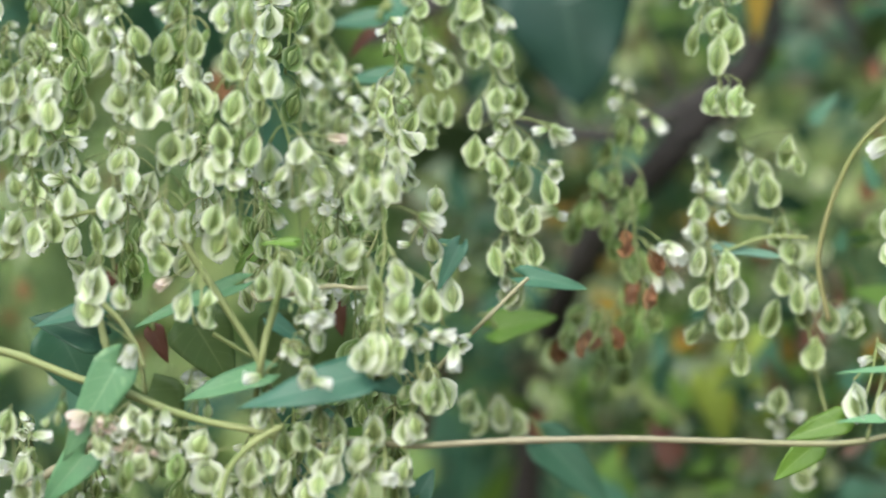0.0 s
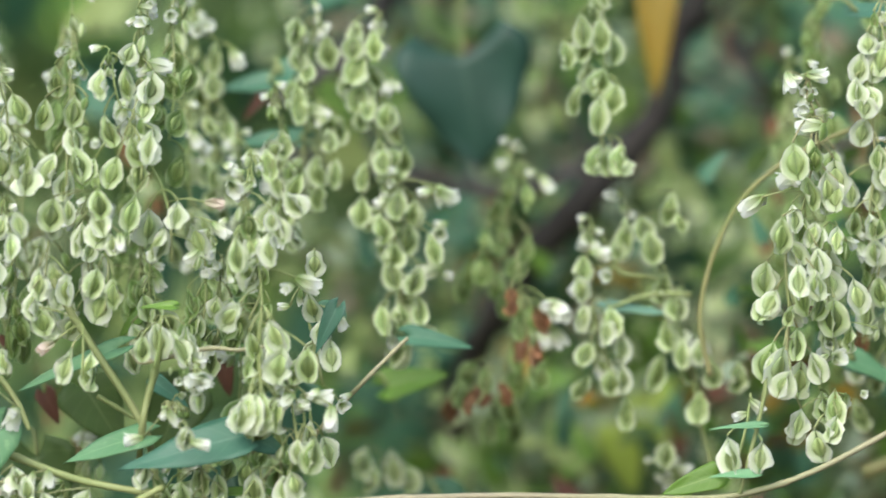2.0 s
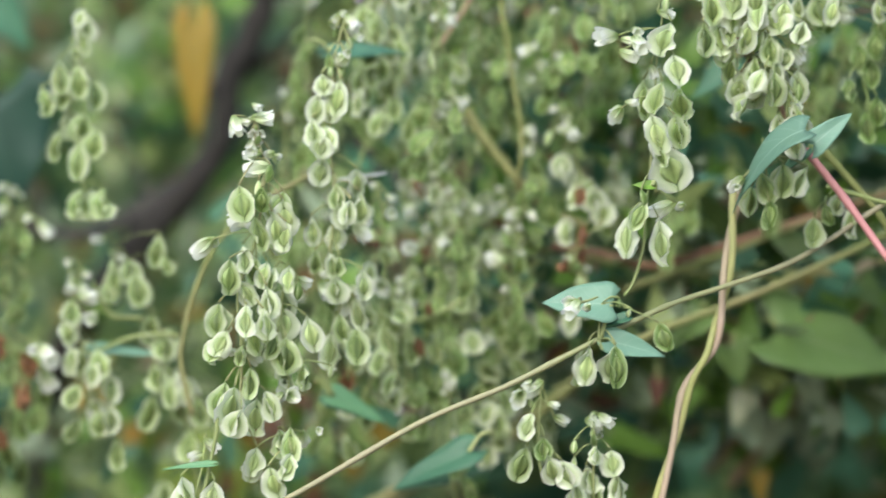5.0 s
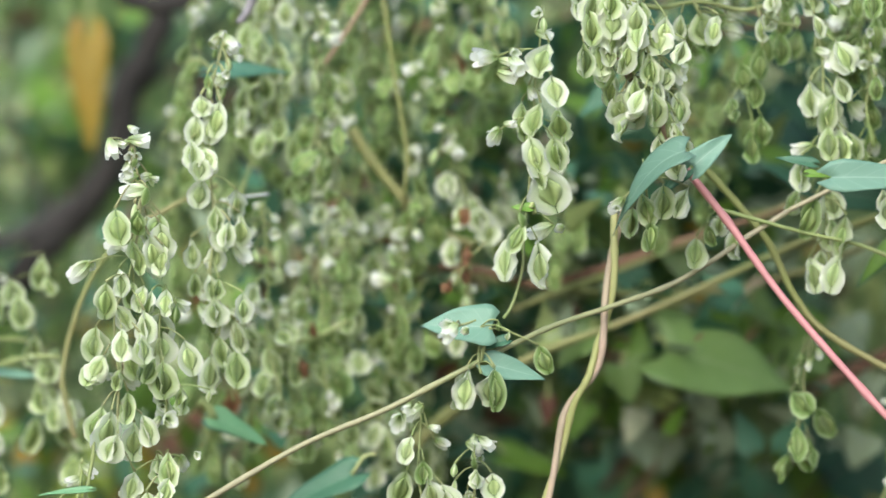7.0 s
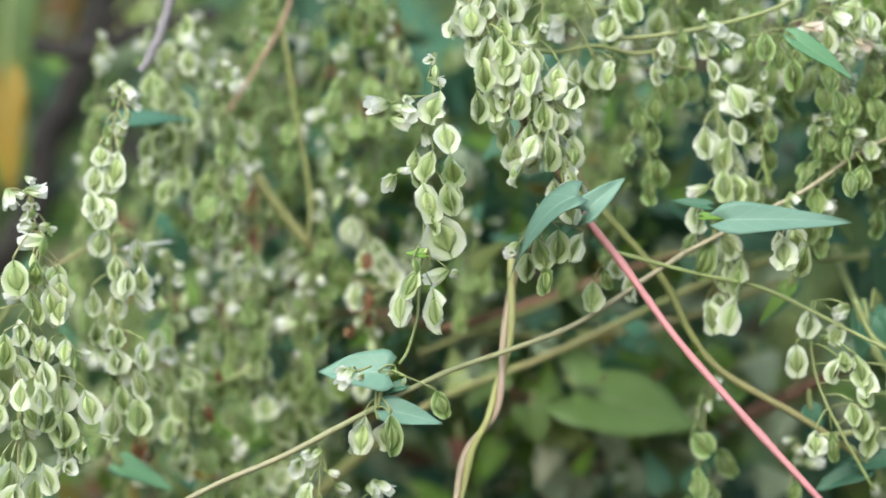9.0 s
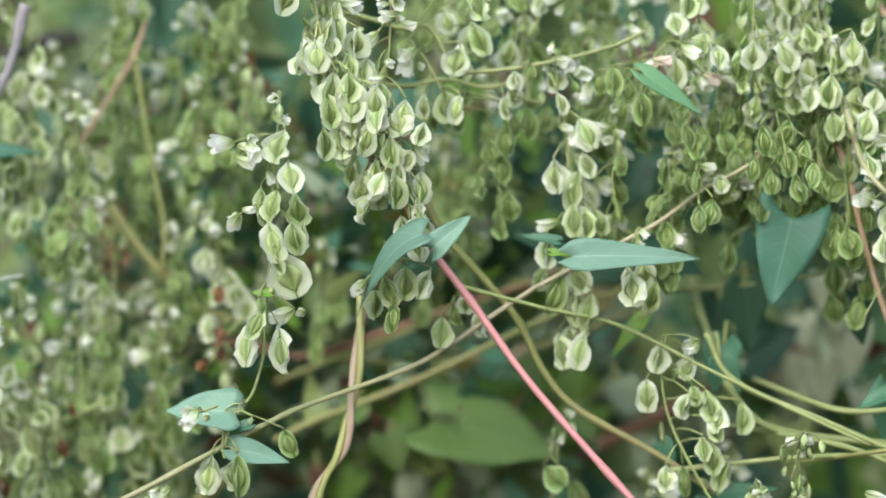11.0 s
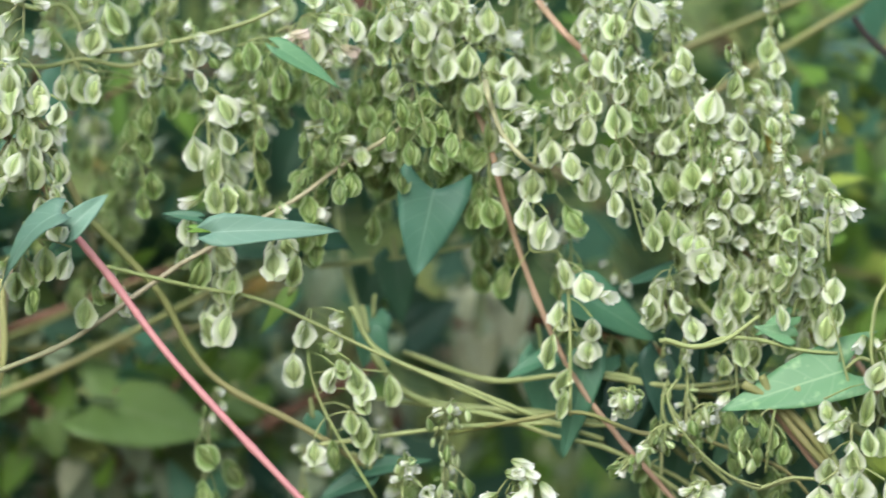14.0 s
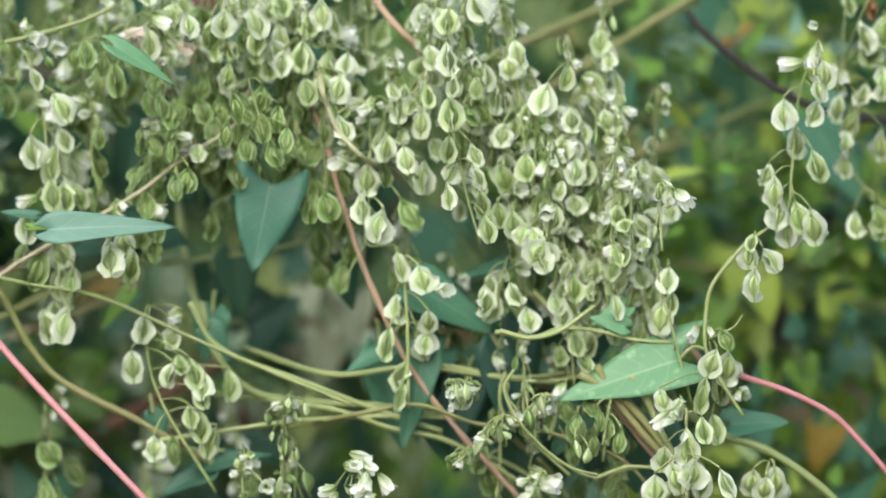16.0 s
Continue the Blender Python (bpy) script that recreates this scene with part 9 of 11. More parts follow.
spike([(0.3269, 1.1500, 1.4094), (0.3214, 1.1500, 1.3981), (0.3192, 1.1500, 1.3866), (0.3174, 1.1500, 1.3741), (0.3152, 1.1500, 1.3637), (0.3053, 1.1500, 1.3569)], 301,
      [(0.3268, 1.4078, 0.9, "flower"), (0.3223, 1.4035, 0.9, "flower"), (0.3269, 1.4004, 1.0, "pale"), (0.3157, 1.3900, 1.15, "pale"), (0.3245, 1.3958, 1.0, "pale"), (0.3262, 1.3899, 1.0, "pale"), (0.3195, 1.3824, 1.25, "pale"), (0.3227, 1.3754, 1.25), (0.3116, 1.3739, 0.9, "pale"), (0.3123, 1.3691, 1.15, "pale"), (0.3136, 1.3638, 1.1, "pale"), (0.3177, 1.3615, 1.25), (0.3215, 1.3592, 1.25), (0.3164, 1.3579, 1.15, "pale")], mix=0.4, size=0.90)
spike([(0.3364, 1.1720, 1.4044), (0.3401, 1.1720, 1.3934), (0.3375, 1.1720, 1.3764), (0.3440, 1.1720, 1.3674)], 302,
      [(0.3412, 1.4121, 1.15, "pale"), (0.3453, 1.4076, 1.1), (0.3488, 1.4133, 1.15), (0.3357, 1.3926, 1.1, "pale"), (0.3403, 1.3886, 1.15), (0.3435, 1.3959, 0.9, "pale"), (0.3362, 1.3829, 0.9), (0.3353, 1.3765, 1.0), (0.3469, 1.3994, 1.15, "pale"), (0.3470, 1.3823, 1.15, "pale"), (0.3375, 1.3593, 1.1), (0.3425, 1.3611, 1.1), (0.3456, 1.3588, 1.1), (0.3353, 1.4028, 0.6, "flower"), (0.3450, 1.4200, 0.9, "brown"), (0.3396, 1.4224, 1.0)], mix=0.35, size=0.9)
spike([(0.2836, 1.1400, 1.3105), (0.2829, 1.1400, 1.2992), (0.2821, 1.1400, 1.2847)], 303,
      [(0.2825, 1.3104, 1.0, "pale"), (0.2783, 1.3098, 0.8, "flower"), (0.2830, 1.3012, 1.25, "pale"), (0.2846, 1.2928, 1.15, "pale"), (0.2784, 1.2922, 1.15, "pale"), (0.2740, 1.2893, 1.15, "pale"), (0.2802, 1.2879, 1.2, "pale"), (0.2876, 1.2906, 1.1), (0.2907, 1.2904, 1.1), (0.2776, 1.2974, 1.0, "pale"), (0.2874, 1.3051, 1.0)], mix=0.6, tip=False, size=0.90)
spike([(0.3070, 1.1520, 1.2957), (0.3067, 1.1520, 1.2914), (0.3062, 1.1520, 1.2831)], 304,
      [(0.3024, 1.2891, 1.1), (0.3077, 1.2898, 1.15), (0.3106, 1.2870, 1.0, "flower"), (0.3049, 1.2874, 1.0)], tip=False, mix=0.35, size=0.9)
spike([(0.2261, 1.1500, 1.3221), (0.2250, 1.1500, 1.3203), (0.2243, 1.1500, 1.3185)], 305,
      [(0.2243, 1.3180, 0.95, "pale"), (0.2276, 1.3170, 0.7, "young")], kind="young", tip=False)
spike([(0.2349, 1.1500, 1.3122), (0.2332, 1.1500, 1.3091), (0.2304, 1.1500, 1.3051)], 306,
      [(0.2320, 1.3066, 0.9), (0.2287, 1.3032, 0.9)], kind="young", tip=False)
spike([(0.2452, 1.1500, 1.3168), (0.2439, 1.1500, 1.3127), (0.2423, 1.1500, 1.3076)], 307,
      [(0.2444, 1.3132, 0.8), (0.2411, 1.3097, 0.75), (0.2424, 1.3055, 0.7)], kind="young", tip=False)
spike([(0.2245, 1.1500, 1.3034), (0.2229, 1.1500, 1.3019), (0.2212, 1.1500, 1.3005)], 308,
      [(0.2206, 1.2994, 0.8)], kind="young", tip=False)
spike([(0.2440, 1.1500, 1.2960), (0.2426, 1.1500, 1.2940), (0.2413, 1.1500, 1.2925)], 309,
      [(0.2411, 1.2920, 1.0, "flower"), (0.2438, 1.2929, 0.7, "flower")], kind="young", tip=False)
spike([(0.2778, 1.1480, 1.3535), (0.2858, 1.1480, 1.3136)], 310, auto=1, tip=False)
spike([(0.2225, 1.1742, 1.4351), (0.2202, 1.1742, 1.4251), (0.2203, 1.1742, 1.4149), (0.2150, 1.1742, 1.4051)], 311, auto=12, size=0.85)
spike([(0.2295, 1.1584, 1.4267), (0.2301, 1.1584, 1.4149), (0.2292, 1.1584, 1.4032), (0.2318, 1.1584, 1.3914)], 312, auto=17, kind="green", size=0.85)
spike([(0.2307, 1.1707, 1.4183), (0.2297, 1.1707, 1.4046), (0.2291, 1.1707, 1.3909), (0.2276, 1.1707, 1.3772)], 313, auto=17, size=0.85)
spike([(0.2396, 1.1768, 1.4263), (0.2386, 1.1768, 1.4141), (0.2381, 1.1768, 1.4019), (0.2363, 1.1768, 1.3898)], 314, auto=12, kind="green", size=0.85)
spike([(0.2402, 1.1701, 1.4244), (0.2384, 1.1701, 1.4129), (0.2383, 1.1701, 1.4014), (0.2347, 1.1701, 1.3901)], 315, auto=18, size=0.85)
spike([(0.2480, 1.1640, 1.4071), (0.2458, 1.1640, 1.3930), (0.2456, 1.1640, 1.3789), (0.2406, 1.1640, 1.3649)], 316, auto=16, size=0.85)
spike([(0.2484, 1.1574, 1.3936), (0.2476, 1.1574, 1.3829), (0.2472, 1.1574, 1.3722), (0.2461, 1.1574, 1.3615)], 317, auto=14, size=0.85)
spike([(0.2540, 1.1606, 1.3981), (0.2549, 1.1606, 1.3873), (0.2539, 1.1606, 1.3767), (0.2571, 1.1606, 1.3660)], 318, auto=17, kind="green", size=0.85)
spike([(0.2611, 1.1748, 1.4021), (0.2593, 1.1748, 1.3904), (0.2591, 1.1748, 1.3787), (0.2554, 1.1748, 1.3671)], 319, auto=16, size=0.85)
spike([(0.2651, 1.1650, 1.4039), (0.2659, 1.1650, 1.3882), (0.2646, 1.1650, 1.3728), (0.2680, 1.1650, 1.3571)], 320, auto=14, size=0.85)
spike([(0.2706, 1.1719, 1.4336), (0.2701, 1.1719, 1.4223), (0.2696, 1.1719, 1.4111), (0.2692, 1.1719, 1.3998)], 321, auto=17, size=0.85)
spike([(0.2721, 1.1621, 1.3995), (0.2709, 1.1621, 1.3876), (0.2705, 1.1621, 1.3756), (0.2683, 1.1621, 1.3637)], 322, auto=17, size=0.85)
spike([(0.2513, 1.1506, 1.3861), (0.2505, 1.1506, 1.3771), (0.2501, 1.1506, 1.3680), (0.2488, 1.1506, 1.3591)], 323, auto=10, size=0.85)
spike([(0.2543, 1.1655, 1.3723), (0.2554, 1.1655, 1.3599), (0.2542, 1.1655, 1.3475), (0.2584, 1.1655, 1.3350)], 324, auto=15, size=0.85)
spike([(0.2655, 1.1715, 1.3819), (0.2669, 1.1715, 1.3718), (0.2658, 1.1715, 1.3618), (0.2703, 1.1715, 1.3516)], 325, auto=11, size=0.85)
spike([(0.2692, 1.1487, 1.3856), (0.2682, 1.1487, 1.3763), (0.2679, 1.1487, 1.3669), (0.2660, 1.1487, 1.3576)], 326, auto=12, size=0.85)
spike([(0.2742, 1.1484, 1.3780), (0.2724, 1.1484, 1.3674), (0.2723, 1.1484, 1.3569), (0.2684, 1.1484, 1.3466)], 327, auto=10, size=0.85)
spike([(0.2839, 1.1726, 1.4009), (0.2827, 1.1726, 1.3894), (0.2823, 1.1726, 1.3778), (0.2804, 1.1726, 1.3664)], 328, auto=12, size=0.85)
spike([(0.2408, 1.1599, 1.3342), (0.2414, 1.1599, 1.3234), (0.2406, 1.1599, 1.3127), (0.2433, 1.1599, 1.3017)], 329, auto=7, kind="young", size=0.8)
spike([(0.2523, 1.1731, 1.3297), (0.2510, 1.1731, 1.3213), (0.2509, 1.1731, 1.3130), (0.2481, 1.1731, 1.3047)], 330, auto=7, kind="green", size=0.8)
spike([(0.2662, 1.1699, 1.3199), (0.2668, 1.1699, 1.3089), (0.2658, 1.1699, 1.2980), (0.2683, 1.1699, 1.2869)], 331, auto=8, kind="green", size=0.8)
spike([(0.2359, 1.1725, 1.3304), (0.2346, 1.1725, 1.3150), (0.2341, 1.1725, 1.2998), (0.2316, 1.1725, 1.2845)], 332, auto=7, kind="green", far=True)
spike([(0.2425, 1.1754, 1.3718), (0.2432, 1.1754, 1.3607), (0.2423, 1.1754, 1.3497), (0.2449, 1.1754, 1.3386)], 333, auto=9, kind="green", far=True)
spike([(0.2663, 1.2064, 1.3365), (0.2656, 1.2064, 1.3195), (0.2648, 1.2064, 1.3024), (0.2641, 1.2064, 1.2854)], 334, auto=8, kind="green", far=True)
spike([(0.1107, 1.1910, 1.3262), (0.1087, 1.1910, 1.3163), (0.1087, 1.1910, 1.3063), (0.1042, 1.1910, 1.2966)], 335, auto=8, kind="green", far=True)
spike([(0.1356, 1.2046, 1.3083), (0.1337, 1.2046, 1.2979), (0.1337, 1.2046, 1.2874), (0.1297, 1.2046, 1.2770)], 336, auto=8, kind="green", far=True)
spike([(0.1596, 1.2246, 1.3155), (0.1609, 1.2246, 1.3053), (0.1598, 1.2246, 1.2952), (0.1639, 1.2246, 1.2849)], 337, auto=8, kind="green", far=True)
spike([(0.1762, 1.1718, 1.3063), (0.1770, 1.1718, 1.2994), (0.1763, 1.1718, 1.2926), (0.1788, 1.1718, 1.2856)], 338, auto=8, kind="green", far=True)
v = tagged(new("hanging_leaf"), "dark green leaf behind the hanging fruit", "leaf", "single leaves behind the spikes")
leaf(v, (0.2137, 1.1690, 1.3490), (0.2347, 1.1690, 1.3362), 0.0161, LEAF, face=25, seed=88, stalk=(0.2075, 1.1690, 1.3553))
v = tagged(new("hanging_leaf"), "long green leaf hanging tip down", "leaf", "single leaves behind the spikes")
leaf(v, (0.2142, 1.1670, 1.3300), (0.2066, 1.1670, 1.3039), 0.0118, LEAF, face=10, seed=89, stalk=(0.2164, 1.1670, 1.3381))
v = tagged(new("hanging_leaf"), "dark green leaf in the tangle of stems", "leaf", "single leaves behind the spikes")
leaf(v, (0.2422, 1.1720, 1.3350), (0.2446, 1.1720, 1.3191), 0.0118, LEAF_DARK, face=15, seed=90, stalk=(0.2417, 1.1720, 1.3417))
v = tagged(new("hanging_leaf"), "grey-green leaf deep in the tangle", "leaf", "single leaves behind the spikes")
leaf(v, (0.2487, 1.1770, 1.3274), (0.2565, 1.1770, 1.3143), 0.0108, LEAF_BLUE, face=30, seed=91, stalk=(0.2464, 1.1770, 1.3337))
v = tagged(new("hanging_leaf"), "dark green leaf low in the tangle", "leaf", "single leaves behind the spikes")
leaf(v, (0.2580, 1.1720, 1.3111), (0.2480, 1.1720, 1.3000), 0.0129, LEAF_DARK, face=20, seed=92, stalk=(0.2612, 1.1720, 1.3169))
# four dark leaves; their colour supplies the shade at the foot
v = tagged(new("hanging_leaf"), "leaf coloured shade-dark behind crossing stems", "leaf", "single leaves behind the spikes")
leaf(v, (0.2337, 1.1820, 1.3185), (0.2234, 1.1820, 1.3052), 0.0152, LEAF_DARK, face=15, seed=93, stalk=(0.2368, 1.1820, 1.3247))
v = tagged(new("hanging_leaf"), "leaf coloured shade-dark at the foot of the mass", "leaf", "single leaves behind the spikes")
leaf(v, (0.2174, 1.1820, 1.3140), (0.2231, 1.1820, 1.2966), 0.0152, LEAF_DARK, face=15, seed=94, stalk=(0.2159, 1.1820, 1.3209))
v = tagged(new("hanging_leaf"), "green leaf coloured shade-dark below the fruit", "leaf", "single leaves behind the spikes")
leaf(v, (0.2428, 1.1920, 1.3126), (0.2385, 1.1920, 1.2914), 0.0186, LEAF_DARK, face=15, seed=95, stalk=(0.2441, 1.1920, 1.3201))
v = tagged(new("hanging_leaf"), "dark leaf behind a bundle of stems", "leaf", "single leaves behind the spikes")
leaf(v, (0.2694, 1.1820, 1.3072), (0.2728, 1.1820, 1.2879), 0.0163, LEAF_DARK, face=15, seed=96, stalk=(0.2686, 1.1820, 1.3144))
v = tagged(new("hanging_leaf"), "small pale leaf among the fruit", "leaf", "single leaves behind the spikes")
leaf(v, (0.2706, 1.1570, 1.3404), (0.2600, 1.1570, 1.3362), 0.0064, LEAF_PALE, face=25, seed=97, stalk=(0.2740, 1.1570, 1.3451))
v = vine([(0.2609, 1.1520, 1.3247), (0.2652, 1.1520, 1.3156), (0.2716, 1.1520, 1.3065), (0.2785, 1.1520, 1.2979), (0.2861, 1.1520, 1.2861)], 0.00118, VINE_OLIVE, "olive stem in a bundle below the pale leaf")
v = vine([(0.2700, 1.1500, 1.3212), (0.2738, 1.1500, 1.3148), (0.2775, 1.1500, 1.3052), (0.2813, 1.1500, 1.2978), (0.2880, 1.1500, 1.2861)], 0.00102, VINE_GREEN, "green stem in a bundle below the pale leaf")
v = vine([(0.2602, 1.1570, 1.3206), (0.2680, 1.1570, 1.3097), (0.2739, 1.1570, 1.3012), (0.2789, 1.1570, 1.2947), (0.2865, 1.1570, 1.2818)], 0.00087, VINE_ROSE, "reddish-tan stem in a bundle below the pale leaf")
v = vine([(0.2584, 1.1520, 1.2937), (0.2668, 1.1520, 1.2963), (0.2731, 1.1520, 1.2960), (0.2803, 1.1520, 1.2947)], 0.00055, VINE_GREEN, "thin green shoot low in the tangle")
v = vine([(0.2377, 1.1470, 1.3248), (0.2348, 1.1470, 1.3203), (0.2361, 1.1470, 1.3145), (0.2385, 1.1470, 1.3102), (0.2419, 1.1470, 1.3060), (0.2459, 1.1470, 1.3017), (0.2519, 1.1470, 1.2972), (0.2590, 1.1470, 1.2948)], 0.00047, VINE_GREEN, "thin curling green shoot")
v = vine([(0.2334, 1.1520, 1.3355), (0.2437, 1.1520, 1.3334), (0.2511, 1.1520, 1.3353), (0.2604, 1.1520, 1.3345), (0.2718, 1.1520, 1.3312), (0.2821, 1.1520, 1.3299)], 0.00063, VINE_GREEN, "green stem looping below the fruit")
v = vine([(0.2175, 1.1720, 1.3273), (0.2238, 1.1720, 1.3262), (0.2363, 1.1720, 1.3230), (0.2480, 1.1720, 1.3211), (0.2608, 1.1720, 1.3225)], 0.00074, VINE_GREEN, "green stem in the shaded foot")
v = vine([(0.2077, 1.1820, 1.3091), (0.2193, 1.1820, 1.3070), (0.2287, 1.1820, 1.3022), (0.2412, 1.1820, 1.2958), (0.2555, 1.1820, 1.2823)], 0.00072, VINE_GREEN, "green stem sloping through the foot")
v = vine([(0.2452, 1.1620, 1.3464), (0.2491, 1.1620, 1.3420), (0.2541, 1.1620, 1.3370), (0.2623, 1.1620, 1.3330)], 0.00087, VINE_GREEN, "short thick green stem between spikes")
v = tagged(new("hanging_leaf"), "small green leaf on a crossing stem", "leaf", "single leaves behind the spikes")
leaf(v, (0.1340, 1.2000, 1.3528), (0.1238, 1.2000, 1.3418), 0.0065, LEAF, face=30, seed=98, stalk=(0.1371, 1.2000, 1.3588))
v = tagged(new("hanging_leaf"), "blue-green leaf hanging at a stem fork", "leaf", "single leaves behind the spikes")
leaf(v, (0.1562, 1.1920, 1.3456), (0.1527, 1.1920, 1.3312), 0.0120, LEAF, face=20, seed=99, stalk=(0.1574, 1.1920, 1.3521))
v = tagged(new("hanging_leaf"), "dark green leaf hanging in the gap", "leaf", "single leaves behind the spikes")
leaf(v, (0.1636, 1.2120, 1.3620), (0.1648, 1.2120, 1.3433), 0.0144, LEAF_DARK, face=15, seed=100, stalk=(0.1633, 1.2120, 1.3692))
v = tagged(new("hanging_leaf"), "large dark leaf deep in the gap", "leaf", "single leaves behind the spikes")
leaf(v, (0.1661, 1.2700, 1.3406), (0.1828, 1.2700, 1.3512), 0.0195, LEAF_DARK, face=25, seed=101, stalk=(0.1614, 1.2700, 1.3438))
v = tagged(new("hanging_leaf"), "dark green leaf beside a stem", "leaf", "single leaves behind the spikes")
leaf(v, (0.1928, 1.2020, 1.3601), (0.1964, 1.2020, 1.3446), 0.0121, LEAF_DARK, face=15, seed=102, stalk=(0.1919, 1.2020, 1.3668))
v = tagged(new("hanging_leaf"), "narrow green leaf low in the gap", "leaf", "single leaves behind the spikes")
leaf(v, (0.1523, 1.1820, 1.3034), (0.1709, 1.1820, 1.3061), 0.0076, LEAF, face=35, seed=103, stalk=(0.1470, 1.1820, 1.3075))
v = tagged(new("hanging_leaf"), "small green leaf at a thin stem", "leaf", "single leaves behind the spikes")
leaf(v, (0.1382, 1.1820, 1.3181), (0.1414, 1.1820, 1.3093), 0.0065, LEAF, face=20, seed=104, stalk=(0.1374, 1.1820, 1.3237))
v = tagged(new("hanging_leaf"), "green leaf at the foot of a thin stem", "leaf", "single leaves behind the spikes")
leaf(v, (0.1527, 1.1820, 1.3017), (0.1386, 1.1820, 1.2962), 0.0098, LEAF, face=35, seed=105, stalk=(0.1572, 1.1820, 1.3068))
v = tagged(new("hanging_leaf"), "large yellow-green leaf behind the pink stem", "leaf", "single leaves behind the spikes")
leaf(v, (0.1182, 1.3100, 1.3273), (0.0857, 1.3100, 1.3149), 0.0260, LEAF_LIME, face=25, seed=106, stalk=(0.1281, 1.3100, 1.3336))
v = tagged(new("hanging_leaf"), "yellow-green leaf low behind the pink stem", "leaf", "single leaves behind the spikes")
leaf(v, (0.1094, 1.3000, 1.3090), (0.1071, 1.3000, 1.2880), 0.0153, LEAF_LIME, face=15, seed=107, stalk=(0.1101, 1.3000, 1.3168))
v = tagged(new("hanging_leaf"), "bleached grey-green leaf far in the gap", "leaf", "single leaves behind the spikes")
leaf(v, (0.1947, 1.4500, 1.3480), (0.1857, 1.4500, 1.3275), 0.0157, LEAF_GREY, face=20, seed=108, stalk=(0.1976, 1.4500, 1.3563))
v = tagged(new("hanging_leaf"), "bleached grey-green leaf low in the gap", "leaf", "single leaves behind the spikes")
leaf(v, (0.1656, 1.4500, 1.3195), (0.1579, 1.4500, 1.2990), 0.0170, LEAF_GREY, face=20, seed=109, stalk=(0.1680, 1.4500, 1.3277))
v = tagged(new("hanging_leaf"), "bleached grey-green leaf near the ground", "leaf", "single leaves behind the spikes")
leaf(v, (0.0876, 1.4500, 1.3030), (0.0866, 1.4500, 1.2848), 0.0144, LEAF_GREY, face=20, seed=110, stalk=(0.0880, 1.4500, 1.3109))
v = tagged(new("hanging_leaf"), "pale grey leaf behind the stems", "leaf", "single leaves behind the spikes")
leaf(v, (0.1194, 1.4500, 1.3116), (0.1261, 1.4500, 1.2903), 0.0144, LEAF_GREY, face=20, seed=111, stalk=(0.1175, 1.4500, 1.3201))
v = tagged(new("hanging_leaf"), "pale grey leaf between the stems", "leaf", "single leaves behind the spikes")
leaf(v, (0.1445, 1.4500, 1.3653), (0.1370, 1.4500, 1.3473), 0.0144, LEAF_GREY, face=20, seed=112, stalk=(0.1469, 1.4500, 1.3731))
v = tagged(new("hanging_leaf"), "pale leaf behind the reddish stem", "leaf", "single leaves behind the spikes")
leaf(v, (0.2205, 1.4000, 1.3064), (0.2194, 1.4000, 1.2862), 0.0139, LEAF_GREY, face=20, seed=113, stalk=(0.2209, 1.4000, 1.3145))
v = tagged(new("hanging_leaf"), "dark red withering leaf deep in the mass", "leaf", "single leaves behind the spikes")
leaf(v, (-0.2840, 1.1850, 1.2881), (-0.2795, 1.1850, 1.2793), 0.0064, LEAF_RED, face=15, seed=114, stalk=(-0.2855, 1.1850, 1.2936))
v = tagged(new("hanging_leaf"), "dark red leaf behind the fruit", "leaf", "single leaves behind the spikes")
leaf(v, (-0.2343, 1.1850, 1.2977), (-0.2318, 1.1850, 1.2884), 0.0064, LEAF_RED, face=15, seed=115, stalk=(-0.2351, 1.1850, 1.3033))
v = tagged(new("hanging_leaf"), "brown-red leaf in the shade", "leaf", "single leaves behind the spikes")
leaf(v, (-0.2958, 1.1900, 1.3036), (-0.2902, 1.1900, 1.2969), 0.0075, LEAF_RED, face=15, seed=116, stalk=(-0.2976, 1.1900, 1.3088))
v = tagged(new("hanging_leaf"), "olive green leaf deep in the mass", "leaf", "single leaves behind the spikes")
leaf(v, (-0.2720, 1.1800, 1.2900), (-0.2609, 1.1800, 1.2736), 0.0202, LEAF_MID, face=20, seed=117, stalk=(-0.2754, 1.1800, 1.2966))
v = tagged(new("hanging_leaf"), "olive green leaf behind the stems", "leaf", "single leaves behind the spikes")
leaf(v, (-0.2447, 1.1800, 1.2899), (-0.2523, 1.1800, 1.2698), 0.0213, LEAF_MID, face=20, seed=118, stalk=(-0.2424, 1.1800, 1.2972))
v = tagged(new("hanging_leaf"), "dark green leaf at the edge of the mass", "leaf", "single leaves behind the spikes")
leaf(v, (-0.3093, 1.1850, 1.2856), (-0.2991, 1.1850, 1.2670), 0.0214, LEAF_DARK, face=20, seed=119, stalk=(-0.3124, 1.1850, 1.2925))
v = tagged(new("hanging_leaf"), "olive green leaf low in the mass", "leaf", "single leaves behind the spikes")
leaf(v, (-0.2855, 1.1850, 1.2706), (-0.2793, 1.1850, 1.2477), 0.0235, LEAF_MID, face=20, seed=120, stalk=(-0.2873, 1.1850, 1.2783))
v = tagged(new("hanging_leaf"), "dark green leaf below the blue-green leaf", "leaf", "single leaves behind the spikes")
leaf(v, (-0.2379, 1.1850, 1.2671), (-0.2433, 1.1850, 1.2448), 0.0235, LEAF_DARK, face=20, seed=121, stalk=(-0.2362, 1.1850, 1.2747))
v = tagged(new("hanging_leaf"), "dark green leaf at the edge of the fruit", "leaf", "single leaves behind the spikes")
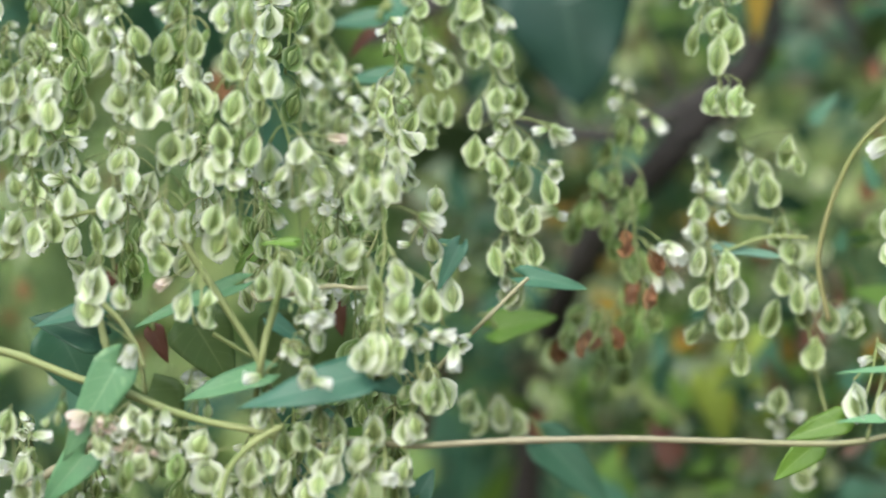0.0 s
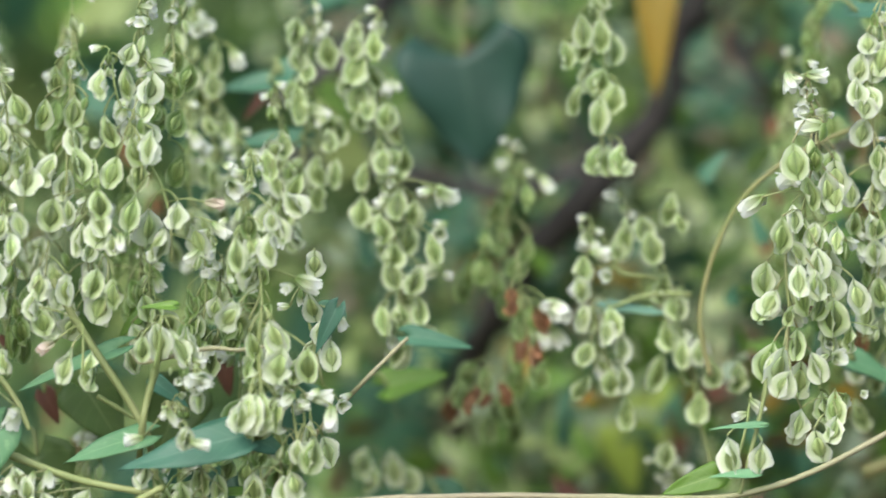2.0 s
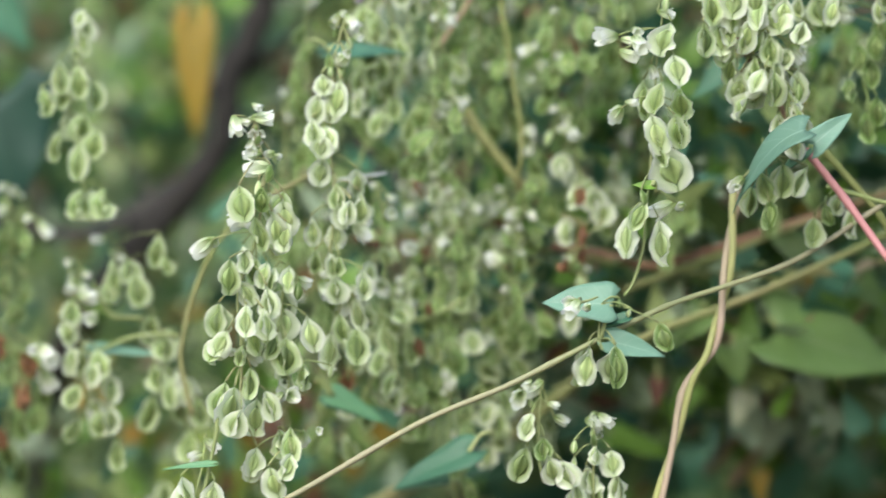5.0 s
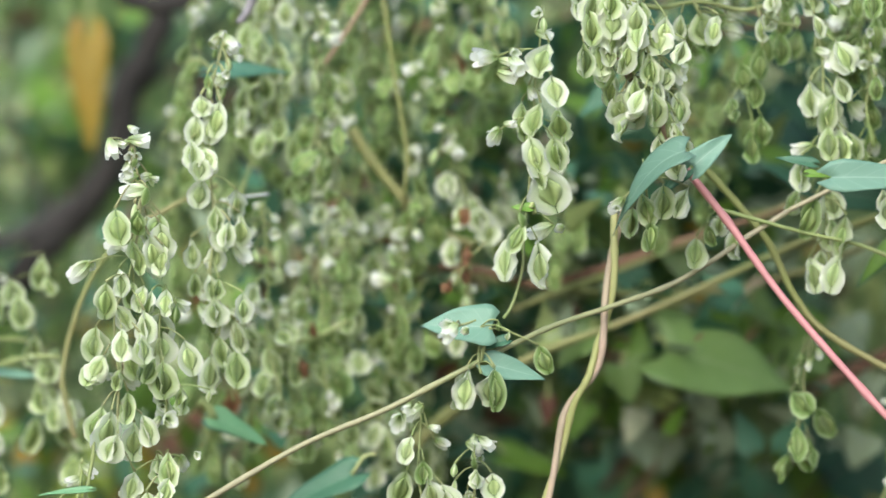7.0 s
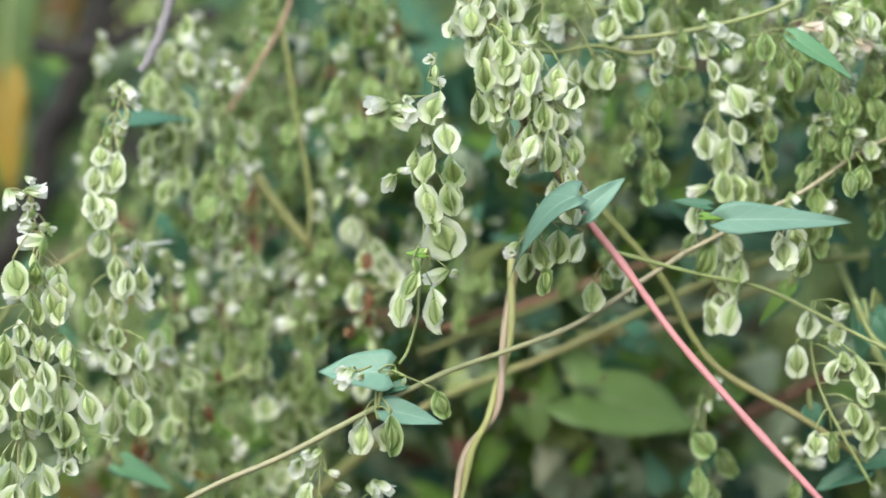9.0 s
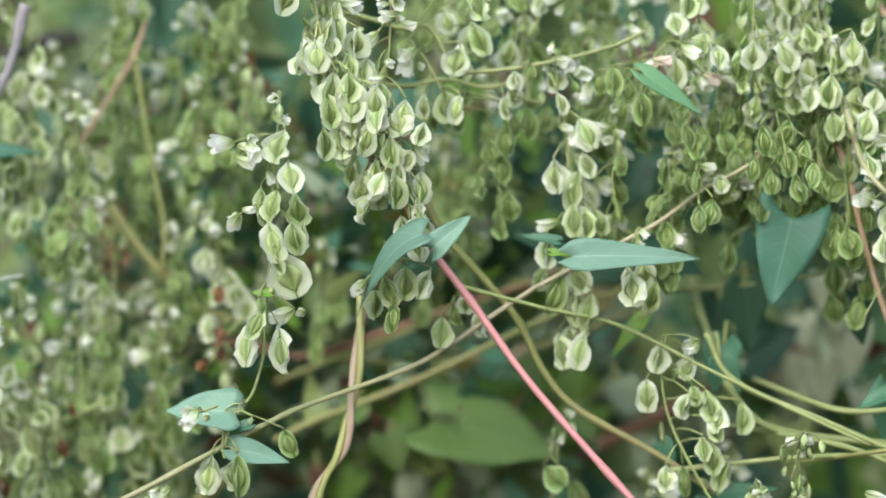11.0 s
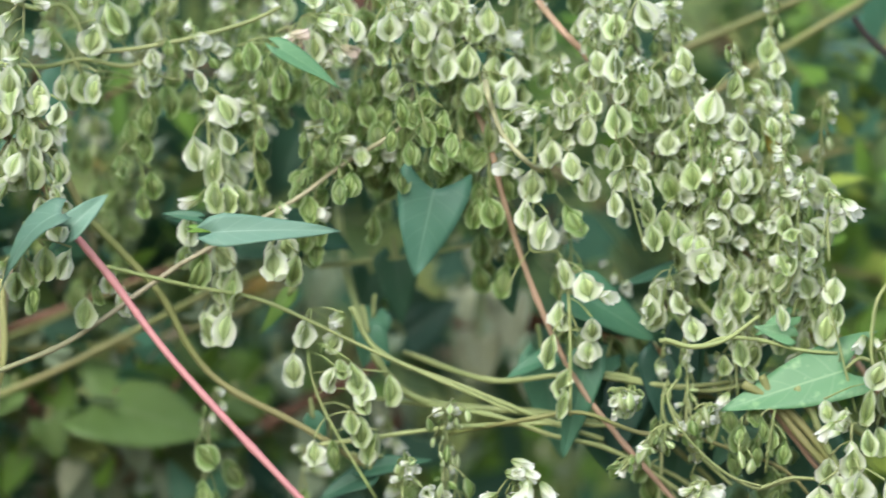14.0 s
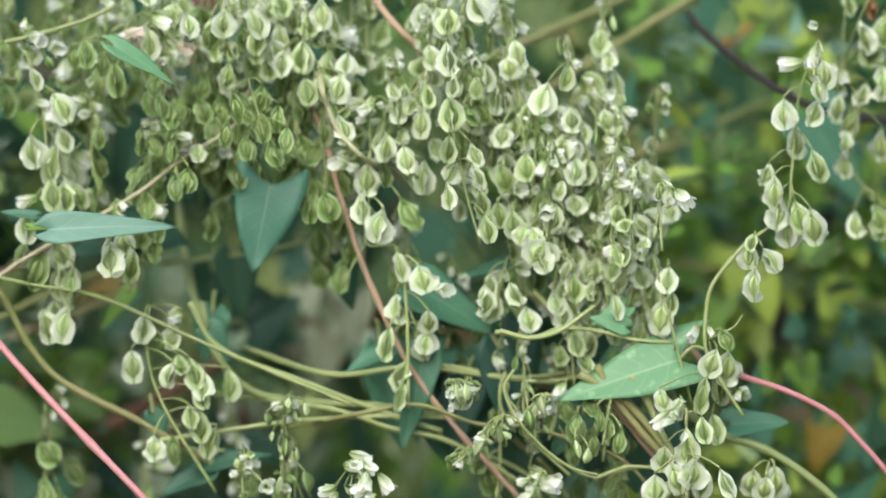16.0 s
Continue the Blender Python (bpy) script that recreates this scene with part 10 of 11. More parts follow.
leaf(v, (-0.2147, 1.1900, 1.2890), (-0.2107, 1.1900, 1.2680), 0.0193, LEAF_DARK, face=20, seed=122, stalk=(-0.2159, 1.1900, 1.2964))
v = tagged(new("hanging_leaf"), "small lime green leaf among the fruit", "leaf", "single leaves behind the spikes")
leaf(v, (-0.2544, 1.1600, 1.3110), (-0.2613, 1.1600, 1.3041), 0.0052, LEAF_LIME, face=25, seed=123, stalk=(-0.2524, 1.1600, 1.3162))
spike([(-0.2920, 1.1180, 1.2648), (-0.2830, 1.1180, 1.2631), (-0.2766, 1.1180, 1.2515)], 339,
      [(-0.2939, 1.2637, 0.7, "pink"), (-0.2899, 1.2629, 0.6, "pink"), (-0.2816, 1.2662, 0.8, "flower"), (-0.2879, 1.2610, 0.7, "green"), (-0.2814, 1.2612, 0.8), (-0.2759, 1.2614, 0.8), (-0.2917, 1.2569, 0.8, "young"), (-0.2792, 1.2558, 0.7, "pink"), (-0.2841, 1.2542, 0.7, "flower"), (-0.2820, 1.2498, 0.9), (-0.2696, 1.2527, 0.9, "green"), (-0.2755, 1.2495, 0.9), (-0.2629, 1.2579, 1.1, "pale"), (-0.2622, 1.2540, 0.6, "flower"), (-0.2742, 1.2669, 0.6, "flower")], kind="young", tip=False)
spike([(0.2339, 1.1470, 1.3125), (0.2307, 1.1470, 1.3086), (0.2289, 1.1470, 1.3045)], 340,
      [(0.2311, 1.3067, 0.7), (0.2281, 1.3033, 0.8)], kind="young", tip=False)
spike([(0.2210, 1.1470, 1.3224), (0.2219, 1.1470, 1.3204), (0.2223, 1.1470, 1.3183)], 341,
      [(0.2212, 1.3173, 0.9), (0.2237, 1.3185, 0.7, "young")], kind="young", tip=False)
spike([(0.2456, 1.1470, 1.3171), (0.2434, 1.1470, 1.3142), (0.2416, 1.1470, 1.3111)], 342,
      [(0.2433, 1.3131, 0.7), (0.2405, 1.3101, 0.7), (0.2389, 1.3072, 0.5, "young")], kind="young", tip=False)
spike([(0.2637, 1.1470, 1.3152), (0.2623, 1.1470, 1.3091), (0.2609, 1.1470, 1.3029)], 343,
      [(0.2627, 1.3065, 1.0), (0.2584, 1.3031, 0.8, "green"), (0.2597, 1.3102, 0.8, "green"), (0.2656, 1.3038, 0.8, "green")], kind="green", tip=False, mix=0.35, size=0.9)
spike([(0.2547, 1.1470, 1.3136), (0.2538, 1.1470, 1.3064), (0.2540, 1.1470, 1.3002)], 344,
      [(0.2545, 1.3085, 0.7, "green"), (0.2530, 1.3013, 0.7, "young"), (0.2566, 1.2991, 0.7, "young")], kind="green", tip=False)
spike([(-0.2240, 1.1150, 1.2866), (-0.2201, 1.1150, 1.2862), (-0.2161, 1.1150, 1.2859)], 345,
      [(-0.2190, 1.2843, 1.15, "pale"), (-0.2135, 1.2835, 1.15, "pale"), (-0.2227, 1.2827, 1.0, "pale")], tip=False)
spike([(-0.2376, 1.1200, 1.2965), (-0.2360, 1.1200, 1.2936), (-0.2354, 1.1200, 1.2897)], 346,
      [(-0.2355, 1.2922, 0.8, "flower"), (-0.2348, 1.2877, 0.8), (-0.2330, 1.2924, 0.7, "flower"), (-0.2385, 1.2940, 0.5, "young")], kind="young", tip=False)
spike([(-0.2080, 1.1200, 1.2897), (-0.2068, 1.1200, 1.2818), (-0.2089, 1.1200, 1.2737), (-0.2112, 1.1200, 1.2667)], 347,
      [(-0.2065, 1.2875, 0.7, "flower"), (-0.1994, 1.2855, 0.8, "flower"), (-0.2032, 1.2740, 0.9), (-0.2082, 1.2748, 0.7, "pale"), (-0.2101, 1.2653, 0.9, "pale")], tip=False)
spike([(-0.2422, 1.1200, 1.2864), (-0.2412, 1.1200, 1.2845), (-0.2401, 1.1200, 1.2825)], 348,
      [(-0.2426, 1.2834, 0.6, "flower"), (-0.2391, 1.2836, 0.5, "flower"), (-0.2493, 1.2758, 0.6, "flower")], kind="young", tip=False)
spike([(0.0182, 1.1350, 1.3196), (0.0185, 1.1350, 1.3181), (0.0189, 1.1350, 1.3166)], 349,
      [(0.0155, 1.3119, 1.2), (0.0224, 1.3118, 1.25, "green")], tip=False)
# added dark leaves: their colour stands for shade below the mass
v = tagged(new("hanging_leaf"), "dark green leaf coloured as shade of the mass", "leaf", "single leaves behind the spikes")
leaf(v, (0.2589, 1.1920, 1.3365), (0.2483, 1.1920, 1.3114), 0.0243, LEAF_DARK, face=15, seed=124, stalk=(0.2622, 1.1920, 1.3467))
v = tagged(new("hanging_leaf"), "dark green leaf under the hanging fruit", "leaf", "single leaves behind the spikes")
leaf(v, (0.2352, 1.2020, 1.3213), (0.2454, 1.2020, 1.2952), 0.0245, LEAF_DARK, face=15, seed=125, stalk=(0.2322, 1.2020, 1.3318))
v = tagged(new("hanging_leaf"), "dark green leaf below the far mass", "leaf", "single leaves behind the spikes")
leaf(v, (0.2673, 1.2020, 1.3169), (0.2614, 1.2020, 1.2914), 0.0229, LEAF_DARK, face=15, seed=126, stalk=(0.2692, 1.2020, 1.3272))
v = tagged(new("hanging_leaf"), "small green leaf over the stem junction", "leaf", "single leaves behind the spikes")
leaf(v, (0.2212, 1.1820, 1.3316), (0.2097, 1.1820, 1.3225), 0.0113, LEAF, face=30, seed=127, stalk=(0.2248, 1.1820, 1.3393))
v = tagged(new("hanging_leaf"), "blue-green leaf below the long tan stem", "leaf", "single leaves behind the spikes")
leaf(v, (-0.0182, 1.1900, 1.2885), (-0.0405, 1.1900, 1.2791), 0.0118, LEAF, face=35, seed=128, stalk=(-0.0115, 1.1900, 1.2943))
v = tagged(new("hanging_leaf"), "yellow-green leaf deep below the stems", "leaf", "single leaves behind the spikes")
leaf(v, (0.0236, 1.3000, 1.2928), (0.0441, 1.3000, 1.2873), 0.0117, LEAF_LIME, face=40, seed=129, stalk=(0.0174, 1.3000, 1.2983))
v = tagged(new("hanging_leaf"), "small red-brown leaf deep in the thicket", "leaf", "single leaves behind the spikes")
leaf(v, (0.0370, 1.2700, 1.3097), (0.0366, 1.2700, 1.3011), 0.0060, LEAF_RED, face=10, seed=130, stalk=(0.0372, 1.2700, 1.3156))
v = tagged(new("hanging_leaf"), "narrow green leaf among hazy spikes", "leaf", "single leaves behind the spikes")
leaf(v, (-0.0134, 1.2400, 1.3389), (0.0012, 1.2400, 1.3372), 0.0063, LEAF, face=50, seed=131, stalk=(-0.0178, 1.2400, 1.3436))
v = tagged(new("hanging_leaf"), "green leaf at the edge of a pale spike", "leaf", "single leaves behind the spikes")
leaf(v, (-0.0572, 1.2000, 1.3041), (-0.0422, 1.2000, 1.2976), 0.0087, LEAF_PALE, face=40, seed=132, stalk=(-0.0617, 1.2000, 1.3093))
v = tagged(new("hanging_leaf"), "small orange leaf low in the thicket", "leaf", "single leaves behind the spikes")
leaf(v, (0.0702, 1.3200, 1.2809), (0.0709, 1.3200, 1.2709), 0.0072, LEAF_YELLOW, face=10, seed=133, stalk=(0.0699, 1.3200, 1.2872))
spike([(-0.1533, 1.2150, 1.3324), (-0.1514, 1.2150, 1.3171), (-0.1479, 1.2150, 1.3029), (-0.1478, 1.2150, 1.2974)], 350,
      [(-0.1547, 1.3176, 0.9, "brown"), (-0.1483, 1.3122, 0.9, "brown"), (-0.1468, 1.3034, 0.8, "brown"), (-0.1524, 1.3105, 0.9, "green"), (-0.1443, 1.3166, 1.0, "flower"), (-0.1425, 1.3095, 0.8, "flower"), (-0.1450, 1.2969, 0.9, "green")], kind="brown", tip=False, far=True)
spike([(-0.1599, 1.2200, 1.2994), (-0.1609, 1.2200, 1.2939), (-0.1636, 1.2200, 1.2884)], 351,
      [(-0.1658, 1.2883, 0.8, "brown"), (-0.1575, 1.2912, 0.8, "brown"), (-0.1620, 1.2950, 0.9, "green"), (-0.1547, 1.2863, 1.0, "green")], kind="brown", tip=False, far=True)
spike([(-0.0173, 1.2363, 1.4428), (-0.0164, 1.2363, 1.4295), (-0.0168, 1.2363, 1.4162), (-0.0142, 1.2363, 1.4029)], 352, auto=12, kind="green", far=True)
spike([(-0.0078, 1.2612, 1.4342), (-0.0083, 1.2612, 1.4176), (-0.0083, 1.2612, 1.4009), (-0.0096, 1.2612, 1.3843)], 353, auto=9, kind="brown", far=True)
spike([(0.0047, 1.2477, 1.4472), (0.0048, 1.2477, 1.4329), (0.0046, 1.2477, 1.4187), (0.0051, 1.2477, 1.4044)], 354, auto=9, kind="green", far=True)
spike([(0.0190, 1.2710, 1.4263), (0.0208, 1.2710, 1.4126), (0.0200, 1.2710, 1.3989), (0.0249, 1.2710, 1.3851)], 355, auto=9, kind="green", far=True)
spike([(0.0334, 1.2685, 1.4081), (0.0345, 1.2685, 1.3935), (0.0340, 1.2685, 1.3789), (0.0373, 1.2685, 1.3643)], 356, auto=9, kind="brown", far=True)
spike([(0.0762, 1.2529, 1.4065), (0.0758, 1.2529, 1.3920), (0.0757, 1.2529, 1.3775), (0.0752, 1.2529, 1.3629)], 357, auto=10, kind="green", far=True)
spike([(0.0780, 1.2450, 1.4086), (0.0788, 1.2450, 1.3988), (0.0784, 1.2450, 1.3890), (0.0805, 1.2450, 1.3792)], 358, auto=11, kind="green", far=True)
spike([(0.0922, 1.2416, 1.4294), (0.0907, 1.2416, 1.4163), (0.0910, 1.2416, 1.4031), (0.0874, 1.2416, 1.3900)], 359, auto=9, kind="green", far=True)
v = tagged(new("hanging_leaf"), "olive leaf behind the hanging spike", "leaf", "single leaves behind the spikes")
leaf(v, (0.0158, 1.3000, 1.3939), (0.0279, 1.3000, 1.3727), 0.0209, LEAF_MID, face=20, seed=134, stalk=(0.0123, 1.3000, 1.4041))
v = tagged(new("hanging_leaf"), "olive leaf behind the node", "leaf", "single leaves behind the spikes")
leaf(v, (0.0663, 1.3000, 1.3636), (0.0522, 1.3000, 1.3480), 0.0209, LEAF_MID, face=20, seed=135, stalk=(0.0706, 1.3000, 1.3729))
# dark leaves whose colour stands for shade between the fruits
v = tagged(new("hanging_leaf"), "leaf coloured shade-dark in the depth of the fruit mass", "leaf", "single leaves behind the spikes")
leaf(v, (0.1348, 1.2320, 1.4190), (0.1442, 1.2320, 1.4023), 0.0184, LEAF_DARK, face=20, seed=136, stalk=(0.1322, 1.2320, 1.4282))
v = tagged(new("hanging_leaf"), "leaf coloured shade-dark in the depth of the fruit mass", "leaf", "single leaves behind the spikes")
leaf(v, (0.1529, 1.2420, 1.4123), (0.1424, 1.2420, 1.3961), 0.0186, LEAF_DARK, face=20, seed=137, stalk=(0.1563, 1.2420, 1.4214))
v = tagged(new("hanging_leaf"), "leaf coloured shade-dark in the depth of the fruit mass", "leaf", "single leaves behind the spikes")
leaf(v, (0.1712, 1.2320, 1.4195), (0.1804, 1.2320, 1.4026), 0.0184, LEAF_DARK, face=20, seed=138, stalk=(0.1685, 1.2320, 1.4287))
v = tagged(new("hanging_leaf"), "leaf coloured shade-dark in the depth of the fruit mass", "leaf", "single leaves behind the spikes")
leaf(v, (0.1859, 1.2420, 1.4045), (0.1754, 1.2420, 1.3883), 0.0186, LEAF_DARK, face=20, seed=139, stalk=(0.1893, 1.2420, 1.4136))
v = tagged(new("hanging_leaf"), "leaf coloured shade-dark in the depth of the fruit mass", "leaf", "single leaves behind the spikes")
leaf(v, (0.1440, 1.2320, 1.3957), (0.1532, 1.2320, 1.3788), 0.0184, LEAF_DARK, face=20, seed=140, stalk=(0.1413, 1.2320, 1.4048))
v = tagged(new("hanging_leaf"), "leaf coloured shade-dark in the depth of the fruit mass", "leaf", "single leaves behind the spikes")
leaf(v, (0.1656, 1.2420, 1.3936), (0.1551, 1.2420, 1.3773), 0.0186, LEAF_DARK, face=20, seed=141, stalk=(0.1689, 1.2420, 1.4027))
v = tagged(new("hanging_leaf"), "leaf coloured shade-dark in the depth of the fruit mass", "leaf", "single leaves behind the spikes")
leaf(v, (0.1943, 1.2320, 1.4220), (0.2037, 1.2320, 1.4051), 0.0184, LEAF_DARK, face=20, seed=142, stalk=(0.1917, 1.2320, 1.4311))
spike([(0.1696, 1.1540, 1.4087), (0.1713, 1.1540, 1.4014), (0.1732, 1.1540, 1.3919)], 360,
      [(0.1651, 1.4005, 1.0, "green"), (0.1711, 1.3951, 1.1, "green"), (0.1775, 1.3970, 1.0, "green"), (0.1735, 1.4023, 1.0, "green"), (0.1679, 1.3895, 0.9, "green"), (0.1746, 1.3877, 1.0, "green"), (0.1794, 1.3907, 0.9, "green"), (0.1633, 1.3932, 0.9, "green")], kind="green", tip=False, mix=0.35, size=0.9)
v = tagged(new("hanging_leaf"), "lime leaf painted sunlit deep in the thicket", "leaf", "single leaves behind the spikes")
leaf(v, (-0.1097, 1.4200, 1.2906), (-0.0995, 1.4200, 1.2646), 0.0209, LEAF_SUNNY, face=20, seed=143, stalk=(-0.1128, 1.4200, 1.3020))
v = tagged(new("hanging_leaf"), "lime leaf painted sunlit near a dark trunk", "leaf", "single leaves behind the spikes")
leaf(v, (-0.1206, 1.4200, 1.2809), (-0.1143, 1.4200, 1.2585), 0.0171, LEAF_SUNNY, face=20, seed=144, stalk=(-0.1227, 1.4200, 1.2917))
v = tagged(new("hanging_leaf"), "pale grey-green leaf low in the thicket", "leaf", "single leaves behind the spikes")
leaf(v, (0.0993, 1.4000, 1.3063), (0.0919, 1.4000, 1.2781), 0.0206, LEAF_GREY, face=20, seed=145, stalk=(0.1016, 1.4000, 1.3180))
v = tagged(new("hanging_leaf"), "lime leaf low in the thicket", "leaf", "single leaves behind the spikes")
leaf(v, (0.0712, 1.4000, 1.2911), (0.0825, 1.4000, 1.2724), 0.0188, LEAF_LIME, face=20, seed=146, stalk=(0.0678, 1.4000, 1.3014))
v = tagged(new("hanging_leaf"), "olive leaf low in the thicket", "leaf", "single leaves behind the spikes")
leaf(v, (0.1091, 1.3800, 1.3173), (0.1128, 1.3800, 1.2951), 0.0185, LEAF_MID, face=20, seed=147, stalk=(0.1080, 1.3800, 1.3280))
v = vine([(0.0556, 1.2500, 1.4056), (0.0715, 1.2500, 1.4105), (0.0830, 1.2500, 1.4156), (0.0943, 1.2500, 1.4196), (0.1123, 1.2500, 1.4199), (0.1322, 1.2700, 1.4193), (0.1554, 1.2900, 1.4243)], 0.00067, VINE_BROWN, "reddish-brown stem behind the fruit mass")
v = vine([(0.0842, 1.2800, 1.4292), (0.1057, 1.2600, 1.4242), (0.1192, 1.2600, 1.4224), (0.1340, 1.2600, 1.4222), (0.1512, 1.2600, 1.4230), (0.1710, 1.2900, 1.4290), (0.1951, 1.3100, 1.4330)], 0.00076, VINE_BROWN, "thin brown stem deep in the fruit mass")
v = tagged(new("hanging_leaf"), "pale bleached leaf in the shade below the stems", "leaf", "single leaves behind the spikes")
leaf(v, (0.0648, 1.3000, 1.3060), (0.0691, 1.3000, 1.2946), 0.0091, LEAF_GREY, face=25, seed=148, stalk=(0.0636, 1.3000, 1.3147))
v = tagged(new("hanging_leaf"), "pale bleached leaf in the shade below the stems", "leaf", "single leaves behind the spikes")
leaf(v, (0.0868, 1.3100, 1.3110), (0.0823, 1.3100, 1.2996), 0.0091, LEAF_GREY, face=25, seed=149, stalk=(0.0882, 1.3100, 1.3197))
v = tagged(new("hanging_leaf"), "pale bleached leaf in the shade below the stems", "leaf", "single leaves behind the spikes")
leaf(v, (0.1278, 1.3200, 1.3336), (0.1321, 1.3200, 1.3220), 0.0092, LEAF_GREY, face=25, seed=150, stalk=(0.1266, 1.3200, 1.3424))
v = tagged(new("hanging_leaf"), "pale bleached leaf in the shade below the stems", "leaf", "single leaves behind the spikes")
leaf(v, (0.1372, 1.3000, 1.3166), (0.1327, 1.3000, 1.3054), 0.0091, LEAF_GREY, face=25, seed=151, stalk=(0.1386, 1.3000, 1.3253))
v = tagged(new("hanging_leaf"), "pale bleached leaf in the shade below the stems", "leaf", "single leaves behind the spikes")
leaf(v, (0.1017, 1.3100, 1.3135), (0.1060, 1.3100, 1.3020), 0.0091, LEAF_GREY, face=25, seed=152, stalk=(0.1005, 1.3100, 1.3222))
v = tagged(new("hanging_leaf"), "pale bleached leaf in the shade below the stems", "leaf", "single leaves behind the spikes")
leaf(v, (0.0762, 1.3200, 1.2969), (0.0716, 1.3200, 1.2854), 0.0092, LEAF_GREY, face=25, seed=153, stalk=(0.0776, 1.3200, 1.3057))
v = tagged(new("hanging_leaf"), "olive leaf in the thicket below the stems", "leaf", "single leaves behind the spikes")
leaf(v, (0.0435, 1.2900, 1.3340), (0.0503, 1.2900, 1.3218), 0.0104, LEAF_MID, face=25, seed=154, stalk=(0.0415, 1.2900, 1.3427))
v = tagged(new("hanging_leaf"), "lime green leaf in the thicket below the stems", "leaf", "single leaves behind the spikes")
leaf(v, (0.0571, 1.3000, 1.3235), (0.0500, 1.3000, 1.3114), 0.0105, LEAF_LIME, face=25, seed=155, stalk=(0.0593, 1.3000, 1.3323))
v = tagged(new("hanging_leaf"), "olive leaf in the thicket below the stems", "leaf", "single leaves behind the spikes")
leaf(v, (0.0712, 1.3100, 1.3340), (0.0781, 1.3100, 1.3216), 0.0105, LEAF_MID, face=25, seed=156, stalk=(0.0692, 1.3100, 1.3429))
v = tagged(new("hanging_leaf"), "lime green leaf in the thicket below the stems", "leaf", "single leaves behind the spikes")
leaf(v, (0.0484, 1.2900, 1.3079), (0.0414, 1.2900, 1.2959), 0.0104, LEAF_LIME, face=25, seed=157, stalk=(0.0506, 1.2900, 1.3167))
v = tagged(new("hanging_leaf"), "olive leaf in the thicket below the stems", "leaf", "single leaves behind the spikes")
leaf(v, (0.0344, 1.3000, 1.3185), (0.0413, 1.3000, 1.3062), 0.0105, LEAF_MID, face=25, seed=158, stalk=(0.0324, 1.3000, 1.3273))
spike([(0.0176, 1.1295, 1.3309), (0.0150, 1.1295, 1.3299), (0.0124, 1.1295, 1.3293)], 361,
      [(0.0124, 1.3283, 0.75, "flower"), (0.0109, 1.3285, 0.6, "flower")], tip=False)
spike([(-0.239, 1.108, 1.2809), (-0.2377, 1.108, 1.2790), (-0.2363, 1.108, 1.2771)], 362,
      [(-0.2363, 1.2771, 0.75, "pale"), (-0.2353, 1.2756, 0.6, "flower")], tip=False)
v = tagged(new("hanging_leaf"), "small lime green leaf on a pale fruit spike", "leaf", "single leaves behind the spikes")
leaf(v, (0.0321, 1.129, 1.3608), (0.0267, 1.129, 1.3614), 0.0035, LEAF_LIME, face=35, seed=159, stalk=(0.0333, 1.131, 1.3593))
v = vine([(-0.0081, 1.2200, 1.4422), (-0.0118, 1.2200, 1.4323), (-0.0184, 1.2200, 1.4209), (-0.0243, 1.2200, 1.4119), (-0.0276, 1.2200, 1.4069)], 0.0007, VINE_ROSE, "thin rose-tan stem among hazy spikes")
# more near-white leaves, coloured for background light in the gaps
v = tagged(new("hanging_leaf"), "leaf painted bright in the gap below the fruit mass", "leaf", "single leaves behind the spikes")
leaf(v, (0.1844, 1.36, 1.3677), (0.1864, 1.36, 1.3503), 0.0137, LEAF_WHITE, face=45, seed=160, stalk=(0.1874, 1.36, 1.3757))
v = tagged(new("hanging_leaf"), "leaf painted bright low in the gap", "leaf", "single leaves behind the spikes")
leaf(v, (0.1918, 1.37, 1.3411), (0.1882, 1.37, 1.3229), 0.0156, LEAF_WHITE, face=45, seed=161, stalk=(0.1948, 1.37, 1.3491))
v = tagged(new("hanging_leaf"), "leaf painted bright behind crossing stems", "leaf", "single leaves behind the spikes")
leaf(v, (0.126, 1.38, 1.3689), (0.129, 1.38, 1.3531), 0.0129, LEAF_WHITE, face=45, seed=162, stalk=(0.1290, 1.38, 1.3769))
v = tagged(new("hanging_leaf"), "small leaf painted bright under the stems", "leaf", "single leaves behind the spikes")
leaf(v, (0.0795, 1.36, 1.3368), (0.0764, 1.36, 1.326), 0.0109, LEAF_WHITE, face=40, seed=163, stalk=(0.0825, 1.36, 1.3448))
v = tagged(new("hanging_leaf"), "small leaf painted bright deep in the gap", "leaf", "single leaves behind the spikes")
leaf(v, (0.1561, 1.38, 1.3187), (0.1583, 1.38, 1.3057), 0.0111, LEAF_WHITE, face=40, seed=164, stalk=(0.1591, 1.38, 1.3267))
v = tagged(new("hanging_leaf"), "pale leaf deep below the pink stem", "leaf", "single leaves behind the spikes")
leaf(v, (0.1406, 1.37, 1.3186), (0.1367, 1.37, 1.3021), 0.0165, LEAF_WHITE, face=45, seed=165, stalk=(0.1436, 1.37, 1.3266))
v = tagged(new("hanging_leaf"), "small pale leaf deep below the stems", "leaf", "single leaves behind the spikes")
leaf(v, (0.0857, 1.38, 1.3153), (0.0874, 1.38, 1.3023), 0.0111, LEAF_WHITE, face=45, seed=166, stalk=(0.0887, 1.38, 1.3233))
v = tagged(new("hanging_leaf"), "long pale blue-green leaf behind the bare twig", "leaf", "single leaves behind the spikes")
leaf(v, (0.3119, 1.3, 1.4229), (0.3721, 1.3, 1.4226), 0.0105, LEAF_BLUE, face=55, seed=167, stalk=(0.3149, 1.3, 1.4309), fold=0.1)
v = tagged(new("hanging_leaf"), "lime leaf painted sunlit beyond the bare twig", "leaf", "single leaves behind the spikes")
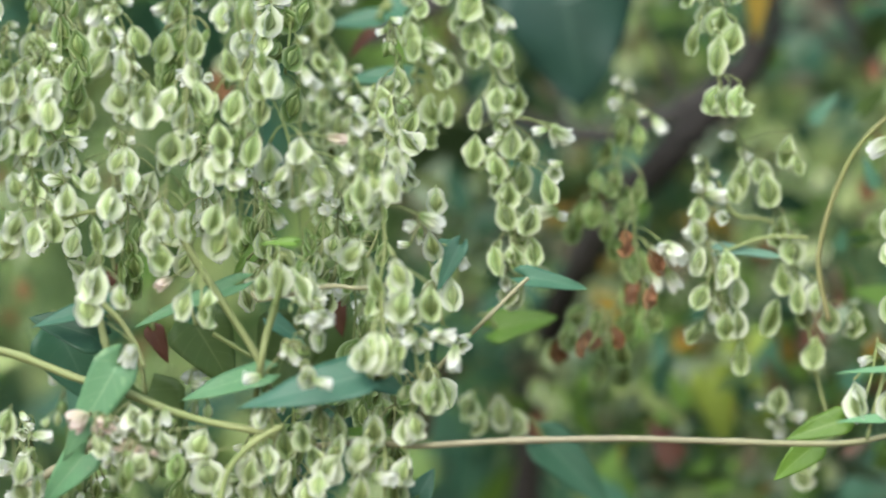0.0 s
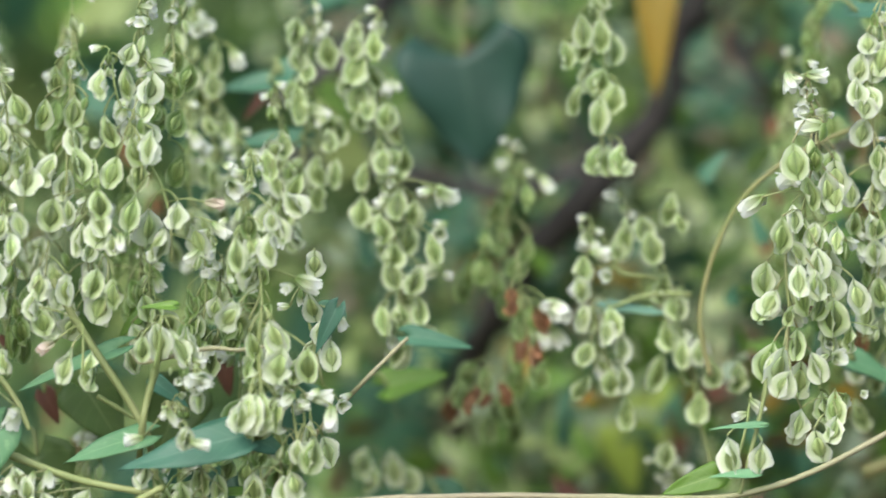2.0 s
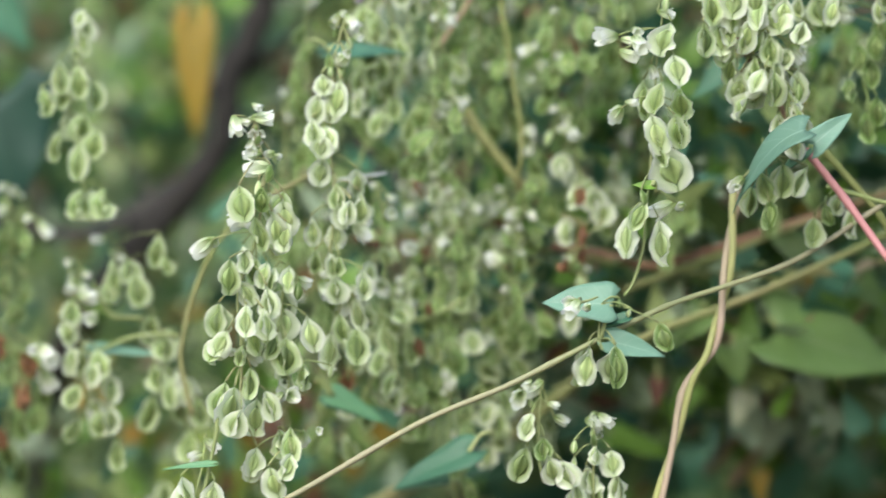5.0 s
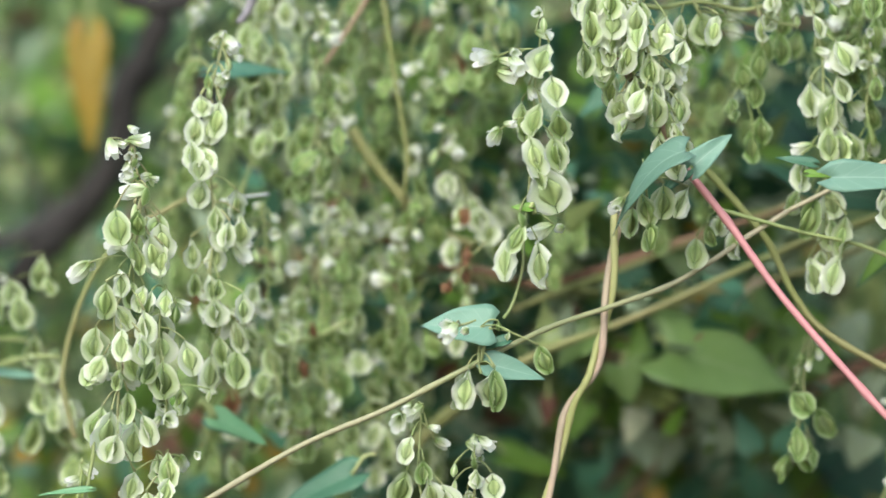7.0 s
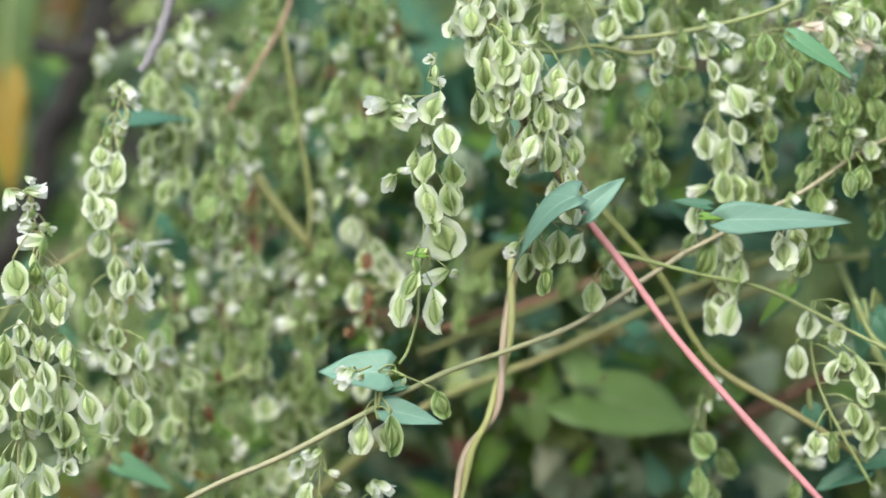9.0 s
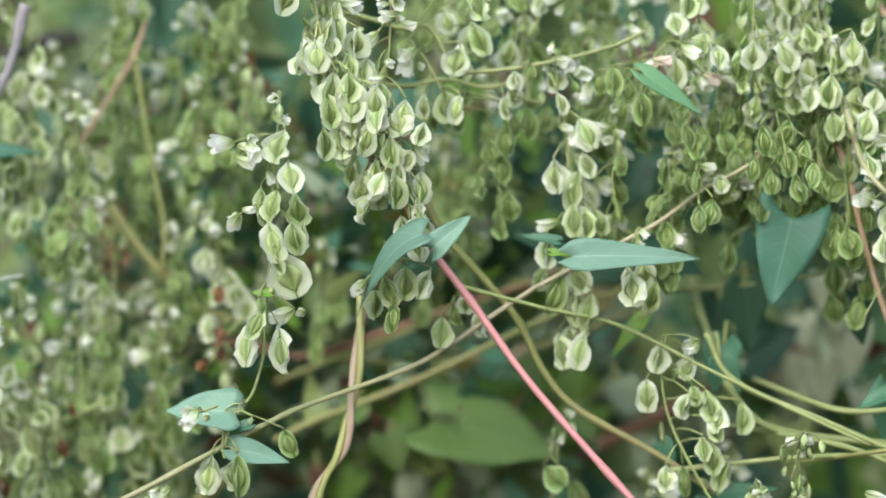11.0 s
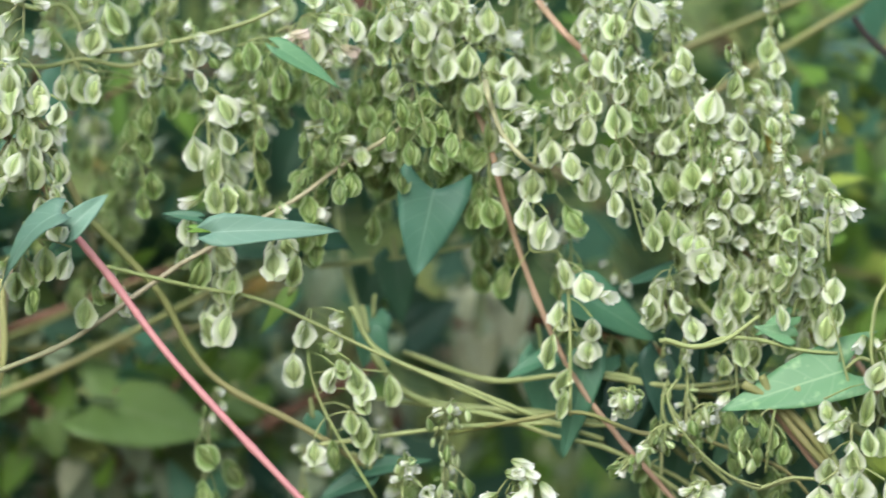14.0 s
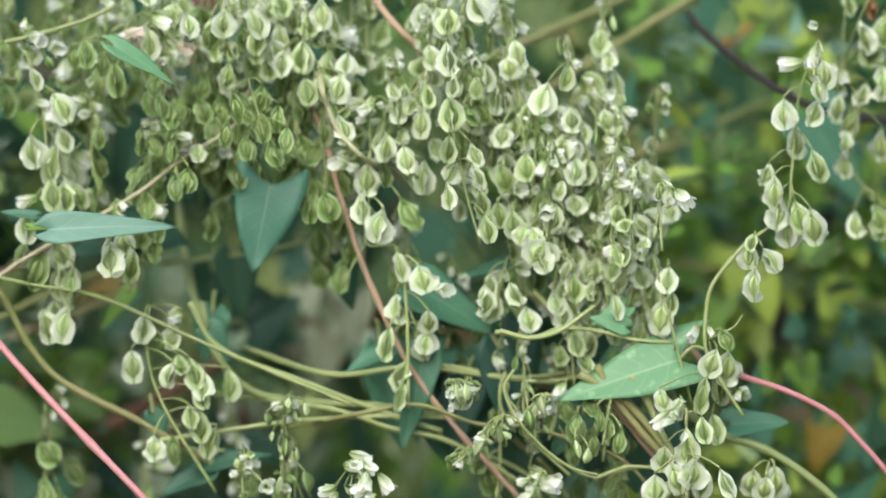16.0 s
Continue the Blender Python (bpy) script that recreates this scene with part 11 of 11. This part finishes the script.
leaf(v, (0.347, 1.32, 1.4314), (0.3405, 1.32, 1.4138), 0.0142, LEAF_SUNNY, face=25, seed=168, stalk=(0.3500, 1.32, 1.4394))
v = tagged(new("hanging_leaf"), "lime leaf painted sunlit behind the last spike", "leaf", "single leaves behind the spikes")
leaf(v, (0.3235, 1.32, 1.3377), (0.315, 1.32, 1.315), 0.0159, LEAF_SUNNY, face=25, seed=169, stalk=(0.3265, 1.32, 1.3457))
v = tagged(new("hanging_leaf"), "lime leaf painted sunlit low at the edge", "leaf", "single leaves behind the spikes")
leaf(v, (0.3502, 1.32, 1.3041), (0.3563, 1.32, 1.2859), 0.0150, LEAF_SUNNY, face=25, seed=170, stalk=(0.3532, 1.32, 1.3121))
v = tagged(new("hanging_leaf"), "lime leaf behind the fruit mass edge", "leaf", "single leaves behind the spikes")
leaf(v, (0.3005, 1.3, 1.3791), (0.289, 1.3, 1.3639), 0.0122, LEAF_LIME, face=25, seed=171, stalk=(0.3035, 1.3, 1.3871))
v = tagged(new("hanging_leaf"), "broad blue-green leaf behind the pale cluster", "leaf", "single leaves behind the spikes")
leaf(v, (0.0704, 1.25, 1.4207), (0.0634, 1.25, 1.3972), 0.0184, LEAF_TEAL, face=20, seed=172, stalk=(0.0734, 1.25, 1.4287))
v = tagged(new("hanging_leaf"), "olive lime leaf deep below the stems", "leaf", "single leaves behind the spikes")
leaf(v, (0.0517, 1.33, 1.3345), (0.0622, 1.33, 1.313), 0.0196, LEAF_LIME, face=20, seed=173, stalk=(0.0547, 1.33, 1.3425))
spike([(0.2287, 1.1580, 1.4162), (0.2293, 1.1580, 1.4075), (0.2281, 1.1580, 1.3982)], 400, auto=13, size=0.82, mix=0.45)
spike([(0.2362, 1.1620, 1.4003), (0.2368, 1.1620, 1.3917), (0.2355, 1.1620, 1.3823)], 401, auto=13, size=0.82, mix=0.45)
spike([(0.2411, 1.1660, 1.3893), (0.2416, 1.1660, 1.3806), (0.2404, 1.1660, 1.3713)], 402, auto=13, size=0.82, mix=0.45)
spike([(0.2486, 1.1580, 1.3806), (0.2493, 1.1580, 1.3720), (0.2479, 1.1580, 1.3626)], 403, auto=13, size=0.82, mix=0.45)
spike([(0.2568, 1.1620, 1.3929), (0.2574, 1.1620, 1.3843), (0.2560, 1.1620, 1.3749)], 404, auto=13, size=0.82, mix=0.45)
spike([(0.2641, 1.1660, 1.3771), (0.2647, 1.1660, 1.3683), (0.2633, 1.1660, 1.3590)], 405, auto=13, size=0.82, mix=0.45)
spike([(0.2714, 1.1580, 1.3794), (0.2720, 1.1580, 1.3708), (0.2707, 1.1580, 1.3614)], 406, auto=13, size=0.82, mix=0.45)
spike([(0.2761, 1.1620, 1.3652), (0.2767, 1.1620, 1.3565), (0.2754, 1.1620, 1.3471)], 407, auto=13, size=0.82, mix=0.45)
spike([(0.2646, 1.1660, 1.3581), (0.2652, 1.1660, 1.3494), (0.2638, 1.1660, 1.3401)], 408, auto=13, size=0.82, mix=0.45)
spike([(0.2517, 1.1580, 1.3648), (0.2523, 1.1580, 1.3561), (0.2510, 1.1580, 1.3469)], 409, auto=13, size=0.82, mix=0.45)
spike([(0.2788, 1.1620, 1.3509), (0.2794, 1.1620, 1.3422), (0.2781, 1.1620, 1.3329)], 410, auto=13, size=0.82, mix=0.45)
spike([(0.2430, 1.1660, 1.4240), (0.2436, 1.1660, 1.4153), (0.2423, 1.1660, 1.4058)], 411, auto=13, size=0.82, mix=0.45)
spike([(0.2197, 1.1580, 1.4229), (0.2204, 1.1580, 1.4142), (0.2190, 1.1580, 1.4049)], 412, auto=13, size=0.82, mix=0.45)
spike([(0.2100, 1.1620, 1.4143), (0.2106, 1.1620, 1.4056), (0.2093, 1.1620, 1.3963)], 413, auto=13, size=0.82, mix=0.45)
spike([(-0.3230, 1.2000, 1.3841), (-0.3215, 1.2000, 1.3714), (-0.3215, 1.2000, 1.3572)], 414, auto=15, far=True, mix=0.9)
spike([(-0.3135, 1.2000, 1.3781), (-0.3120, 1.2000, 1.3655), (-0.3120, 1.2000, 1.3512)], 415, auto=15, far=True, mix=0.9)
spike([(-0.3300, 1.2000, 1.3711), (-0.3285, 1.2000, 1.3585), (-0.3285, 1.2000, 1.3442)], 416, auto=15, far=True, mix=0.9)
spike([(-0.3050, 1.2000, 1.3895), (-0.3035, 1.2000, 1.3769), (-0.3035, 1.2000, 1.3626)], 417, auto=15, far=True, mix=0.9)
v = vine([(0.2363, 1.1630, 1.3242), (0.2348, 1.1630, 1.3205), (0.2344, 1.1630, 1.3158), (0.2358, 1.1630, 1.3118), (0.2380, 1.1630, 1.3094)], 0.0005, VINE_GREEN, "thin curling green tendril in the tangle")
v = vine([(0.2406, 1.1600, 1.3062), (0.2435, 1.1600, 1.3035), (0.2476, 1.1600, 1.2996), (0.2523, 1.1600, 1.2949)], 0.0006, VINE_GREEN, "thin pale green shoot in the tangle")
v = vine([(0.2250, 1.1820, 1.3250), (0.2357, 1.1820, 1.3221), (0.2467, 1.1820, 1.3199), (0.2577, 1.1820, 1.3181)], 0.0009, VINE_GREEN, "green stem low behind the fruit mass")
v = vine([(0.2295, 1.1920, 1.3145), (0.2386, 1.1920, 1.3060), (0.2493, 1.1920, 1.2957), (0.2537, 1.1920, 1.2876)], 0.0008, VINE_OLIVE, "olive stem low in the tangle")
v = vine([(0.2585, 1.2320, 1.4072), (0.2740, 1.2320, 1.4163), (0.2877, 1.2320, 1.4237), (0.3014, 1.2320, 1.4313), (0.3148, 1.2420, 1.4386), (0.3331, 1.2620, 1.4483)], 0.001, VINE_OLIVE, "olive stem rising behind the fruit mass")
v = vine([(0.2637, 1.2300, 1.3810), (0.2765, 1.2400, 1.3850), (0.2911, 1.2500, 1.3882), (0.3088, 1.2700, 1.3921), (0.3274, 1.3200, 1.3973), (0.3492, 1.4000, 1.4058)], 0.0008, VINE_OLIVE, "olive stem running back behind the mass edge")
v = vine([(0.2764, 1.2700, 1.4278), (0.2835, 1.2600, 1.4180), (0.2907, 1.2600, 1.4092), (0.2995, 1.2600, 1.3977), (0.3154, 1.2700, 1.3863), (0.3371, 1.3200, 1.3790), (0.3627, 1.4000, 1.3758)], 0.0007, VINE_OLIVE, "thin olive stem sloping behind the mass")
# three very dark leaves deepen the foot; the shade is in their colour
v = tagged(new("hanging_leaf"), "leaf painted shade-dark in the foot of the tangle", "leaf", "single leaves behind the spikes")
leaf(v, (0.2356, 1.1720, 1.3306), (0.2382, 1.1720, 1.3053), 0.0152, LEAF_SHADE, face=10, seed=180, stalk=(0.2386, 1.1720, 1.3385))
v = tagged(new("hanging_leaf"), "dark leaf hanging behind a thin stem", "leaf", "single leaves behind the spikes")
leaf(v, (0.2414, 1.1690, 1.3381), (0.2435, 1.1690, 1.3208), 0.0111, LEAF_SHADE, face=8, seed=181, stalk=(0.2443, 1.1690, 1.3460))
v = tagged(new("hanging_leaf"), "leaf painted shade-dark low between the stems", "leaf", "single leaves behind the spikes")
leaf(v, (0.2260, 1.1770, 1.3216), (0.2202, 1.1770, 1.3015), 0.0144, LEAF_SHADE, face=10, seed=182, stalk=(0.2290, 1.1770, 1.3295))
spike([(-0.0151, 1.2220, 1.4649), (-0.0142, 1.2220, 1.4517), (-0.0166, 1.2220, 1.4370)], 430, auto=14, far=True, kind="green")
spike([(0.0169, 1.2220, 1.4622), (0.0178, 1.2220, 1.4490), (0.0154, 1.2220, 1.4343)], 432, auto=14, far=True, kind="green")
spike([(0.0051, 1.2220, 1.4247), (0.0060, 1.2220, 1.4115), (0.0036, 1.2220, 1.3968)], 434, auto=14, far=True, kind="green")
spike([(0.0194, 1.2220, 1.4341), (0.0203, 1.2220, 1.4210), (0.0179, 1.2220, 1.4062)], 435, auto=14, far=True, kind="green")
spike([(-0.0027, 1.2220, 1.3822), (-0.0018, 1.2220, 1.3691), (-0.0042, 1.2220, 1.3544)], 437, auto=14, far=True, kind="green")
spike([(-0.0214, 1.2220, 1.3631), (-0.0205, 1.2220, 1.3500), (-0.0229, 1.2220, 1.3353)], 439, auto=14, far=True, kind="green")
spike([(-0.0052, 1.2220, 1.3560), (-0.0042, 1.2220, 1.3429), (-0.0066, 1.2220, 1.3282)], 440, auto=14, far=True, kind="green")
spike([(0.0416, 1.1460, 1.4379), (0.0423, 1.1460, 1.4301), (0.0433, 1.1460, 1.4232)], 441, auto=9, mix=0.9, size=0.92, tip=False)
spike([(0.0510, 1.1460, 1.4268), (0.0516, 1.1460, 1.4190), (0.0527, 1.1460, 1.4121)], 442, auto=9, mix=0.9, size=0.92, tip=False)
spike([(0.0577, 1.1460, 1.4189), (0.0583, 1.1460, 1.4111), (0.0594, 1.1460, 1.4042)], 443, auto=9, mix=0.9, size=0.92, tip=False)
spike([(0.0643, 1.1460, 1.4094), (0.0650, 1.1460, 1.4017), (0.0660, 1.1460, 1.3947)], 444, auto=9, mix=0.9, size=0.92, tip=False)
spike([(0.0677, 1.1460, 1.3954), (0.0684, 1.1460, 1.3877), (0.0694, 1.1460, 1.3807)], 445, auto=9, mix=0.9, size=0.92, tip=False)
spike([(0.0478, 1.1460, 1.4485), (0.0484, 1.1460, 1.4408), (0.0495, 1.1460, 1.4338)], 446, auto=9, mix=0.9, size=0.92, tip=False)
